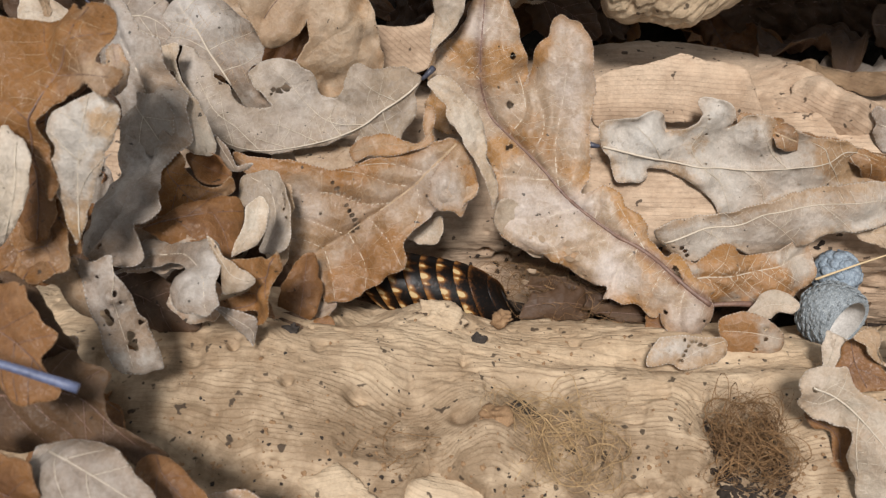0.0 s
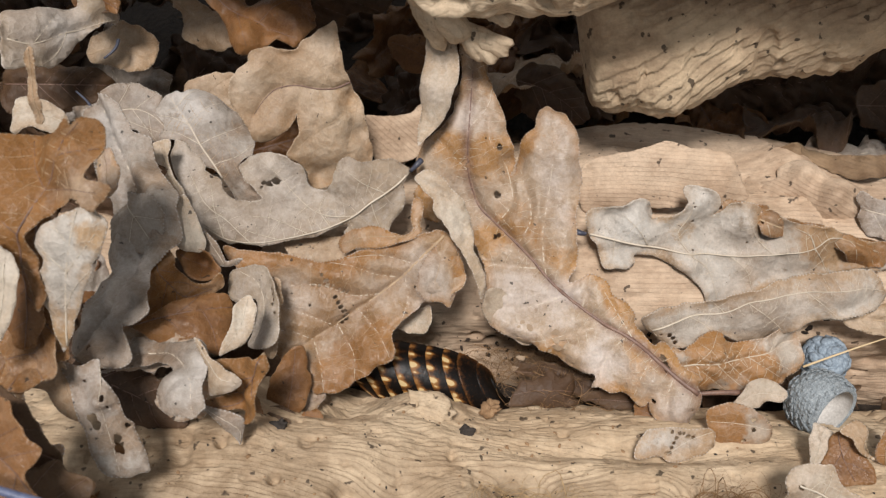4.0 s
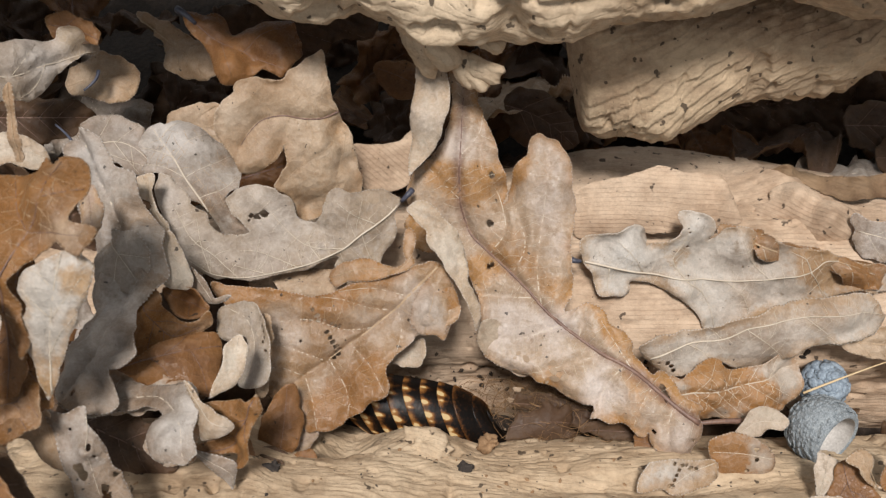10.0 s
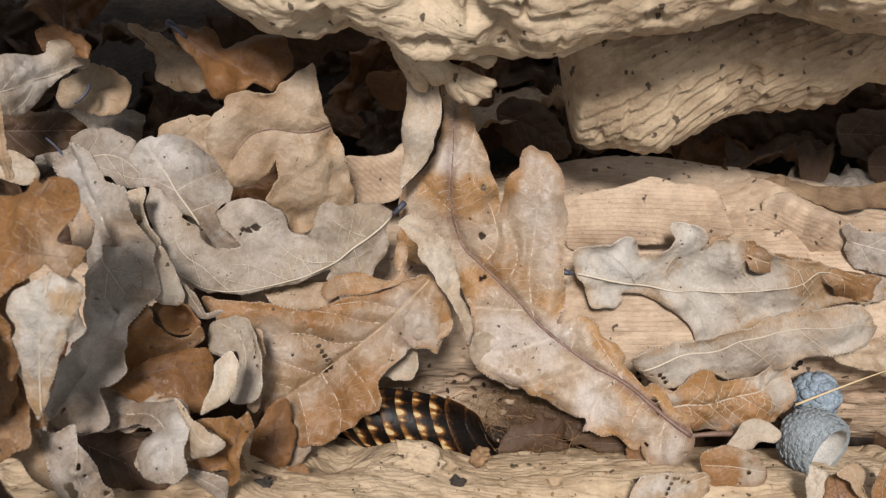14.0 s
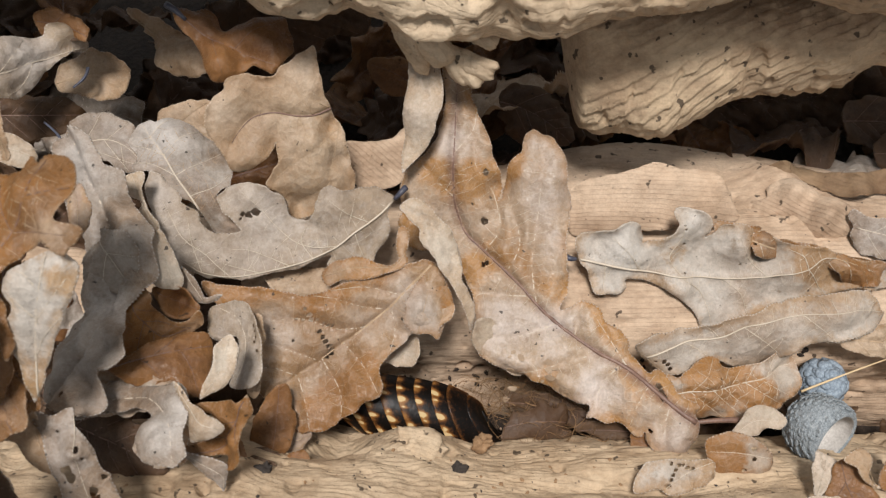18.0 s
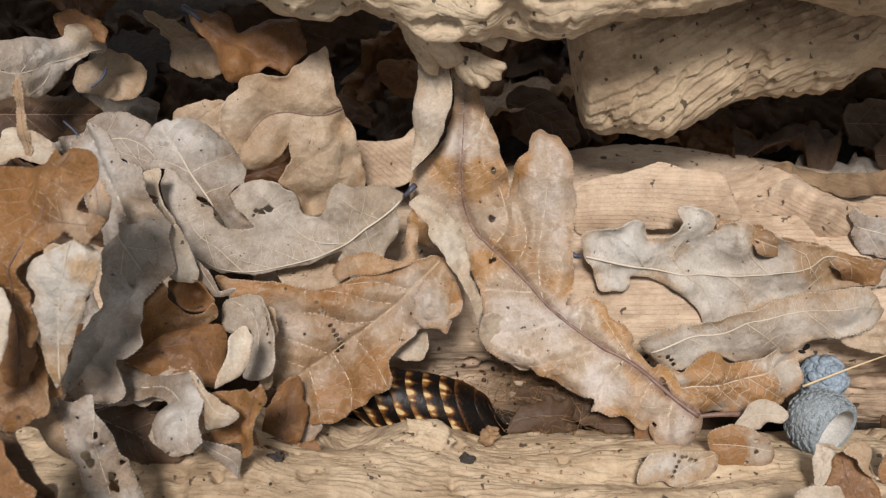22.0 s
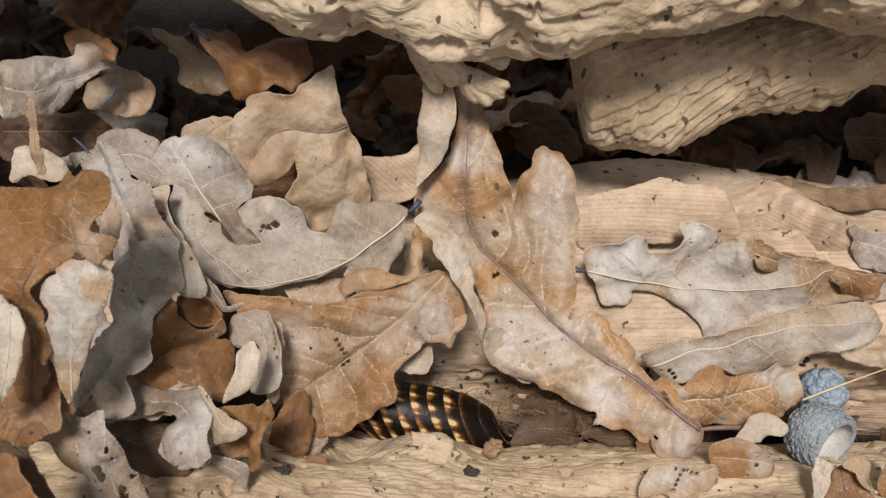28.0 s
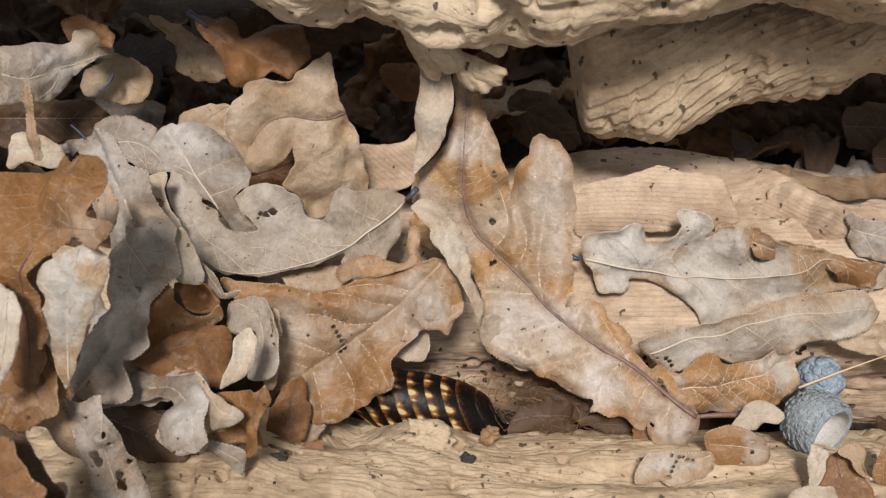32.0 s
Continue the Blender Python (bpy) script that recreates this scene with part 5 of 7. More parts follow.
leaf("oak_leaf", "grey dead oak leaf piece with a row of pinholes", "grey", (-0.0451, -0.0551, 0.0646), (-0.051, -0.0341, 0.0676), [(21.2, 5.0), (22.9, 2.2), (21.8, -3.0), (19.6, -6.4), (14.9, -7.1), (9.1, -6.9), (3.9, -5.5), (1.3, -2.7), (1.3, 0.3), (3.2, 3.5), (6.5, 1.7), (11.4, -0.6), (14.9, 0.2), (14.3, 3.9), (17.2, 6.3)], roll=-11, sag=-0.6, curl=(-17, 22), vein="none", wave=0.7, rib=[(2.8, 2.4), (9.5, -2.0), (17.5, -2.1), (21.9, 1.6)], holes=[(14.6, -5.8, 0.4), (13.1, -5.8, 0.4), (11.7, -5.7, 0.4), (10.8, -5.1, 0.4), (8.5, -5.3, 0.4)], warm=[(20.9, 4.9, 3.7, 0.6)])
leaf("oak_leaf", "small pale triangular leaf piece", "pale", (-0.0538, -0.0618, 0.0858), (-0.0453, -0.0712, 0.0824), [(-0.7, -0.3), (2.2, 0.4), (5.0, -0.1), (7.9, 1.4), (11.6, 2.3), (13.2, 2.1), (13.4, -0.0), (12.3, -2.8), (10.9, -5.6), (7.8, -3.1), (4.4, -1.7)], roll=14, sag=1.0, curl=(-22, -17), vein="none", wave=0.6, rib=[(-0.1, -0.2), (7.4, -0.9), (12.8, 1.2)], warm=[(9.5, -3.8, 3.0, 0.4)], bumps=[(10.8, -0.4, 3.0, 2.0)])
leaf("oak_leaf", "curled orange-brown dead leaf cupped open", "rust", (-0.0402, -0.0621, 0.0805), (-0.0486, -0.0734, 0.0709), [(8.2, -8.9), (3.7, -3.9), (1.6, -0.6), (-0.7, -0.1), (0.0, 1.7), (1.6, 2.8), (6.3, 3.1), (10.8, 4.9), (14.6, 4.9), (16.3, 3.4), (14.6, 1.7), (17.8, -3.4), (19.1, -7.6), (15.5, -5.5), (11.2, -1.8), (9.2, -1.3), (7.8, -3.7)], roll=11, sag=0.8, curl=(15, 10), wave=0.7, rib=[(0.8, 0.5), (7.8, 0.8), (14.5, -0.7), (18.4, -6.1)], warm=[(10.2, 1.4, 6.0, 1.0), (2.5, -0.0, 3.0, 0.5)], bumps=[(13.3, 0.1, 3.7, -4.0), (2.2, 0.5, 2.7, 3.0), (9.5, 2.5, 3.0, 3.0)])
leaf("oak_leaf", "grey leaf tip hanging over the log", "ash", (-0.0527, -0.0725, 0.074), (-0.0458, -0.0766, 0.0664), [(-1.5, -1.5), (5.6, 4.1), (8.8, 2.4), (12.0, -1.9), (9.1, -1.5), (1.5, -0.9)], roll=7, sag=1.8, curl=(-6, 16), vein="none", rib=[(-0.4, -0.6), (7.7, 1.3), (11.5, -1.6)])
leaf("oak_leaf", "whitish dead leaf on edge with large holes", "ash", (-0.0748, -0.0693, 0.0912), (-0.0666, -0.0917, 0.0722), [(-0.5, -4.1), (1.1, -1.3), (0.7, 3.0), (4.0, 2.4), (6.3, 3.3), (9.6, 4.5), (14.8, 5.1), (20.0, 5.8), (24.5, 6.3), (26.5, 4.7), (23.7, -3.0), (15.5, -3.5), (10.3, -4.3), (5.4, -4.3)], roll=-9, sag=1.8, curl=(-12, -14), holes=[(12.0, -1.2, 1.3), (13.3, -1.0, 1.2), (17.9, 1.5, 1.0), (19.8, 1.7, 1.2), (15.8, 4.4, 0.6), (8.2, 2.0, 0.6), (10.2, 2.5, 0.4), (4.3, -1.0, 0.4)], wave=0.9, vein="none", rib=[(1.2, 2.9), (7.5, 1.7), (14.4, 0.6), (24.3, 0.3)], warm=[(18.7, 2.1, 6.0, 0.8), (0.7, -3.9, 2.2, 1.0)], bumps=[(8.6, 1.4, 2.2, 4.0), (5.9, -2.8, 3.0, -2.0), (17.9, 3.4, 3.7, -2.0)])
leaf("oak_leaf", "pale dead leaf lobe", "tan", (-0.0848, -0.075, 0.0902), (-0.0757, -0.079, 0.0852), [(0.2, 0.5), (1.5, 5.8), (3.0, 7.5), (6.1, 4.5), (11.8, -0.5), (9.3, -2.2), (5.7, -1.4), (2.8, 0.4)], roll=5, sag=-1.4, curl=(18, 19), vein="none", rib=[(2.4, 6.4), (6.7, 2.2), (11.0, -0.8)])
leaf("oak_leaf", "brown dead leaf lying in the heap", "rust", (-0.0871, -0.0733, 0.0989), (-0.0756, -0.0697, 0.0960), [(0.5, 5.3), (3.5, 5.9), (9.5, 6.0), (12.3, -1.1), (8.6, -2.6), (4.3, -5.1), (2.3, -5.8), (-0.5, -5.2)], roll=-5, bow=0.6, sag=-0.0, curl=(-18, -11))
leaf("oak_leaf", "brown dead leaf curled at the log's end", "dark", (-0.0847, -0.0851, 0.1042), (-0.0725, -0.0924, 0.0946), [(-2.7, 3.9), (2.9, 6.2), (7.1, 5.4), (11.3, 2.9), (15.8, 1.8), (17.9, -2.8), (14.2, -9.9), (6.9, -10.1)], roll=15, bow=-0.7, sag=-0.0, curl=(-12, -15))
leaf("oak_leaf", "pale broad dead oak leaf flat on the wood", "mottled", (0.0351, -0.0074, 0.0463), (0.1237, -0.0086, 0.0379), [(0.3, 1.0), (-0.3, 4.8), (2.0, 6.2), (5.8, 7.4), (10.3, 9.3), (14.2, 10.2), (17.4, 9.3), (19.1, 6.2), (18.9, 4.4), (21.9, 5.6), (25.6, 7.8), (26.7, 10.7), (26.0, 13.7), (27.8, 15.2), (32.6, 15.1), (35.9, 12.1), (36.5, 8.9), (35.5, 7.1), (37.5, 9.0), (39.5, 11.5), (43.5, 11.8), (47.8, 10.5), (50.7, 7.4), (52.9, 9.0), (58.9, 7.1), (67.1, 6.9), (71.0, 5.3), (75.8, 4.0), (80.9, 3.5), (88.0, 3.1), (89.4, -0.1), (88.0, -3.4), (83.2, -4.7), (77.3, -4.4), (71.2, -7.1), (64.8, -8.5), (56.8, -10.6), (49.3, -15.1), (41.6, -19.1), (37.2, -18.7), (35.4, -15.1), (31.4, -11.1), (26.1, -8.2), (20.2, -6.0), (15.3, -5.9), (15.0, -8.7), (10.2, -9.6), (7.0, -9.8), (5.2, -6.8), (4.0, -3.6), (2.4, -2.1)], roll=13, sag=3.1, curl=(-6, 16), stalk=0.003, vein="pale", thin=1, fine=1, crease=-0.3, wave=0.9, rib=[(0.5, -0.6), (8.4, -1.7), (18.2, -3.1), (29.6, -4.0), (41.0, -3.8), (52.2, -1.9), (63.2, 0.9), (70.0, 4.1), (83.1, 0.5)], veins=[[(30.0, -4.0), (26.1, 1.0), (28.3, 6.0), (28.7, 12.4)], [(18.5, -3.0), (14.4, 1.9), (9.9, 5.6)], [(30.0, -4.3), (35.9, -8.2), (39.2, -16.4)], [(52.2, -1.9), (46.5, 3.1), (43.2, 8.6)], [(41.3, -3.8), (46.5, -7.6), (49.0, -13.3)], [(63.2, 0.9), (67.1, -3.0), (69.4, -6.5)], [(63.2, 0.9), (61.8, 4.1), (57.4, 5.9)], [(8.7, -1.7), (8.9, -5.8), (8.5, -9.1)]], holes=[(29.9, 5.0, 0.4), (29.2, 9.4, 0.4), (31.2, -3.2, 0.3), (45.2, 0.6, 0.3)], warm=[(28.7, 2.8, 5.2, 0.8), (21.9, 5.6, 3.7, 0.7), (66.9, -1.4, 7.5, 0.7), (62.5, 4.9, 7.5, 0.9), (80.0, -0.6, 7.5, 1.0), (52.1, -12.2, 3.7, 1.0), (49.1, 7.3, 4.5, 0.9), (12.5, 4.2, 7.5, -1.0), (31.4, 12.6, 5.2, -1.0), (40.2, -9.6, 7.5, -0.6), (54.3, -5.4, 9.0, -0.4), (42.6, 6.9, 4.5, -0.4)], bumps=[(14.0, 5.1, 6.0, 3.0), (31.6, 11.0, 4.5, 3.0), (23.0, -2.4, 6.0, -2.0), (28.4, -7.0, 5.2, 3.0), (42.9, 5.3, 5.2, 3.0), (51.2, 4.2, 3.7, -3.0), (63.6, -1.6, 6.0, 2.0), (38.5, -14.7, 4.5, 2.0), (18.5, 7.0, 2.2, -3.0)])
leaf("oak_leaf", "long pale-grey dead oak leaf rolled along one edge", "mottled", (0.05, -0.0361, 0.0384), (0.1125, -0.0237, 0.0487), [(0.9, 5.4), (5.2, 6.9), (14.3, 6.0), (20.4, 6.0), (29.7, 6.8), (41.9, 6.8), (52.5, 6.4), (59.9, 5.3), (63.4, 2.6), (64.5, -1.6), (65.8, -3.6), (63.0, -6.4), (55.4, -6.0), (49.2, -6.1), (44.6, -6.1), (42.2, -6.6), (39.1, -8.1), (33.2, -9.9), (25.7, -8.0), (21.6, -4.9), (17.0, -4.8), (12.1, -6.0), (7.5, -5.6), (4.9, -3.2), (2.5, 0.8)], roll=16, sag=1.5, curl=(-15, -25), vein="pale", thin=1, fine=1, wave=0.6, crease=-0.1, rib=[(0.6, 0.7), (13.6, 2.2), (22.7, 1.4), (30.7, 3.4), (44.3, 2.5), (56.4, 1.4), (64.3, -2.4)], veins=[[(13.6, 2.2), (16.9, -0.7), (20.1, -4.6)], [(29.1, 3.0), (33.0, -1.4), (37.4, -7.6)], [(22.7, 1.4), (21.5, 3.4), (19.6, 5.9)], [(44.3, 2.5), (48.2, -2.2), (50.8, -5.9)]], holes=[(5.3, -0.9, 0.4), (7.6, -1.6, 0.7), (8.3, -2.8, 0.7), (8.7, -4.1, 0.6)], warm=[(28.3, -1.8, 7.5, -0.4), (13.9, 3.8, 6.0, -0.4)], bumps=[(54.7, 0.2, 6.7, 4.0), (36.4, 1.0, 6.7, 2.0), (16.5, 1.4, 6.0, -2.0)])
leaf("oak_leaf", "grey dead oak leaf with a rust-brown patch", "patched", (0.0605, -0.0445, 0.037), (0.0947, -0.0384, 0.0344), [(-2.7, 5.6), (1.2, 5.1), (6.1, 7.5), (12.0, 8.3), (12.8, 6.0), (17.9, 5.2), (25.3, 6.5), (32.2, 9.1), (33.5, 3.3), (34.5, -0.9), (32.5, -3.8), (29.3, -4.9), (27.1, -7.3), (22.2, -6.3), (17.2, -8.7), (10.8, -7.5), (5.2, -7.0), (1.5, -2.6), (-1.5, 0.1)], roll=7, sag=-0.6, curl=(-24, 13), wave=0.7, fine=1, rib=[(-1.5, 0.3), (8.0, 0.5), (17.7, 0.7), (32.5, 3.4)], warm=[(9.1, 4.2, 6.3, 1.6), (16.2, 2.5, 4.5, 1.0), (24.9, -1.8, 4.5, 0.8), (17.5, -3.1, 6.0, 0.5), (29.2, 2.3, 4.5, -1.0), (4.7, -2.1, 5.2, 0.6)], bumps=[(9.0, 2.7, 4.5, 3.0), (24.1, -1.7, 4.5, 2.0), (30.1, 3.7, 3.7, -2.0)])
leaf("oak_leaf", "small whitish leaf lobe", "pale", (0.0713, -0.0571, 0.0406), (0.0852, -0.0517, 0.0413), [(-0.3, 0.6), (3.3, 2.9), (6.5, 4.5), (10.6, 4.2), (14.0, 0.6), (14.5, -1.8), (12.5, -2.7), (8.7, -1.6), (5.3, -2.0), (2.3, -1.4)], roll=-6, sag=0.1, curl=(-19, 19), vein="none", rib=[(0.6, 0.4), (7.5, 1.3), (13.9, -1.6)])
leaf("oak_leaf", "thin brown dead leaf bent over the wood", "tan", (0.0979, -0.0306, 0.0419), (0.1305, -0.0307, 0.0393), [(-0.3, 0.3), (10.3, 3.0), (20.5, 6.5), (31.9, 6.2), (33.5, -6.2), (22.1, -6.7), (14.2, -3.8), (2.9, -1.1)], roll=8, bow=-0.3, sag=1.0, curl=(8, -15))
leaf("oak_leaf", "grey dead leaf lying on the far wood", "ash", (0.1152, 0.0047, 0.0411), (0.1374, -0.0018, 0.0421), [(-1.0, 4.0), (5.3, 3.6), (18.3, 7.2), (23.1, 0.0), (21.8, -6.9), (12.5, -6.5), (3.0, -6.1)], roll=9, bow=-0.5, sag=2.9, curl=(-7, -9))
leaf("oak_leaf", "skeletonised pale leaf piece", "mottled", (0.0456, -0.0712, 0.0457), (0.065, -0.0675, 0.0442), [(-1.9, -0.8), (0.8, 4.1), (4.0, 5.8), (12.5, 4.6), (19.1, 3.6), (19.1, -0.7), (14.3, -2.5), (6.9, -3.0), (4.1, -1.1)], roll=-10, sag=0.5, curl=(10, 10), holes=[(6.8, -0.7, 0.6), (7.6, 0.4, 0.6), (8.4, 1.5, 0.6), (9.2, 2.6, 0.6), (10.3, 3.5, 0.6), (11.4, 3.4, 0.4), (8.4, 4.3, 0.6), (12.5, 2.5, 0.7), (13.9, 2.1, 0.6), (3.8, -2.8, 1.3), (5.1, -3.5, 1.2)], vein="none", rib=[(3.9, -2.2), (11.8, 1.2), (19.5, 2.7)])
leaf("oak_leaf", "small tawny leaf piece with a torn edge", "patched", (0.064, -0.0642, 0.045), (0.0773, -0.0653, 0.043), [(-2.1, 3.5), (1.7, 6.6), (7.3, 7.1), (13.1, 4.2), (15.1, 0.6), (12.6, -3.9), (7.3, -2.9), (3.8, -6.1), (1.7, -4.7)], roll=16, sag=0.3, curl=(-12, -10), holes=[(9.2, 4.1, 0.7), (10.0, 1.4, 0.6), (13.2, 3.8, 0.4), (8.2, -1.7, 0.6)], vein="none", rib=[(-0.6, 1.4), (7.1, 2.5), (14.4, 2.1)], warm=[(3.3, 0.4, 6.7, 1.5), (11.6, 1.7, 3.7, -1.0)])
leaf("oak_leaf", "whitish oak leaf draped over the log's front", "pale", (0.074, -0.0824, 0.0626), (0.0981, -0.1052, 0.0582), [(-1.0, 0.4), (-1.6, 2.7), (-0.5, 5.9), (2.5, 8.0), (3.9, 9.4), (7.5, 7.5), (10.7, 7.3), (14.6, 8.9), (19.5, 9.5), (31.8, -3.7), (25.6, -10.9), (21.9, -7.5), (19.5, -6.5), (17.3, -5.3), (15.5, -1.8), (13.3, -0.7), (9.7, -2.6), (5.7, -4.1), (2.3, -3.2), (1.4, -1.2)], roll=15, sag=-1.5, curl=(18, -15), vein="pale", wave=0.7, crease=-0.2, fine=1, rib=[(1.7, 1.9), (7.0, 2.8), (16.2, 2.7), (26.4, 1.3)], veins=[[(7.0, 2.8), (5.5, -0.5), (2.7, -1.7)], [(13.0, 2.9), (16.8, -2.0), (22.3, -7.1)], [(7.0, 2.8), (6.0, 6.3), (4.7, 8.5)]], holes=[(2.4, 1.8, 0.7)], bumps=[(1.7, 1.9, 3.7, 3.0), (9.9, -0.3, 3.7, -2.0), (20.3, -0.1, 6.0, 3.0)])
leaf("oak_leaf", "brown dead leaf tucked under a pale one", "brown", (0.0781, -0.0872, 0.0539), (0.0862, -0.0999, 0.0481), [(-1.8, -0.4), (3.5, 3.5), (6.9, 6.3), (9.9, 5.2), (13.7, 1.2), (11.3, -0.5), (5.0, 2.7), (2.2, -0.4)], roll=-10, sag=-0.3, curl=(16, 6), rib=[(-0.3, -0.3), (6.1, 3.4), (12.5, 0.9)])
leaf("oak_leaf", "dark reddish-brown dead leaf", "brown", (0.0872, -0.0676, 0.0544), (0.1065, -0.0826, 0.0507), [(2.3, 0.5), (4.7, 3.8), (8.0, 1.5), (11.3, 0.9), (15.3, -2.7), (9.5, -7.9), (6.1, -6.9), (3.9, -6.4), (3.4, -3.0)], roll=-5, sag=0.2, curl=(12, -25), wave=1, rib=[(3.0, 1.6), (7.3, -2.4), (12.1, -5.0)])
# dark brown leaf, coloured darker still for the shade it lies in
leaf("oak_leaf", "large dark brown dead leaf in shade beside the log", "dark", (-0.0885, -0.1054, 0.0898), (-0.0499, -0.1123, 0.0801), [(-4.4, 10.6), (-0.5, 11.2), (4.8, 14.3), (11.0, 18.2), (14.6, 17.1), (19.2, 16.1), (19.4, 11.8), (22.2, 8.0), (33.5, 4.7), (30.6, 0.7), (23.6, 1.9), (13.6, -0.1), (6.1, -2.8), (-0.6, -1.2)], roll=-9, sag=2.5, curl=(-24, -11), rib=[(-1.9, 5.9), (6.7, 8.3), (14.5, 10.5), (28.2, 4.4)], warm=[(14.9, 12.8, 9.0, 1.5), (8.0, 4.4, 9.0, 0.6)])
leaf("oak_leaf", "dull brown dead leaf lying low", "ash", (-0.0673, -0.1103, 0.1012), (-0.0587, -0.127, 0.1018), [(-1.0, -6.4), (-1.1, -2.9), (0.9, 1.9), (5.0, 7.1), (11.8, 9.9), (18.1, 10.2), (9.2, -8.7)], roll=-6, sag=0.6, curl=(-10, -10), rib=[(0.4, -3.3), (6.2, 1.5), (16.0, 8.0)], bumps=[(5.3, -0.3, 6.0, 4.0)])
leaf("oak_leaf", "dull brown dead leaf lying low", "brown", (-0.0534, -0.1096, 0.0915), (-0.0476, -0.125, 0.0928), [(0.5, -5.5), (-0.4, -0.8), (4.5, 3.6), (11.8, 7.0), (14.6, 7.3), (8.4, -6.7)], roll=7, sag=0.3, curl=(19, 9), rib=[(0.2, -0.9), (5.5, 1.0), (11.8, 3.3)], bumps=[(5.0, -0.1, 4.5, 3.0)])
leaf("oak_leaf", "tan-brown leaf edge lying low before the log", "tawny", (-0.0485, -0.1160, 0.0781), (-0.0339, -0.1193, 0.0808), [(-0.2, 1.2), (4.7, 4.9), (11.8, 5.6), (15.2, 1.2), (6.9, -5.6), (-0.4, -6.2)], roll=12, bow=1.0, sag=-0.1, curl=(-12, -21))
leaf("oak_leaf", "brownish dead leaf standing in the heap", "brown", (-0.0854, -0.0913, 0.1071), (-0.0679, -0.1027, 0.1054), [(-4.9, 6.3), (-0.6, 7.9), (5.4, 10.6), (11.1, 8.5), (16.1, 7.2), (15.8, 2.3), (21.9, -0.5), (17.9, -5.5), (9.1, -4.5), (4.3, -5.4)], roll=-5, bow=2.0, sag=2.6, curl=(10, 9))
leaf("oak_leaf", "dull brown dead leaf at the heap's foot", "brown", (-0.0844, -0.1176, 0.0977), (-0.0690, -0.1220, 0.1023), [(2.3, 9.2), (10.0, 8.9), (15.9, 7.2), (16.9, 0.1), (14.2, -7.3), (-3.0, -12.2)], roll=16, bow=1.0, sag=0.5, curl=(-24, 26))
leaf("oak_leaf", "russet dead leaf piece beside the insect", "brown", (-0.0391, -0.0492, 0.0556), (-0.0412, -0.0646, 0.0460), [(4.7, -3.6), (-0.5, 1.3), (6.9, 4.2), (15.2, 4.4), (18.4, -0.7), (14.6, -5.2)], roll=-9, bow=0.3, sag=0.0, curl=(-20, -21), vein="none")
leaf("oak_leaf", "small brown leaf scrap on the log", "brown", (-0.0357, -0.0637, 0.0491), (-0.0343, -0.0718, 0.0466), [(1.3, -3.3), (-0.2, 3.3), (6.4, 3.1), (8.4, -2.8)], roll=5, bow=-0.2, sag=-0.1, curl=(17, 13), vein="none")
leaf("oak_leaf", "dark brown leaf scrap on the log", "dark", (-0.0456, -0.0675, 0.0543), (-0.0376, -0.0731, 0.0508), [(-1.0, -0.9), (4.7, 5.0), (10.8, 0.5), (8.0, -3.6), (3.8, -4.9)], roll=9, bow=0.0, sag=-0.0, curl=(-12, -20), vein="none")
leaf("oak_leaf", "torn russet leaf scrap on the log", "tawny", (-0.0416, -0.0593, 0.0442), (-0.0325, -0.0571, 0.0431), [(0.2, 2.6), (4.8, 2.5), (9.7, 0.5), (7.0, -2.3), (1.9, -3.9), (-0.0, -2.5)], roll=7, bow=-0.4, sag=1.0, curl=(-9, -6), vein="none")
leaf("oak_leaf", "small pale leaf lobe over the hollow", "pale", (-0.0072, -0.0333, 0.0478), (-0.0143, -0.0371, 0.0429), [(10.2, -1.1), (5.3, -2.1), (-0.8, 0.2), (2.5, 4.5), (6.4, 4.4)], roll=14, bow=0.7, sag=-1.2, curl=(-26, 19), vein="none")
# a brown leaf given a darker colour for the shade over it
leaf("oak_leaf", "torn brown leaf piece in the hollow, coloured dark for shade", "dark", (0.0157, -0.0502, 0.0296), (0.0335, -0.0485, 0.0281), [(-0.8, -3.1), (0.9, 1.4), (2.9, 4.8), (6.7, 3.9), (10.3, 6.2), (13.8, 4.8), (16.2, 5.5), (17.8, 2.0), (16.3, -1.0), (18.4, -3.0), (10.8, -3.8), (6.3, -2.9)], roll=-9, bow=1.0, sag=1.2, curl=(-25, -22), vein="none")
leaf("oak_leaf", "tan dead leaf lying under others", "tan", (-0.0452, -0.0186, 0.0519), (-0.0288, -0.018, 0.0523), [(-0.3, 2.4), (11.7, 3.1), (17.7, 2.2), (17.6, -3.8), (8.6, -4.3), (2.6, -2.6), (0.6, -1.6)], roll=-12, sag=-0.1, curl=(-16, 22), rib=[(0.4, 0.7), (17.6, -0.8)])
leaf("oak_leaf", "tan dead leaf lying under others", "tan", (-0.0757, 0.0246, 0.0662), (-0.0601, 0.0220, 0.0646), [(-0.4, 2.3), (11.6, 7.0), (16.1, -0.8), (9.1, -6.9), (0.6, -3.8)], roll=7, bow=0.0, sag=0.0, curl=(-6, 25))
leaf("oak_leaf", "torn pale leaf strip over grey litter", "pale", (-0.0757, -0.0042, 0.0787), (-0.068, -0.0155, 0.0716), [(-0.3, -2.1), (-0.2, 1.0), (1.1, 3.6), (4.7, 1.1), (9.8, 0.1), (14.8, 0.1), (14.5, -1.9), (11.7, -2.4), (8.4, -2.5), (7.0, -0.8), (4.3, -2.7), (2.2, -3.4)], roll=11, sag=0.0, curl=(8, 18), vein="none", wave=0.8, rib=[(0.4, 0.7), (6.0, -0.8), (14.1, -0.9)])
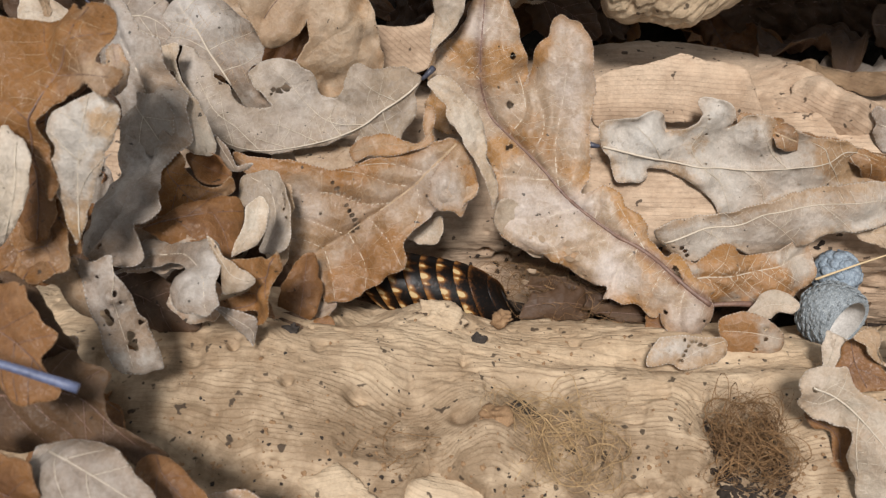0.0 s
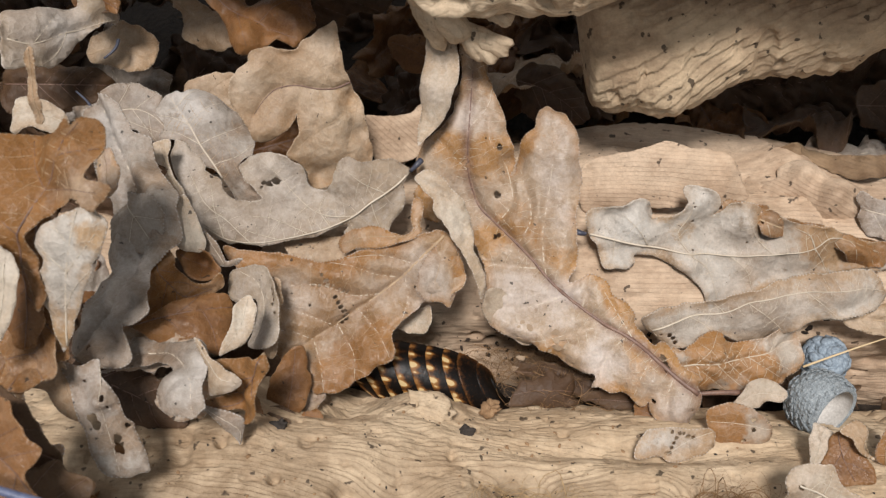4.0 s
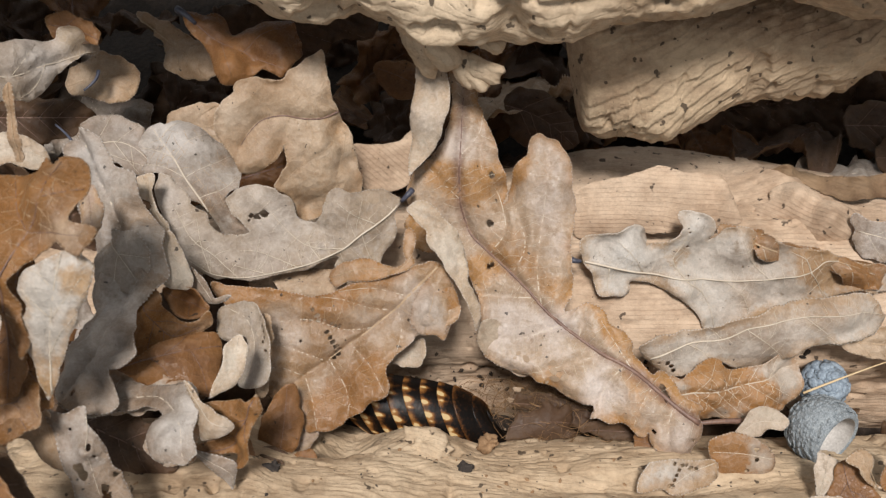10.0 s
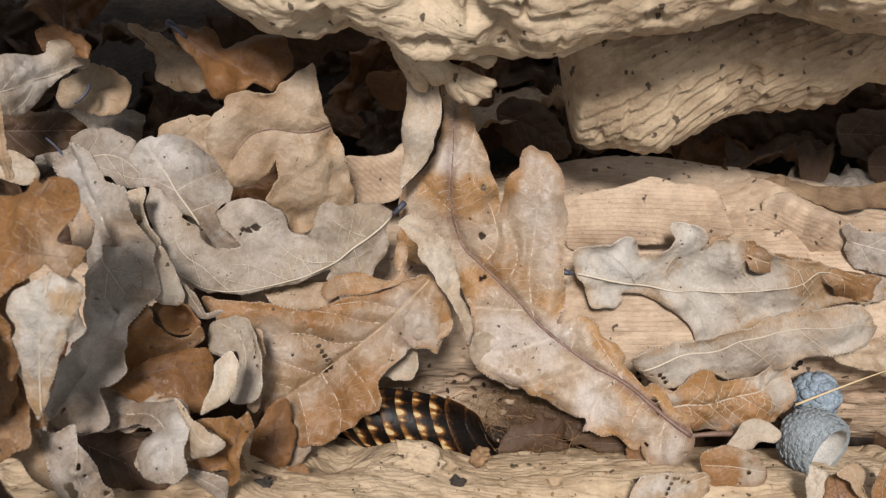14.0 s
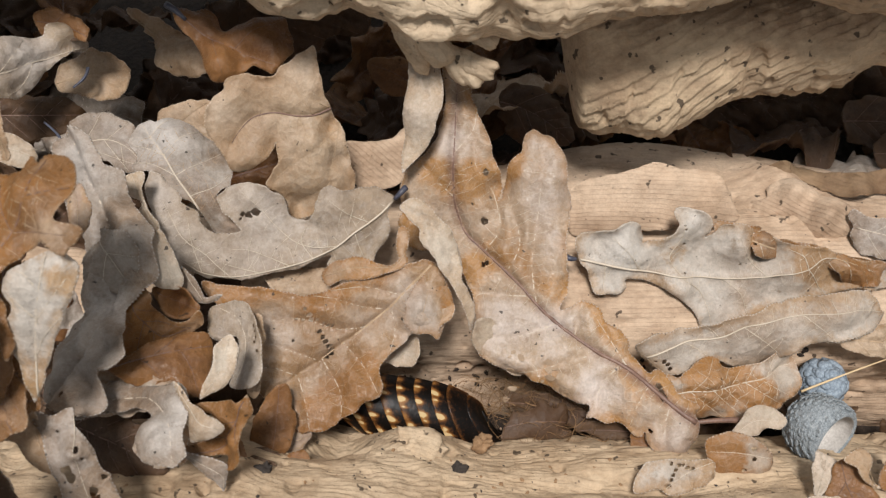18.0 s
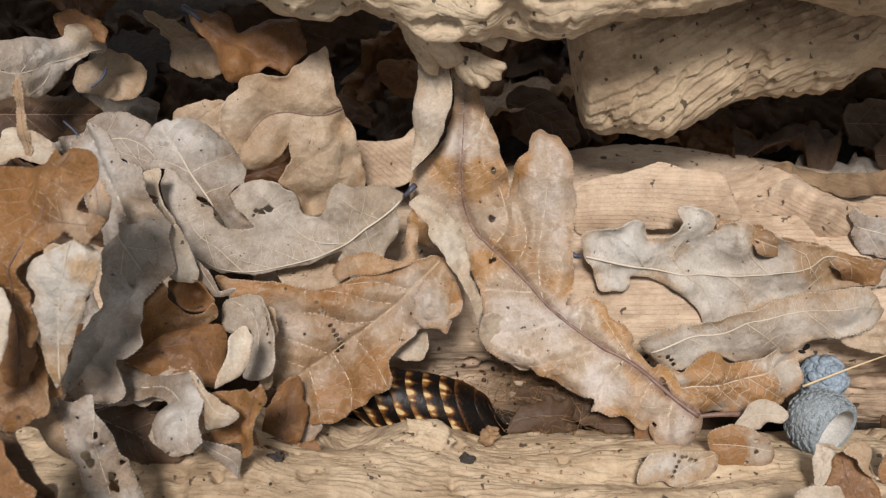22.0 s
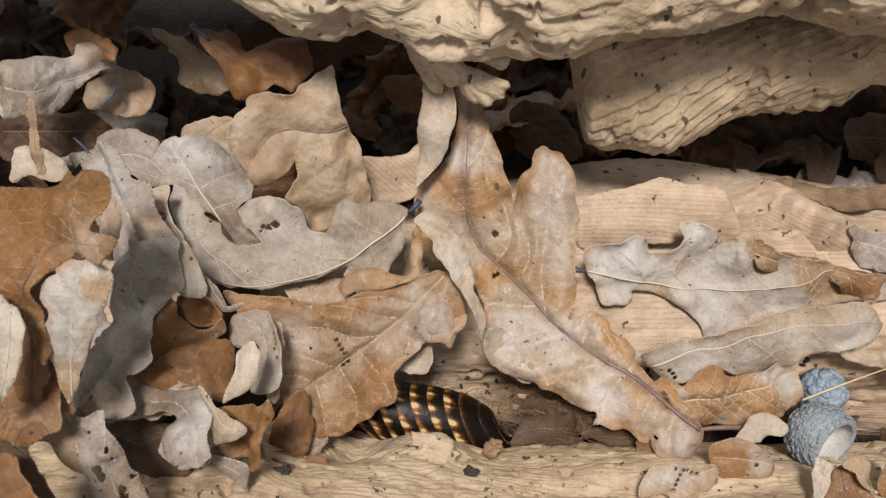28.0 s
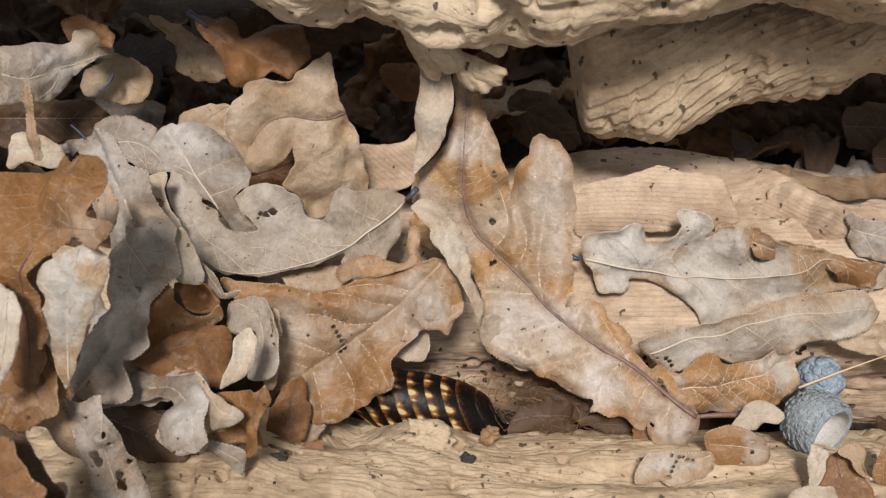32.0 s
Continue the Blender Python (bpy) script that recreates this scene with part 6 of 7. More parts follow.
leaf("oak_leaf", "lilac-brown curled leaf lobe", "ochre", (-0.002, -0.0225, 0.0609), (-0.0027, -0.0357, 0.0526), [(10.9, -7.4), (6.0, -7.0), (2.2, -4.9), (-1.1, -1.5), (-2.0, 0.8), (1.6, 3.0), (6.8, 4.8), (8.9, 4.9), (11.5, 2.8), (15.8, 1.6), (14.7, -0.8), (14.4, -4.3), (13.0, -6.4)], roll=-10, sag=1.0, curl=(-25, -25), vein="none", wave=0.5, rib=[(-1.6, -1.3), (4.1, -2.0), (9.2, -3.2), (14.2, -3.7)], veins=[[(3.4, -1.8), (4.7, 1.7), (7.5, 4.4)], [(7.0, -2.6), (7.1, -5.5), (8.6, -7.2)], [(3.4, -1.8), (4.2, -4.5), (5.7, -6.4)]], warm=[(6.8, 3.2, 3.0, 1.0), (2.6, 0.8, 2.2, 0.6), (8.5, -4.0, 4.5, -1.0)], bumps=[(7.1, -3.3, 3.7, 2.5)])
leaf("oak_leaf", "rolled orange edge of a dead leaf", "ochre", (-0.0302, -0.022, 0.0612), (-0.0095, -0.0192, 0.0629), [(-0.2, -0.6), (1.7, 1.9), (5.6, 2.5), (10.0, 2.6), (13.4, 0.9), (16.8, -0.4), (19.3, 0.7), (19.4, 3.9), (20.3, 7.5), (22.0, 8.7), (23.0, 5.6), (21.9, 2.1), (22.0, -0.6), (18.8, -2.2), (12.3, -3.3), (5.2, -2.6), (1.3, -3.2)], roll=-10, sag=1.0, curl=(-45, -45), vein="none", wave=0.6, rib=[(0.5, -0.4), (9.6, -0.1), (18.2, -1.0), (21.6, 2.1)], warm=[(10.8, -2.1, 9.0, 0.6), (2.2, -0.7, 3.0, -0.4)], bumps=[(6.7, 0.1, 3.0, 2.0)])
leaf("wood_flake", "raised flake of grained wood on the far log", "flake", (0.0369, 0.0112, 0.0405), (0.0838, 0.0083, 0.0387), [(-1.4, 3.9), (1.6, 7.9), (6.5, 9.5), (14.6, 11.7), (21.1, 14.5), (27.8, 13.2), (37.8, 13.4), (41.6, 10.4), (44.1, 6.4), (47.0, 0.8), (42.5, -1.7), (32.4, -3.6), (15.9, -5.3), (0.2, -7.1)], sag=5.4, curl=(0, 0), wave=0.6, category="dead wood", group="flakes of wood", rib=[(-0.7, -1.9), (15.3, 2.6), (31.7, 5.5), (46.1, 1.5)], bumps=[(21.5, 8.1, 9.0, 3.0), (39.8, 7.7, 6.0, 2.0), (5.5, 0.3, 6.0, 1.0)])
leaf("wood_flake", "lumpy cream flake of wood on the far log", "flake", (0.0946, 0.0182, 0.0365), (0.1216, 0.0027, 0.0319), [(0.8, 0.2), (-0.1, 3.6), (3.1, 7.9), (8.0, 9.1), (14.3, 7.8), (21.2, 8.7), (24.7, 9.6), (25.5, 4.4), (28.6, 0.3), (29.1, -2.5), (26.3, -4.1), (22.3, -3.5), (14.9, -6.7), (6.1, -7.8), (-1.8, -10.4), (-6.2, -12.8), (-4.2, -9.5), (-3.1, -4.0)], sag=2.7, curl=(-10, -10), wave=1.2, category="dead wood", group="flakes of wood", fine=1, rib=[(-2.8, -8.7), (8.9, 0.8), (27.0, 1.3)], bumps=[(6.4, 5.3, 4.2, 5.0), (16.8, 3.3, 5.2, 5.0), (2.6, -4.7, 4.5, 3.0), (24.1, 1.6, 3.0, 3.0), (11.3, 3.1, 3.0, -2.0)])
leaf("wood_flake", "orange-brown bark ridge on the far log", "bark", (0.0946, 0.0229, 0.0289), (0.1216, 0.0074, 0.0243), [(-2.2, 8.3), (1.6, 13.8), (8.1, 16.0), (15.2, 16.9), (22.6, 20.7), (31.3, 28.3), (38.9, 32.2), (43.2, 24.2), (31.2, 18.7), (23.5, 12.2), (16.4, 11.2), (8.9, 11.0), (1.2, 7.5)], sag=2.7, curl=(-10, -10), wave=1.2, category="dead wood", group="flakes of wood", rib=[(-1.2, 8.2), (16.5, 14.6), (38.5, 26.0)], bumps=[(4.1, 12.8, 3.7, 3.0), (24.6, 17.2, 5.2, 3.0)])
leaf("oak_leaf", "torn tawny leaf lying on a pale one", "ochre", (0.0723, -0.0025, 0.0506), (0.1225, -0.0114, 0.0412), [(1.1, 0.2), (2.4, 3.3), (7.7, 3.2), (11.6, 4.0), (15.0, 2.6), (21.2, 2.2), (29.2, 3.2), (33.1, 2.4), (39.5, 2.2), (49.7, 3.1), (51.2, 0.3), (50.1, -2.9), (45.0, -5.0), (39.7, -5.0), (36.1, -2.8), (30.2, -0.6), (25.3, -1.0), (17.7, -3.7), (12.9, -4.4), (10.9, -1.6), (7.3, -1.4)], sag=1.4, curl=(14, -10), wave=1.2, rib=[(3.2, 1.6), (15.4, -1.0), (28.2, 0.6), (48.5, -0.1)], holes=[(11.8, -1.1, 0.4), (13.5, 3.3, 0.4)], warm=[(42.2, -1.6, 6.0, 1.0), (24.9, 0.6, 6.0, 0.8), (8.2, 1.2, 4.5, 0.6)], bumps=[(13.5, 0.1, 3.0, 3.0), (38.8, -1.7, 4.5, 2.0)])
leaf("oak_leaf", "tan leaf scrap beside the acorn cup", "pale", (0.0877, -0.0662, 0.0526), (0.089, -0.078, 0.0528), [(-1.3, -1.7), (-0.6, 0.3), (1.9, 2.5), (5.5, -0.2), (8.3, -3.0), (8.8, -5.0), (4.3, -4.2)], sag=-0.9, curl=(12, 12), vein="none", wave=0.6, rib=[(-0.3, 0.8), (4.6, -1.8), (8.4, -4.3)])
leaf("oak_leaf", "upright tan leaf scrap", "tan", (0.1037, -0.0677, 0.0567), (0.1007, -0.0783, 0.0526), [(4.3, -13.7), (0.9, -10.0), (2.5, -6.9), (6.5, -7.4), (8.4, -4.4), (7.6, -8.5), (5.4, -10.6)], sag=1.1, curl=(-20, 20), vein="none", rib=[(4.0, -12.8), (4.3, -8.7), (8.4, -5.3)])
leaf("oak_leaf", "dark brown leaf scrap", "ochre", (0.0975, -0.066, 0.0451), (0.1119, -0.0639, 0.0489), [(4.1, -4.3), (7.2, 0.1), (10.8, 3.2), (11.6, -0.9), (9.0, -8.8), (4.7, -7.3)], sag=1.2, curl=(10, 10), vein="none", rib=[(10.4, 2.2), (7.2, -2.8), (6.0, -7.5)], warm=[(6.8, -4.1, 4.5, 1.0)])
leaf("oak_leaf", "tan underside of a rolled leaf", "tan", (-0.0449, -0.0366, 0.0660), (-0.0453, -0.0524, 0.0562), [(1.1, -1.3), (-1.0, 1.5), (5.1, 2.7), (13.3, 2.3), (18.8, 0.6), (14.8, -0.9), (7.9, -0.5)], bow=1.7, sag=0.0, curl=(-30, -30))
leaf("oak_leaf", "rust-brown leaf rolled into a tube", "brown", (-0.0657, -0.0344, 0.075), (-0.0555, -0.0389, 0.0722), [(-0.9, 0.6), (5.1, 3.8), (8.1, 2.7), (10.7, 1.8), (10.9, -0.3), (9.0, -2.3), (5.4, -3.5), (2.1, -2.3)], sag=1.1, curl=(60, 60), wave=0.5, rib=[(0.3, 0.1), (5.0, -0.4), (10.3, 0.9)], bumps=[(5.4, 0.3, 2.7, -7.0)])
leaf("oak_leaf", "brown dead leaf end in the heap", "brown", (-0.0818, -0.0589, 0.1104), (-0.0828, -0.0714, 0.1000), [(2.2, -1.1), (-2.3, 1.6), (1.9, 3.4), (7.3, 4.0), (10.5, 5.3), (15.1, 2.1), (16.4, -1.1), (11.1, -3.2)], bow=1.1, sag=1.0, curl=(20, -20))
leaf("oak_leaf", "pale leaf lobe curled over", "pale", (-0.1054, -0.0077, 0.0942), (-0.0935, -0.0072, 0.0894), [(-0.5, 3.2), (4.0, 4.9), (10.4, 3.6), (12.8, 0.0), (10.2, -2.6), (5.2, -2.3), (0.7, -4.5)], bow=1.2, sag=-0.2, curl=(-25, -20), vein="none")
leaf("oak_leaf", "tan strip of leaf hanging down", "tan", (-0.0879, -0.0129, 0.1214), (-0.0873, -0.0244, 0.1117), [(0.9, -1.0), (-0.2, 0.6), (4.4, 0.9), (8.9, 0.2), (14.7, 0.5), (15.2, -0.7), (10.0, -1.3), (5.4, -1.2)], bow=-0.5, sag=1.0, curl=(40, 40), vein="none")
leaf("oak_leaf", "broken reddish-brown leaf tip", "brown", (-0.1019, 0.0338, 0.0922), (-0.0884, 0.0291, 0.0919), [(-0.5, 1.4), (2.9, 3.8), (9.3, 4.3), (13.6, 2.1), (14.4, -1.5), (9.3, -0.9), (5.5, -3.1), (2.2, -1.7)], bow=0.9, sag=1.1, curl=(40, -30), wave=2)
# leaves of the hollow: its dimness is put into their colour
leaf("oak_leaf", "grey dead leaf coloured dark for the hollow's shade", "dark", (0.1307, 0.0574, 0.0233), (0.1588, 0.0558, 0.0223), [(-0.6, 3.8), (4.8, 7.9), (17.6, 9.8), (27.7, 7.6), (28.6, -5.7), (17.4, -9.3), (5.9, -8.2), (0.8, -3.8)], bow=0.9, sag=-0.0)
leaf("oak_leaf", "grey dead leaf coloured dark for the hollow's shade", "dark", (0.1381, 0.0432, 0.0246), (0.1543, 0.0432, 0.0246), [(-0.4, 2.8), (5.2, 6.5), (16.2, 6.5), (16.2, -4.6), (5.2, -6.5), (0.6, -2.8)], bow=0.0, sag=0.0)
leaf("oak_leaf", "brown dead leaf coloured dark for the hollow's shade", "dark", (0.0184, 0.0552, 0.0372), (0.0399, 0.0423, 0.0317), [(-1.8, 1.1), (3.9, 9.0), (17.1, 8.5), (26.0, 1.2), (19.9, -5.8), (8.2, -7.8)], bow=1.9, sag=1.2)
leaf("oak_leaf", "tan leaf lobe coloured brown for the hollow's shade", "brown", (-0.0221, 0.0607, 0.0482), (-0.0089, 0.0554, 0.0449), [(-1.2, 0.4), (3.7, 4.7), (11.7, 6.5), (15.5, -1.5), (10.6, -5.8), (4.3, -4.9)], bow=0.6, sag=-0.0, vein="none")
leaf("wood_flake", "pale speckled flake of wood behind the leaves", "flake", (-0.0263, 0.0241, 0.0583), (-0.0101, 0.0106, 0.055), [(0.5, -2.7), (4.5, 2.4), (9.1, 7.0), (9.5, 10.3), (11.1, 12.7), (16.1, 8.2), (19.0, 2.3), (19.9, -1.5), (16.0, -6.2), (12.7, -9.8), (9.8, -9.0)], sag=-2.1, curl=(-8, -8), category="dead wood", group="flakes of wood", wave=0.8, rib=[(4.7, -6.8), (11.3, -0.6), (16.4, 6.4)], bumps=[(12.3, 3.2, 4.5, 2.0)])
leaf("oak_leaf", "dark leaf scrap in the groove", "dark", (0.0163, -0.0411, 0.0252), (0.0394, -0.0477, 0.0261), [(-0.6, 0.6), (7.3, 4.7), (16.9, 3.9), (23.8, 2.5), (22.9, -1.9), (15.1, -1.8), (5.5, -1.5)], bow=0.9, sag=-1.0, curl=(20, 20), vein="none")
leaf("oak_leaf", "dark leaf scrap in the groove", "dark", (0.0345, -0.0511, 0.0291), (0.0518, -0.0527, 0.0306), [(-0.3, 0.6), (7.1, 2.9), (16.0, 2.3), (17.5, -0.6), (8.7, -2.0)], bow=0.4, sag=-1.1, curl=(20, 20), vein="none")
leaf("oak_leaf", "dark brown leaf scrap under the large leaf", "brown", (0.0468, -0.0551, 0.0342), (0.0560, -0.0597, 0.0338), [(-0.5, 0.5), (4.2, 4.1), (10.2, 0.9), (9.5, -1.0), (3.8, -2.2)], bow=0.7, sag=-1.1, vein="none")
leaf("oak_leaf", "purplish grey torn leaf patch", "ash", (-0.0772, -0.0278, 0.0880), (-0.0692, -0.0365, 0.0813), [(1.3, -2.6), (-0.0, 3.2), (3.4, 6.9), (8.1, 6.8), (12.7, 2.2), (13.1, -2.8), (9.6, -6.5), (5.0, -6.2)], bow=0.4, sag=0.5, wave=2)
leaf("oak_leaf", "brown leaf scrap with a ragged edge", "tawny", (-0.0769, -0.0253, 0.1035), (-0.0757, -0.0341, 0.0980), [(0.7, -1.9), (-0.3, 1.8), (5.0, 3.4), (9.1, 2.2), (10.6, -0.6), (5.6, -1.5)], bow=0.6, sag=-0.0, wave=2, vein="none")
leaf("oak_leaf", "large ochre-brown dead leaf standing in the heap", "rust", (-0.0836, -0.0426, 0.1091), (-0.0841, -0.0764, 0.0928), [(-0.5, -1.8), (3.4, 3.1), (11.5, 3.0), (20.5, 4.2), (30.6, 8.0), (35.6, 5.5), (38.0, 0.7), (37.0, -5.1), (29.9, -8.5), (23.0, -5.7), (16.2, -3.0), (8.1, -2.3)], bow=0.2, sag=0.0, curl=(14, -12), wave=1.6)
leaf("oak_leaf", "mottled tan-brown dead leaf at the heap's foot", "tawny", (-0.0882, -0.0790, 0.0976), (-0.0773, -0.0945, 0.0914), [(-1.2, -1.9), (-0.0, 1.3), (2.6, 4.1), (6.7, 4.1), (10.1, 4.6), (13.8, 4.7), (17.0, 6.9), (19.8, 4.3), (20.1, -0.7), (17.0, -6.7), (13.9, -10.8)], bow=0.5, sag=-0.5, curl=(20, -16), wave=1.8)
leaf("oak_leaf", "reddish-brown leaf scrap in shadow beside the insect", "dark", (-0.0483, -0.0662, 0.0490), (-0.0381, -0.0695, 0.0480), [(-0.9, 1.2), (1.8, 4.3), (7.3, 5.6), (10.7, 2.4), (10.9, -2.6), (6.5, -4.9), (2.3, -3.5)], bow=0.5, sag=-0.5, curl=(12, 12), vein="none")
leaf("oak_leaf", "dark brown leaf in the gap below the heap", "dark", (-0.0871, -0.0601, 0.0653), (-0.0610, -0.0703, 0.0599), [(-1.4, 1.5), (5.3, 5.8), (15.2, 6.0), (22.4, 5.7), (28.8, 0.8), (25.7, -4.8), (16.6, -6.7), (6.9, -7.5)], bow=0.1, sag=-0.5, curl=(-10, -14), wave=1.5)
leaf("oak_leaf", "dark brown torn leaf edge hanging over the log", "brown", (-0.0529, -0.0647, 0.0558), (-0.0454, -0.0692, 0.0541), [(-0.9, 0.2), (0.7, 4.0), (5.2, 4.9), (8.8, 1.8), (7.9, -2.2), (4.2, -3.5)], bow=1.1, sag=0.6, curl=(-20, -14))


# ---- the resting cockroach in the groove between the logs ----
def chitin_material():
    """Glossy back plates: black, with amber margins and cream spots where the tone attribute rises."""
    mat, nt, b = nodes_of("mottled_chitin")
    co = nt.nodes.new("ShaderNodeTexCoord").outputs["Object"]
    wear = noise_tex(nt, co, 1500, 5, 0.65)
    shade = plus(nt, wear, 0.5, attribute(nt, "tone"))
    col = ramp(nt, shade, [(0.30, (0.004, 0.0026, 0.0018)), (0.38, (0.030, 0.012, 0.0045)), (0.54, (0.13, 0.052, 0.013)), (0.78, (0.26, 0.12, 0.034)), (0.92, (0.50, 0.36, 0.18))])
    nt.links.new(col, b.inputs["Base Color"])
    b.inputs["Roughness"].default_value = 0.34
    b.inputs["Specular IOR Level"].default_value = 0.16
    bump = add(nt, "ShaderNodeBump", Strength=0.35, Distance=0.0003)
    nt.links.new(noise_tex(nt, co, 500, 5, 0.6), bump.inputs["Height"])
    nt.links.new(bump.outputs[0], b.inputs["Normal"])
    return mat


CHITIN = chitin_material()
AMBER = plain_material("amber_chitin", (0.012, 0.005, 0.002), (0.11, 0.042, 0.010), 420, 0.4, 0.25, 0.0003)


def toned(me, nx, na, tone):
    """Gives a shell its tone(s, q): s from its hind to its front edge, q round the body from -1 to 1."""
    one = [tone(i / (nx - 1), 2 * j / (na - 1) - 1) for i in range(nx) for j in range(na)]
    me.attributes.new("tone", "FLOAT", "POINT").data.foreach_set("value", one * 2)
    return me


def plate_tone(k):
    shifts = [4.5 * math.sin(k * 2.3 + r * 4.1) for r in range(10)]

    def tone(s, q):
        deg = q * 88
        value = 0.46 * math.exp(-(((s - 0.04) / 0.26) ** 2)) * (0.65 + 0.35 * math.sin(deg * 0.33 + k))
        for r, row in enumerate((-80, -65, -50, -35, -20, -5, 10, 25, 42, 60)):
            off = (deg - row - shifts[r]) / (2.9 + 1.0 * math.sin(r * 3.7 + k * 1.9))
            big = 0.55 + 0.45 * math.sin(r * 2.9 + k * 5.3)
            value += (0.35 + 0.5 * big) * math.exp(-(off**2) - ((s - 0.22) / (0.10 + 0.10 * big)) ** 2) + 0.20 * math.exp(-((off * 0.7) ** 2)) * (1 - s)
        return min(1.0, value)
    return tone


SLANT = 0.0074


def shell(x0, x1, half, high, lean, drop, r0=-88, r1=88, nx=9, na=29, thick=0.0004, grow=1.0):
    """A bowed back plate between x0 and x1; it bulges to the rear and its hind edge stands a little proud."""
    verts, faces = [], []
    for layer in (0, 1):
        for i in range(nx):
            s = i / (nx - 1)
            for j in range(na):
                q = radians(r0 + (r1 - r0) * j / (na - 1))
                k = 1 + (0.035 * (1 - s)) - layer * thick / high
                w = half(x0 + (x1 - x0) * s) * k * grow
                h = high * half(x0 + (x1 - x0) * s) / 0.008 * k * grow
                bow = lean * (math.cos(q) - 0.4) - SLANT * math.sin(q)
                verts.append((x0 + (x1 - x0) * s + bow, w * math.sin(q), h * math.cos(q) - drop))
    n = nx * na
    for i in range(nx - 1):
        for j in range(na - 1):
            a = i * na + j
            faces += [(a, a + 1, a + na + 1, a + na), (a + n, a + na + n, a + na + 1 + n, a + 1 + n)]
    for i in range(nx - 1):
        for j in (0, na - 1):
            a = i * na + j
            faces.append((a, a + na, a + na + n, a + n))
    for j in range(na - 1):
        for i in (0, nx - 1):
            a = i * na + j
            faces.append((a, a + n, a + 1 + n, a + 1))
    return verts, faces


def dome(rx, ry, rz, seed=0, rough=0.0, u=14, v=8, cut=0.0):
    verts, faces = [], []
    for i in range(v + 1):
        t = math.pi * i / v
        for j in range(u):
            a = 2 * math.pi * j / u
            verts.append((rx * math.sin(t) * math.cos(a), ry * math.sin(t) * math.sin(a), rz * math.cos(t)))
    for i in range(v):
        for j in range(u):
            a, b = i * u + j, i * u + (j + 1) % u
            faces.append((a, a + u, b + u, b))
    p = np.array(verts)
    if rough:
        p = p * (1 + rough * fbm(p / max(rx, ry, rz), 1.7, 3, seed))[:, None]
    return [tuple(q) for q in p], faces


def body_half(x):
    """Half the body's width along its length; head end at +x."""
    s = min(max((x + 0.031) / 0.049, 0.0), 1.0)
    return 0.0110 * (1 - abs(2 * s - 1.12) ** 3 * 0.62)


def cockroach():
    root = tagged(new("cockroach"), "dark brown cockroach with cream spots resting under a leaf", "insect")
    root.matrix_world = pose(-0.0012, -0.0476, 0.0266, 44, 0, 0) @ pose(0, 0, 0, 0, 0, -9)
    v, f = shell(-0.031, 0.0165, body_half, 0.0042, 0.0, 0.0012, -90, 90, 30, 25, 0.004, 0.94)
    child("belly", mesh_from("belly", v, f, CHITIN), root)
    for k in range(8):
        x1 = 0.0085 - k * 0.0046
        me = mesh_from("tergite", *shell(x1 - 0.0054, x1, body_half, 0.0058, -0.0030, 0.0010, -88, 88, 15, 97), CHITIN)
        child("tergite", toned(me, 15, 97, plate_tone(k)), root, "black plate with amber margin and cream spots")
    def shield_tone(s, q):
        return 0.02 + 0.16 * math.exp(-((s / 0.2) ** 2)) + 0.2 * abs(q) ** 8

    me = mesh_from("thorax", *shell(0.0072, 0.0128, body_half, 0.0060, -0.0030, 0.0010, -88, 88, 15, 97), CHITIN)
    child("thorax", toned(me, 15, 97, shield_tone), root, "blackish brown shield plate")
    me = mesh_from("pronotum", *shell(0.0118, 0.0188, lambda x: 0.0085 * math.sqrt(max(0.06, 1 - ((x - 0.0118) / 0.0078) ** 2)), 0.0058, -0.0030, 0.0010, -88, 88, 15, 97), CHITIN)
    child("pronotum", toned(me, 15, 97, shield_tone), root, "blackish brown rounded neck shield")
    for x, reach in ((0.012, 0.005), (0.004, 0.0035), (-0.004, 0.003)):
        pts = [(x, -0.0060, 0.0), (x - 0.002, -0.0092, 0.0010), (x - 0.006, -0.0100 - reach * 0.2, -0.0005), (x - 0.010, -0.0108 - reach * 0.25, -0.0014)]
        child("leg", mesh_from("leg", *tube_data(pts, [0.0010, 0.0009, 0.0006, 0.00035], 7), AMBER), root)
    feeler = [(0.013 - 0.0012 * k * k * 0.12 - 0.001 * k, -0.0075 + 0.0006 * k, 0.0030 + 0.0009 * math.sin(k * 0.6)) for k in range(9)]
    child("antenna", mesh_from("antenna", *tube_data(feeler, [0.00028 - 0.00002 * k for k in range(9)], 6), VEIN_TAN), root, "thin tan feeler")
    return root


insect = cockroach()

# ---- acorn cups ----
CUP_GREY = plain_material("lichen_grey_cup", (0.08, 0.10, 0.115), (0.44, 0.47, 0.48), 600, 0.85, 0.6, 0.0005)
CUP_BLUE = plain_material("blue_grey_scale", (0.12, 0.155, 0.195), (0.33, 0.385, 0.435), 420, 0.8, 0.5, 0.0004)
CUP_IN = plain_material("cup_lining", (0.36, 0.33, 0.30), (0.62, 0.59, 0.55), 300, 0.6, 0.4, 0.0004)


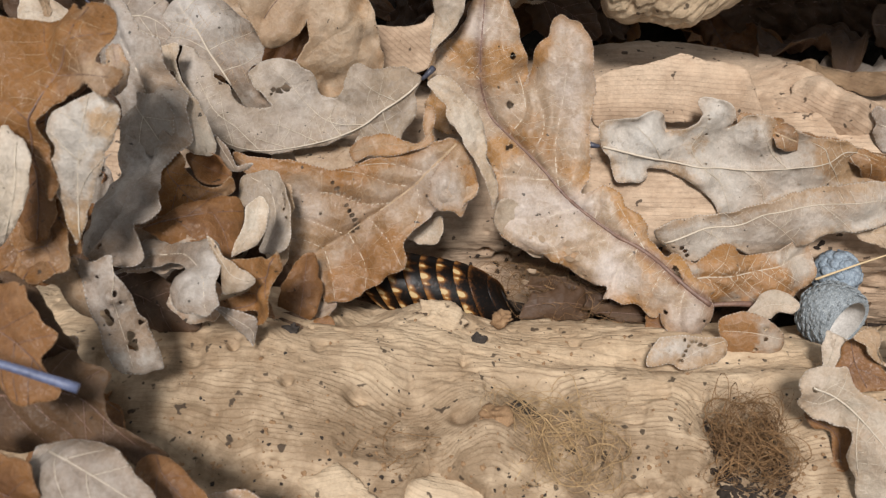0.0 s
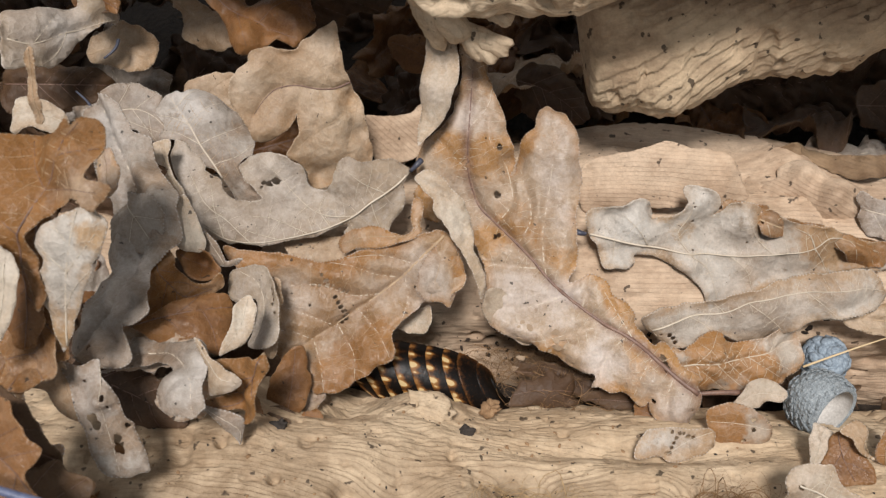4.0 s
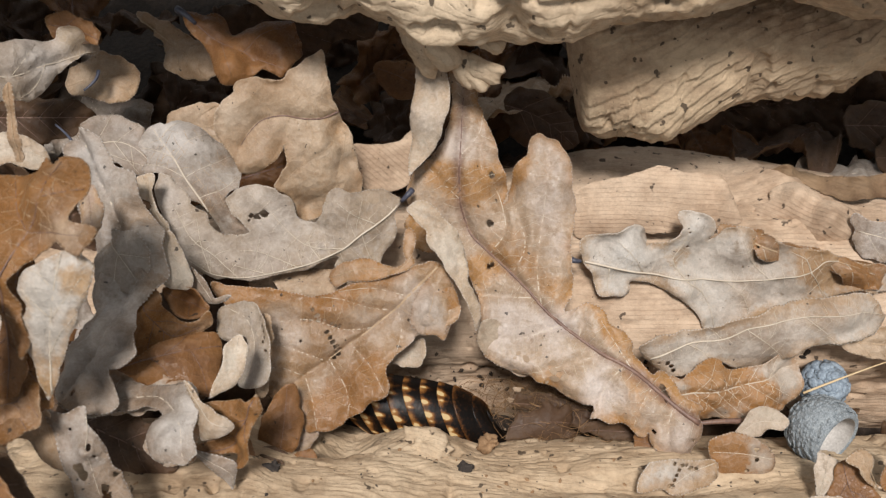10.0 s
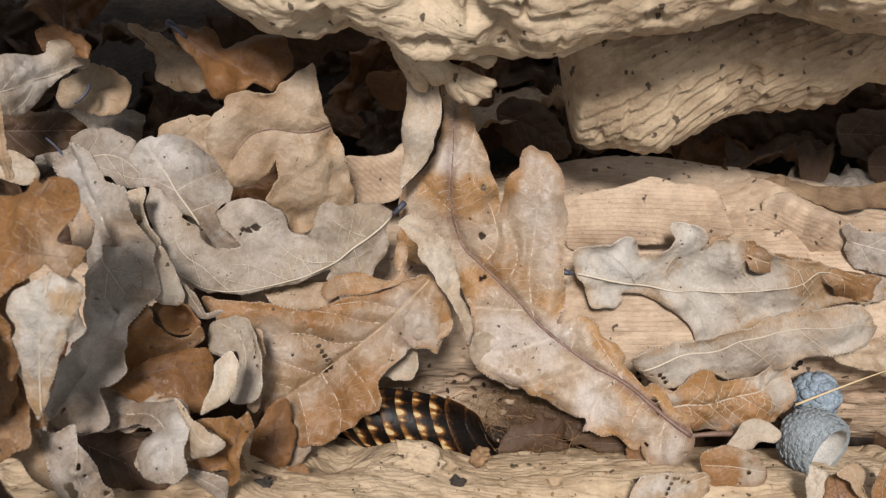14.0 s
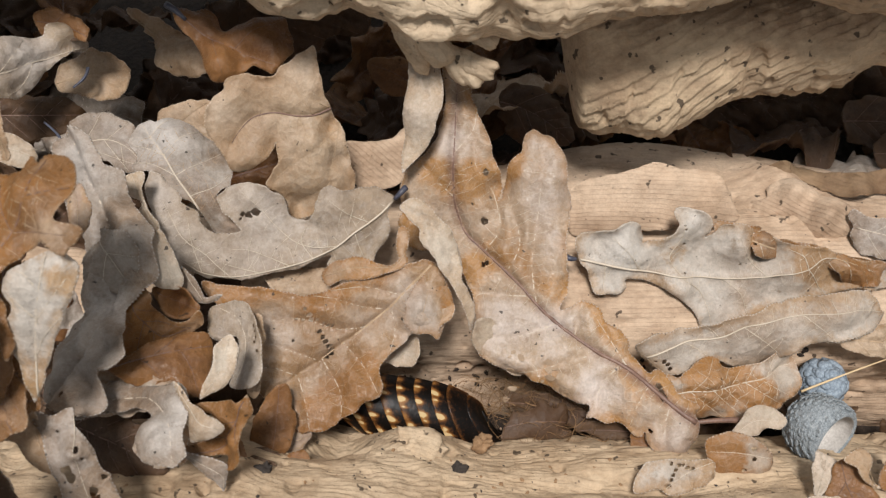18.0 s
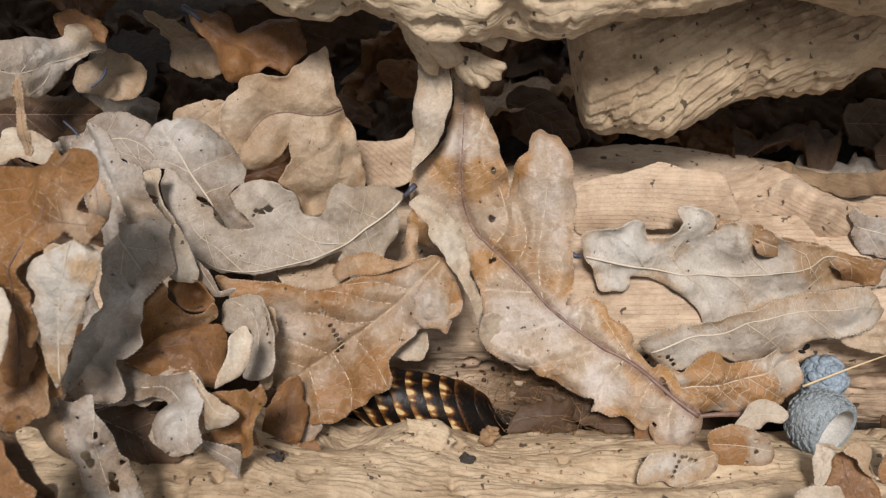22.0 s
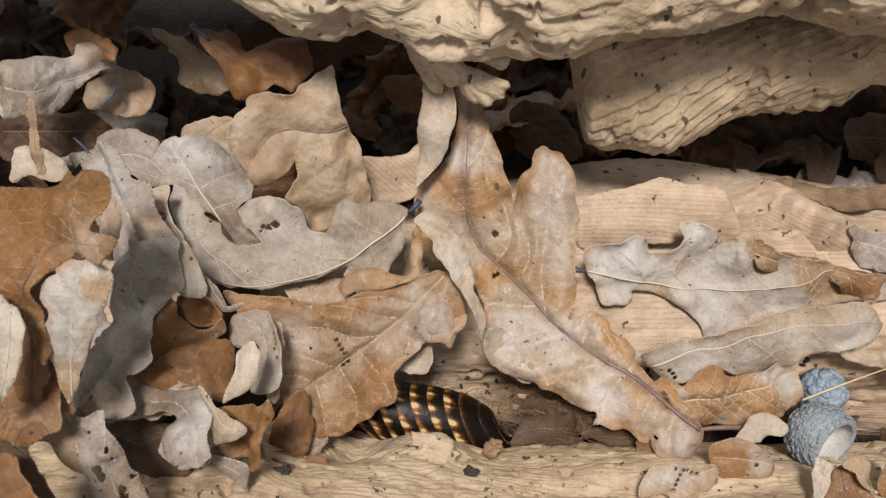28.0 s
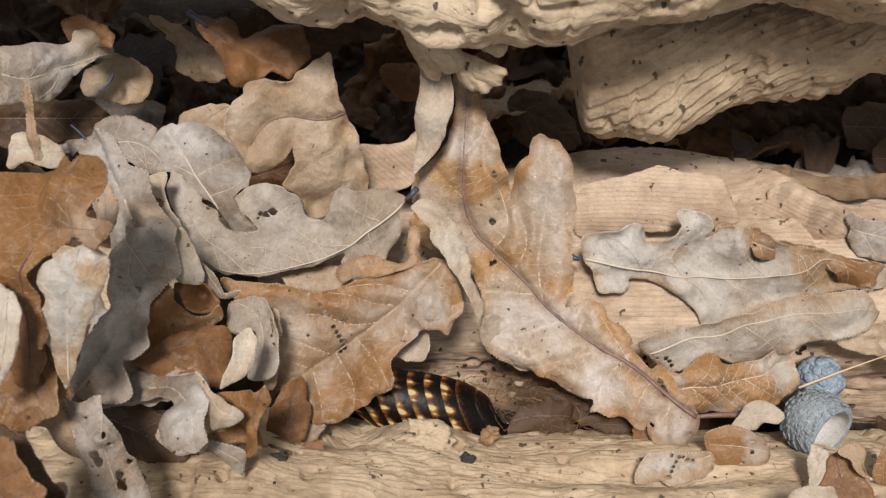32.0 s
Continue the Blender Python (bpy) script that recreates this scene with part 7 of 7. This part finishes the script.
def cup_wall(radius, deep, inner, n=36, rows=14, mouth=0.18):
    verts, faces = [], []
    for i in range(rows):
        t = 0.5 * math.pi * i / (rows - 1)
        for j in range(n):
            a = 2 * math.pi * j / n
            r = radius * math.sin(t) ** 0.8 * (1 - mouth * (i / (rows - 1)) ** 4)
            wob = 1 + 0.03 * math.sin(3 * a + i * 0.2)
            verts.append((r * wob * math.cos(a) * inner, r * wob * math.sin(a) * inner, -deep * math.cos(t) * inner))
    for i in range(rows - 1):
        for j in range(n):
            a, b = i * n + j, i * n + (j + 1) % n
            faces.append((a, b, b + n, a + n) if inner == 1 else (a, a + n, b + n, b))
    return verts, faces


def acorn_cup(label, m, radius, deep, mat, scale_size, rings):
    root = tagged(new("acorn_cup"), label, "acorn cup", "acorn cups")
    root.matrix_world = m
    child("outer_wall", mesh_from("outer_wall", *cup_wall(radius, deep, 1), mat), root)
    child("lining", mesh_from("lining", *cup_wall(radius, deep, 0.84), CUP_IN), root, "smooth pale grey lining")
    v, f = [], []
    n = 36
    for j in range(n):
        a = 2 * math.pi * j / n
        w = 0.82 * (1 + 0.03 * math.sin(3 * a + 13 * 0.2))
        v += [(radius * w * math.cos(a), radius * w * math.sin(a), 0), (radius * w * 0.84 * math.cos(a), radius * w * 0.84 * math.sin(a), 0), (radius * w * 0.92 * math.cos(a), radius * w * 0.92 * math.sin(a), 0.0004)]
    for j in range(n):
        a, b = 3 * j, 3 * ((j + 1) % n)
        f += [(a, b, b + 2, a + 2), (a + 2, b + 2, b + 1, a + 1)]
    child("rim", mesh_from("rim", v, f, mat), root)
    rng = np.random.RandomState(int(radius * 1e5))
    bump = mesh_from("scale", *dome(scale_size * 1.25, scale_size, scale_size * 0.42, 3, 0.5, 8, 5), mat)
    for i in range(1, rings):
        t = 0.5 * math.pi * i / rings
        around = max(5, int(2 * math.pi * radius * math.sin(t) ** 0.8 / (scale_size * 1.75)))
        for j in range(around):
            a = 2 * math.pi * (j + 0.5 * (i % 2) + 0.28 * rng.randn()) / around
            r = radius * math.sin(t) ** 0.8 * (1 - 0.18 * (i / rings) ** 4)
            s = new("scale", bump)
            s.parent = root
            nrm = Vector((math.cos(a) * math.sin(t), math.sin(a) * math.sin(t), -math.cos(t) * radius / deep)).normalized()
            k = 0.55 + 0.75 * rng.rand()
            s.matrix_basis = Matrix.LocRotScale((r * math.cos(a), r * math.sin(a), -deep * math.cos(t + 0.05 * rng.randn())), nrm.to_track_quat("Z", "Y"), (k, k, k))
    return root


acorn_cup("open grey acorn cup lying on its side on the log", look((0.0972, -0.0572, 0.0388), (0.0972 - 0.053, -0.0572 + 0.0765, 0.0388 - 0.037)), 0.0098, 0.0125, CUP_GREY, 0.00058, 17)
acorn_cup("blue-grey acorn cup with knobbly scales, dome upward", look((0.1010, -0.0372, 0.0275), (0.1010 + 0.005, -0.0372 - 0.02, 0.0275 + 0.05)), 0.0070, 0.0085, CUP_BLUE, 0.0011, 7)

# ---- roots, straw and stalks ----
ROOT = plain_material("root_fibre", (0.06, 0.028, 0.010), (0.34, 0.19, 0.08), 130, 0.7)
ROOT_PALE = plain_material("pale_root_fibre", (0.17, 0.095, 0.040), (0.56, 0.38, 0.19), 130, 0.65)
STRAW = plain_material("pale_straw", (0.50, 0.36, 0.19), (0.64, 0.49, 0.30), 200, 0.5)


def tree_of(ob):
    return BVHTree.FromPolygons([v.co for v in ob.data.vertices], [p.vertices[:] for p in ob.data.polygons])


def root_tuft(label, centre, spread, count, length, seed, wood=None, mat=ROOT):
    rng = np.random.RandomState(seed)
    if wood is not None:
        hit = tree_of(wood).ray_cast(Vector((centre[0], centre[1], 0.16)), Vector((0, 0, -1)))[0]
        centre = (centre[0], centre[1], hit.z + spread[2] * 1.5 + 0.001)
    chunks = []
    for k in range(count):
        p = np.array(centre) + rng.randn(3).clip(-1.6, 1.6) * 0.8 * np.array(spread)
        d = rng.randn(3) * np.array((1, 0.8, 0.5))
        d /= np.linalg.norm(d)
        pts, bend = [], rng.randn(3) * 1.0
        for s in range(14):
            pts.append(tuple(p))
            home = (p - np.array(centre)) / np.array(spread)
            d = d + bend * 0.12 + rng.randn(3) * 0.13 - 0.16 * home * np.abs(home)
            d /= np.linalg.norm(d)
            p = p + d * length * (0.5 + 0.7 * rng.rand()) / 13
        r = 0.00004 + 0.00017 * rng.rand() ** 3
        chunks.append(tube_data(pts, [r * (1 - 0.04 * s) for s in range(14)], 4))
    return tagged(new("root_tuft", mesh_from("root_tuft", *join_data(chunks), mat)), label, "roots", kind="stuff")


root_tuft("dense tuft of fine brown root fibres in a hollow", (0.0645, -0.0925, 0.05), (0.0050, 0.0062, 0.0030), 260, 0.028, 5, front_log)
root_tuft("loose fine straw-brown root fibres on the log", (0.0205, -0.0945, 0.05), (0.0085, 0.0062, 0.0012), 130, 0.032, 6, front_log, ROOT_PALE)
root_tuft("sparse fine roots in the groove beside the insect", (0.024, -0.046, 0.0285), (0.012, 0.005, 0.0015), 60, 0.020, 7)
root_tuft("dark fine roots in the groove", (0.020, -0.040, 0.0240), (0.014, 0.005, 0.0020), 110, 0.020, 17)
root_tuft("sparse fine roots on the log's shaded flank", (-0.020, -0.099, 0.0610), (0.012, 0.005, 0.0010), 26, 0.016, 8, front_log)


def stem(name, label, category, pts, r0, r1, mat):
    pts = [Vector(p) for p in pts]
    org = pts[0].copy()
    n = len(pts)
    me = mesh_from(name, *tube_data([p - org for p in pts], [r0 + (r1 - r0) * k / (n - 1) for k in range(n)], 8), mat)
    ob = tagged(new(name, me), label, category)
    ob.location = org
    return ob


stem("straw", "pale split straw lying across the acorn cups", "straw", arc((0.0915, -0.0445, 0.0390), (0.122, -0.0345, 0.0425), (0, 0, 0.001)), 0.00034, 0.00010, STRAW)
stem("straw", "thin pale straw fibre on the log", "straw", arc((-0.036, -0.0745, 0.0520), (-0.018, -0.0705, 0.0520), (0, -0.001, 0.0006)), 0.00022, 0.0001, STRAW)
stem("twig", "short dark leaf stalk on the wood", "twig", arc((0.0632, -0.0528, 0.0394), (0.0740, -0.0520, 0.0388), (0, 0, 0.0004)), 0.00055, 0.0008, VEIN_DARK)
stem("twig", "thick blue-grey leaf stalk close above the heap", "twig", arc((-0.085, -0.1010, 0.1215), (-0.0605, -0.1065, 0.1170), (0, 0, 0.0008)), 0.0005, 0.0009, STALK_LILAC)
stem("twig", "small dark fuzzy twig end on the log", "twig", arc((-0.0385, -0.0725, 0.0500), (-0.0285, -0.0735, 0.0495), (0, -0.001, 0.0002)), 0.0005, 0.0010, STALK_BLUE)

stem("twig", "short blue-grey leaf stalk in the litter", "twig", arc((-0.0955, 0.0240, 0.0790), (-0.0925, 0.0300, 0.0800), (0.001, 0, 0)), 0.00028, 0.0005, STALK_BLUE)
stem("twig", "short blue-grey leaf stalk in the litter", "twig", arc((-0.1020, 0.0150, 0.0760), (-0.0960, 0.0080, 0.0740), (0.001, 0, 0)), 0.00028, 0.0005, STALK_BLUE)

# ---- crumbs on the wood ----
FRASS = plain_material("dark_frass", (0.010, 0.008, 0.007), (0.06, 0.045, 0.035), 400, 0.9, 0.6, 0.0004)
CRUMB = plain_material("wood_crumb", (0.17, 0.09, 0.04), (0.34, 0.21, 0.11), 300, 0.85, 0.6, 0.0005)


def crumbs(name, label, wood, box, count, size, mat, seed):
    rng = np.random.RandomState(seed)
    tree, chunks = tree_of(wood), []
    for k in range(count):
        x, y = rng.uniform(box[0], box[1]), rng.uniform(box[2], box[3])
        hit, nrm, _, _ = tree.ray_cast(Vector((x, y, 0.16)), Vector((0, 0, -1)))
        if hit is None:
            continue
        s = size * (0.35 + rng.rand() ** 2 * 1.1)
        v, f = dome(s, s * rng.uniform(0.5, 0.9), s * 0.5, seed + k, 0.5, 7, 5)
        turn = nrm.to_track_quat("Z", "Y").to_matrix() @ Matrix.Rotation(rng.rand() * 6, 3, "Z")
        chunks.append(([turn @ Vector(q) + hit for q in v], f))
    return tagged(new(name, mesh_from(name, *join_data(chunks), mat)), label, "debris", kind="stuff")


crumbs("frass", "scattered dark frass pellets on the pale wood", front_log, (-0.075, 0.11, -0.115, -0.055), 210, 0.00034, FRASS, 1)
crumbs("wood_crumbs", "scattered brown wood crumbs on the pale wood", front_log, (-0.075, 0.11, -0.115, -0.06), 220, 0.0005, CRUMB, 2)
crumbs("frass", "scattered dark frass pellets on the far wood", back_log, (-0.06, 0.13, -0.04, 0.035), 90, 0.0004, FRASS, 3)


crumbs("soil_crumbs", "dark soil crumbs under the root tuft", front_log, (0.056, 0.073, -0.106, -0.085), 420, 0.0009, SOIL, 4)
crumbs("soil_crumbs", "brown soil crumbs on the log's shaded flank", front_log, (-0.06, 0.10, -0.128, -0.092), 500, 0.0005, CRUMB, 5)
crumbs("soil_crumbs", "dark soil crumbs on the log's shaded flank", front_log, (-0.06, 0.10, -0.128, -0.094), 300, 0.0004, SOIL, 6)
crumbs("soil_crumbs", "dark soil crumbs in the groove behind the log", back_log, (-0.05, 0.10, -0.042, -0.026), 260, 0.0008, SOIL, 7)


def lump(label, place, size, mat, seed, colour_name="wood_crumb", wood=None):
    if wood is not None:
        hit = tree_of(wood).ray_cast(Vector((place[0], place[1], 0.16)), Vector((0, 0, -1)))[0]
        place = (place[0], place[1], hit.z + size * 0.25)
    ob = new(colour_name, mesh_from(colour_name, *dome(size, size * 0.75, size * 0.6, seed, 0.85, 26, 16), mat))
    ob.location = place
    return tagged(ob, label, "debris")


def chunk(label, x, y, size, seed, wood=front_log):
    """A knobbly broken piece of the same wood."""
    hit = tree_of(wood).ray_cast(Vector((x, y, 0.16)), Vector((0, 0, -1)))[0]
    v, f = dome(size, size * 0.6, size * 0.42, seed, 0.6, 44, 24)
    p = np.array(v)
    p = p * (1 + 0.07 * fbm(p, 420, 3, seed))[:, None]
    me = mesh_from("wood_chunk", p, f, WOOD)
    me.attributes.new("grain", "FLOAT", "POINT").data.foreach_set("value", p[:, 1] / 0.0011 + 1.5 * fbm(p, 90, 2, seed))
    ob = tagged(new("wood_chunk", me), label, "dead wood", "chunks of wood")
    ob.matrix_world = Matrix.Translation((x, y, hit.z - size * 0.10)) @ pose(0, 0, 0, 8, 6, 20 * math.sin(seed))
    return ob


chunk("rounded broken chunk of pale wood on the log", 0.003, -0.1085, 0.0150, 4)
chunk("small broken chunk of pale wood on the log", -0.022, -0.1095, 0.0085, 6)
chunk("small broken chunk of pale wood on the log", 0.040, -0.1095, 0.0100, 9)
chunk("small lump of pale wood at the groove", -0.006, -0.0605, 0.0060, 12)

lump("orange-brown crumb of rotten wood beside the insect", (0.0098, -0.0575, 0.0385), 0.0024, CRUMB, 3)
lump("black charred-looking crumb on the log", (0.0033, -0.0660, 0.0470), 0.0016, FRASS, 5, wood=front_log)
lump("black crumb in the borer hole", (0.0150, -0.0860, 0.0535), 0.0030, FRASS, 6, wood=front_log)
lump("red-brown splinter of wood on the log", (0.0075, -0.0900, 0.0530), 0.0026, CRUMB, 8, wood=front_log)
lump("dark fuzzy crumb on the log", (-0.0400, -0.0700, 0.0500), 0.0018, FRASS, 9, wood=front_log)

def leaf_chips(label, box, count, seed, colour):
    """Broken bits of leaf that lie loose on whatever is under them."""
    rng = np.random.RandomState(seed)
    scene.view_layers[0].update()
    view, chunks = bpy.context.evaluated_depsgraph_get(), []
    for k in range(count):
        x, y = rng.uniform(box[0], box[1]), rng.uniform(box[2], box[3])
        hit, at, nrm, _, _, _ = scene.ray_cast(view, Vector((x, y, 0.2)), Vector((0, 0.1, -1)))
        if not hit:
            continue
        n, s = rng.randint(6, 10), rng.uniform(0.0005, 0.0015)
        turn = nrm.to_track_quat("Z", "Y").to_matrix()
        ring = [(s * rng.uniform(0.6, 1.1) * math.cos(6.283 * q / n), s * rng.uniform(0.4, 0.8) * math.sin(6.283 * q / n)) for q in range(n)]
        bend = rng.uniform(-90, 90)
        top = [at + turn @ Vector((a, c, 0.0004 + bend * a * a)) for a, c in ring]
        low = [q - turn @ Vector((0, 0, 0.0002)) for q in top]
        f = [tuple(range(n)), tuple(range(2 * n - 1, n - 1, -1))] + [(q, n + q, n + (q + 1) % n, (q + 1) % n) for q in range(n)]
        chunks.append((top + low, f))
    me = mesh_from("leaf_chips", *join_data(chunks), LEAF[colour], False)
    return tagged(new("leaf_chips", me), label, "debris", kind="stuff")


leaf_chips("broken tawny leaf chips in the groove", (0.014, 0.032, -0.062, -0.050), 16, 33, "rust")

# ---- deeper litter: more dead leaves that fill the heap and the hollow ----
seeds = []
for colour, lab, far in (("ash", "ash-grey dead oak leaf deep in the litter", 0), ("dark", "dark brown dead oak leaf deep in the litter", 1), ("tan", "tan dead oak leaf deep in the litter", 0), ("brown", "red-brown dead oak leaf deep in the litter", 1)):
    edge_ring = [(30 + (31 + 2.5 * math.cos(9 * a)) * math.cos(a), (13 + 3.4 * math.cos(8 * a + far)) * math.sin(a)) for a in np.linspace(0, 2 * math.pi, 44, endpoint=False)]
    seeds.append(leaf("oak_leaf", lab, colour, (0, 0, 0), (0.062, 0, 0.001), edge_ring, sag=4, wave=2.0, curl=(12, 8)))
rng = np.random.RandomState(21)


def litter(box, count, tilt, kinds=(0, 1, 2, 3)):
    for k in range(count):
        x, y, z = (rng.uniform(box[q], box[q + 1]) for q in (0, 2, 4))
        copy_thing(seeds[kinds[rng.randint(len(kinds))]], pose(x, y, z, rng.uniform(-tilt, tilt), rng.uniform(-tilt, tilt), rng.uniform(0, 360)))


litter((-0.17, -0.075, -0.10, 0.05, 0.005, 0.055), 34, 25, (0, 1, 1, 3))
# only dark kinds here, so that leaf colour carries the hollow's shade
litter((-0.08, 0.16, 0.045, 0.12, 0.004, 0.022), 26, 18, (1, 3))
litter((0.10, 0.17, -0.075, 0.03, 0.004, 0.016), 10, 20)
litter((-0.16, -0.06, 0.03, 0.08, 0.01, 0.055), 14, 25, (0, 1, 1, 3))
litter((-0.17, 0.17, -0.19, -0.14, 0.004, 0.012), 16, 12)
for s, q in zip(seeds, ((-0.12, 0.06, 0.02), (-0.02, 0.07, 0.02), (0.06, 0.08, 0.02), (0.12, 0.07, 0.03))):
    s.matrix_world = pose(*q, 10, -8, 70 * q[0] * 50)


def motions():
    """Everything in the litter lies still; the insect rests."""


motions()
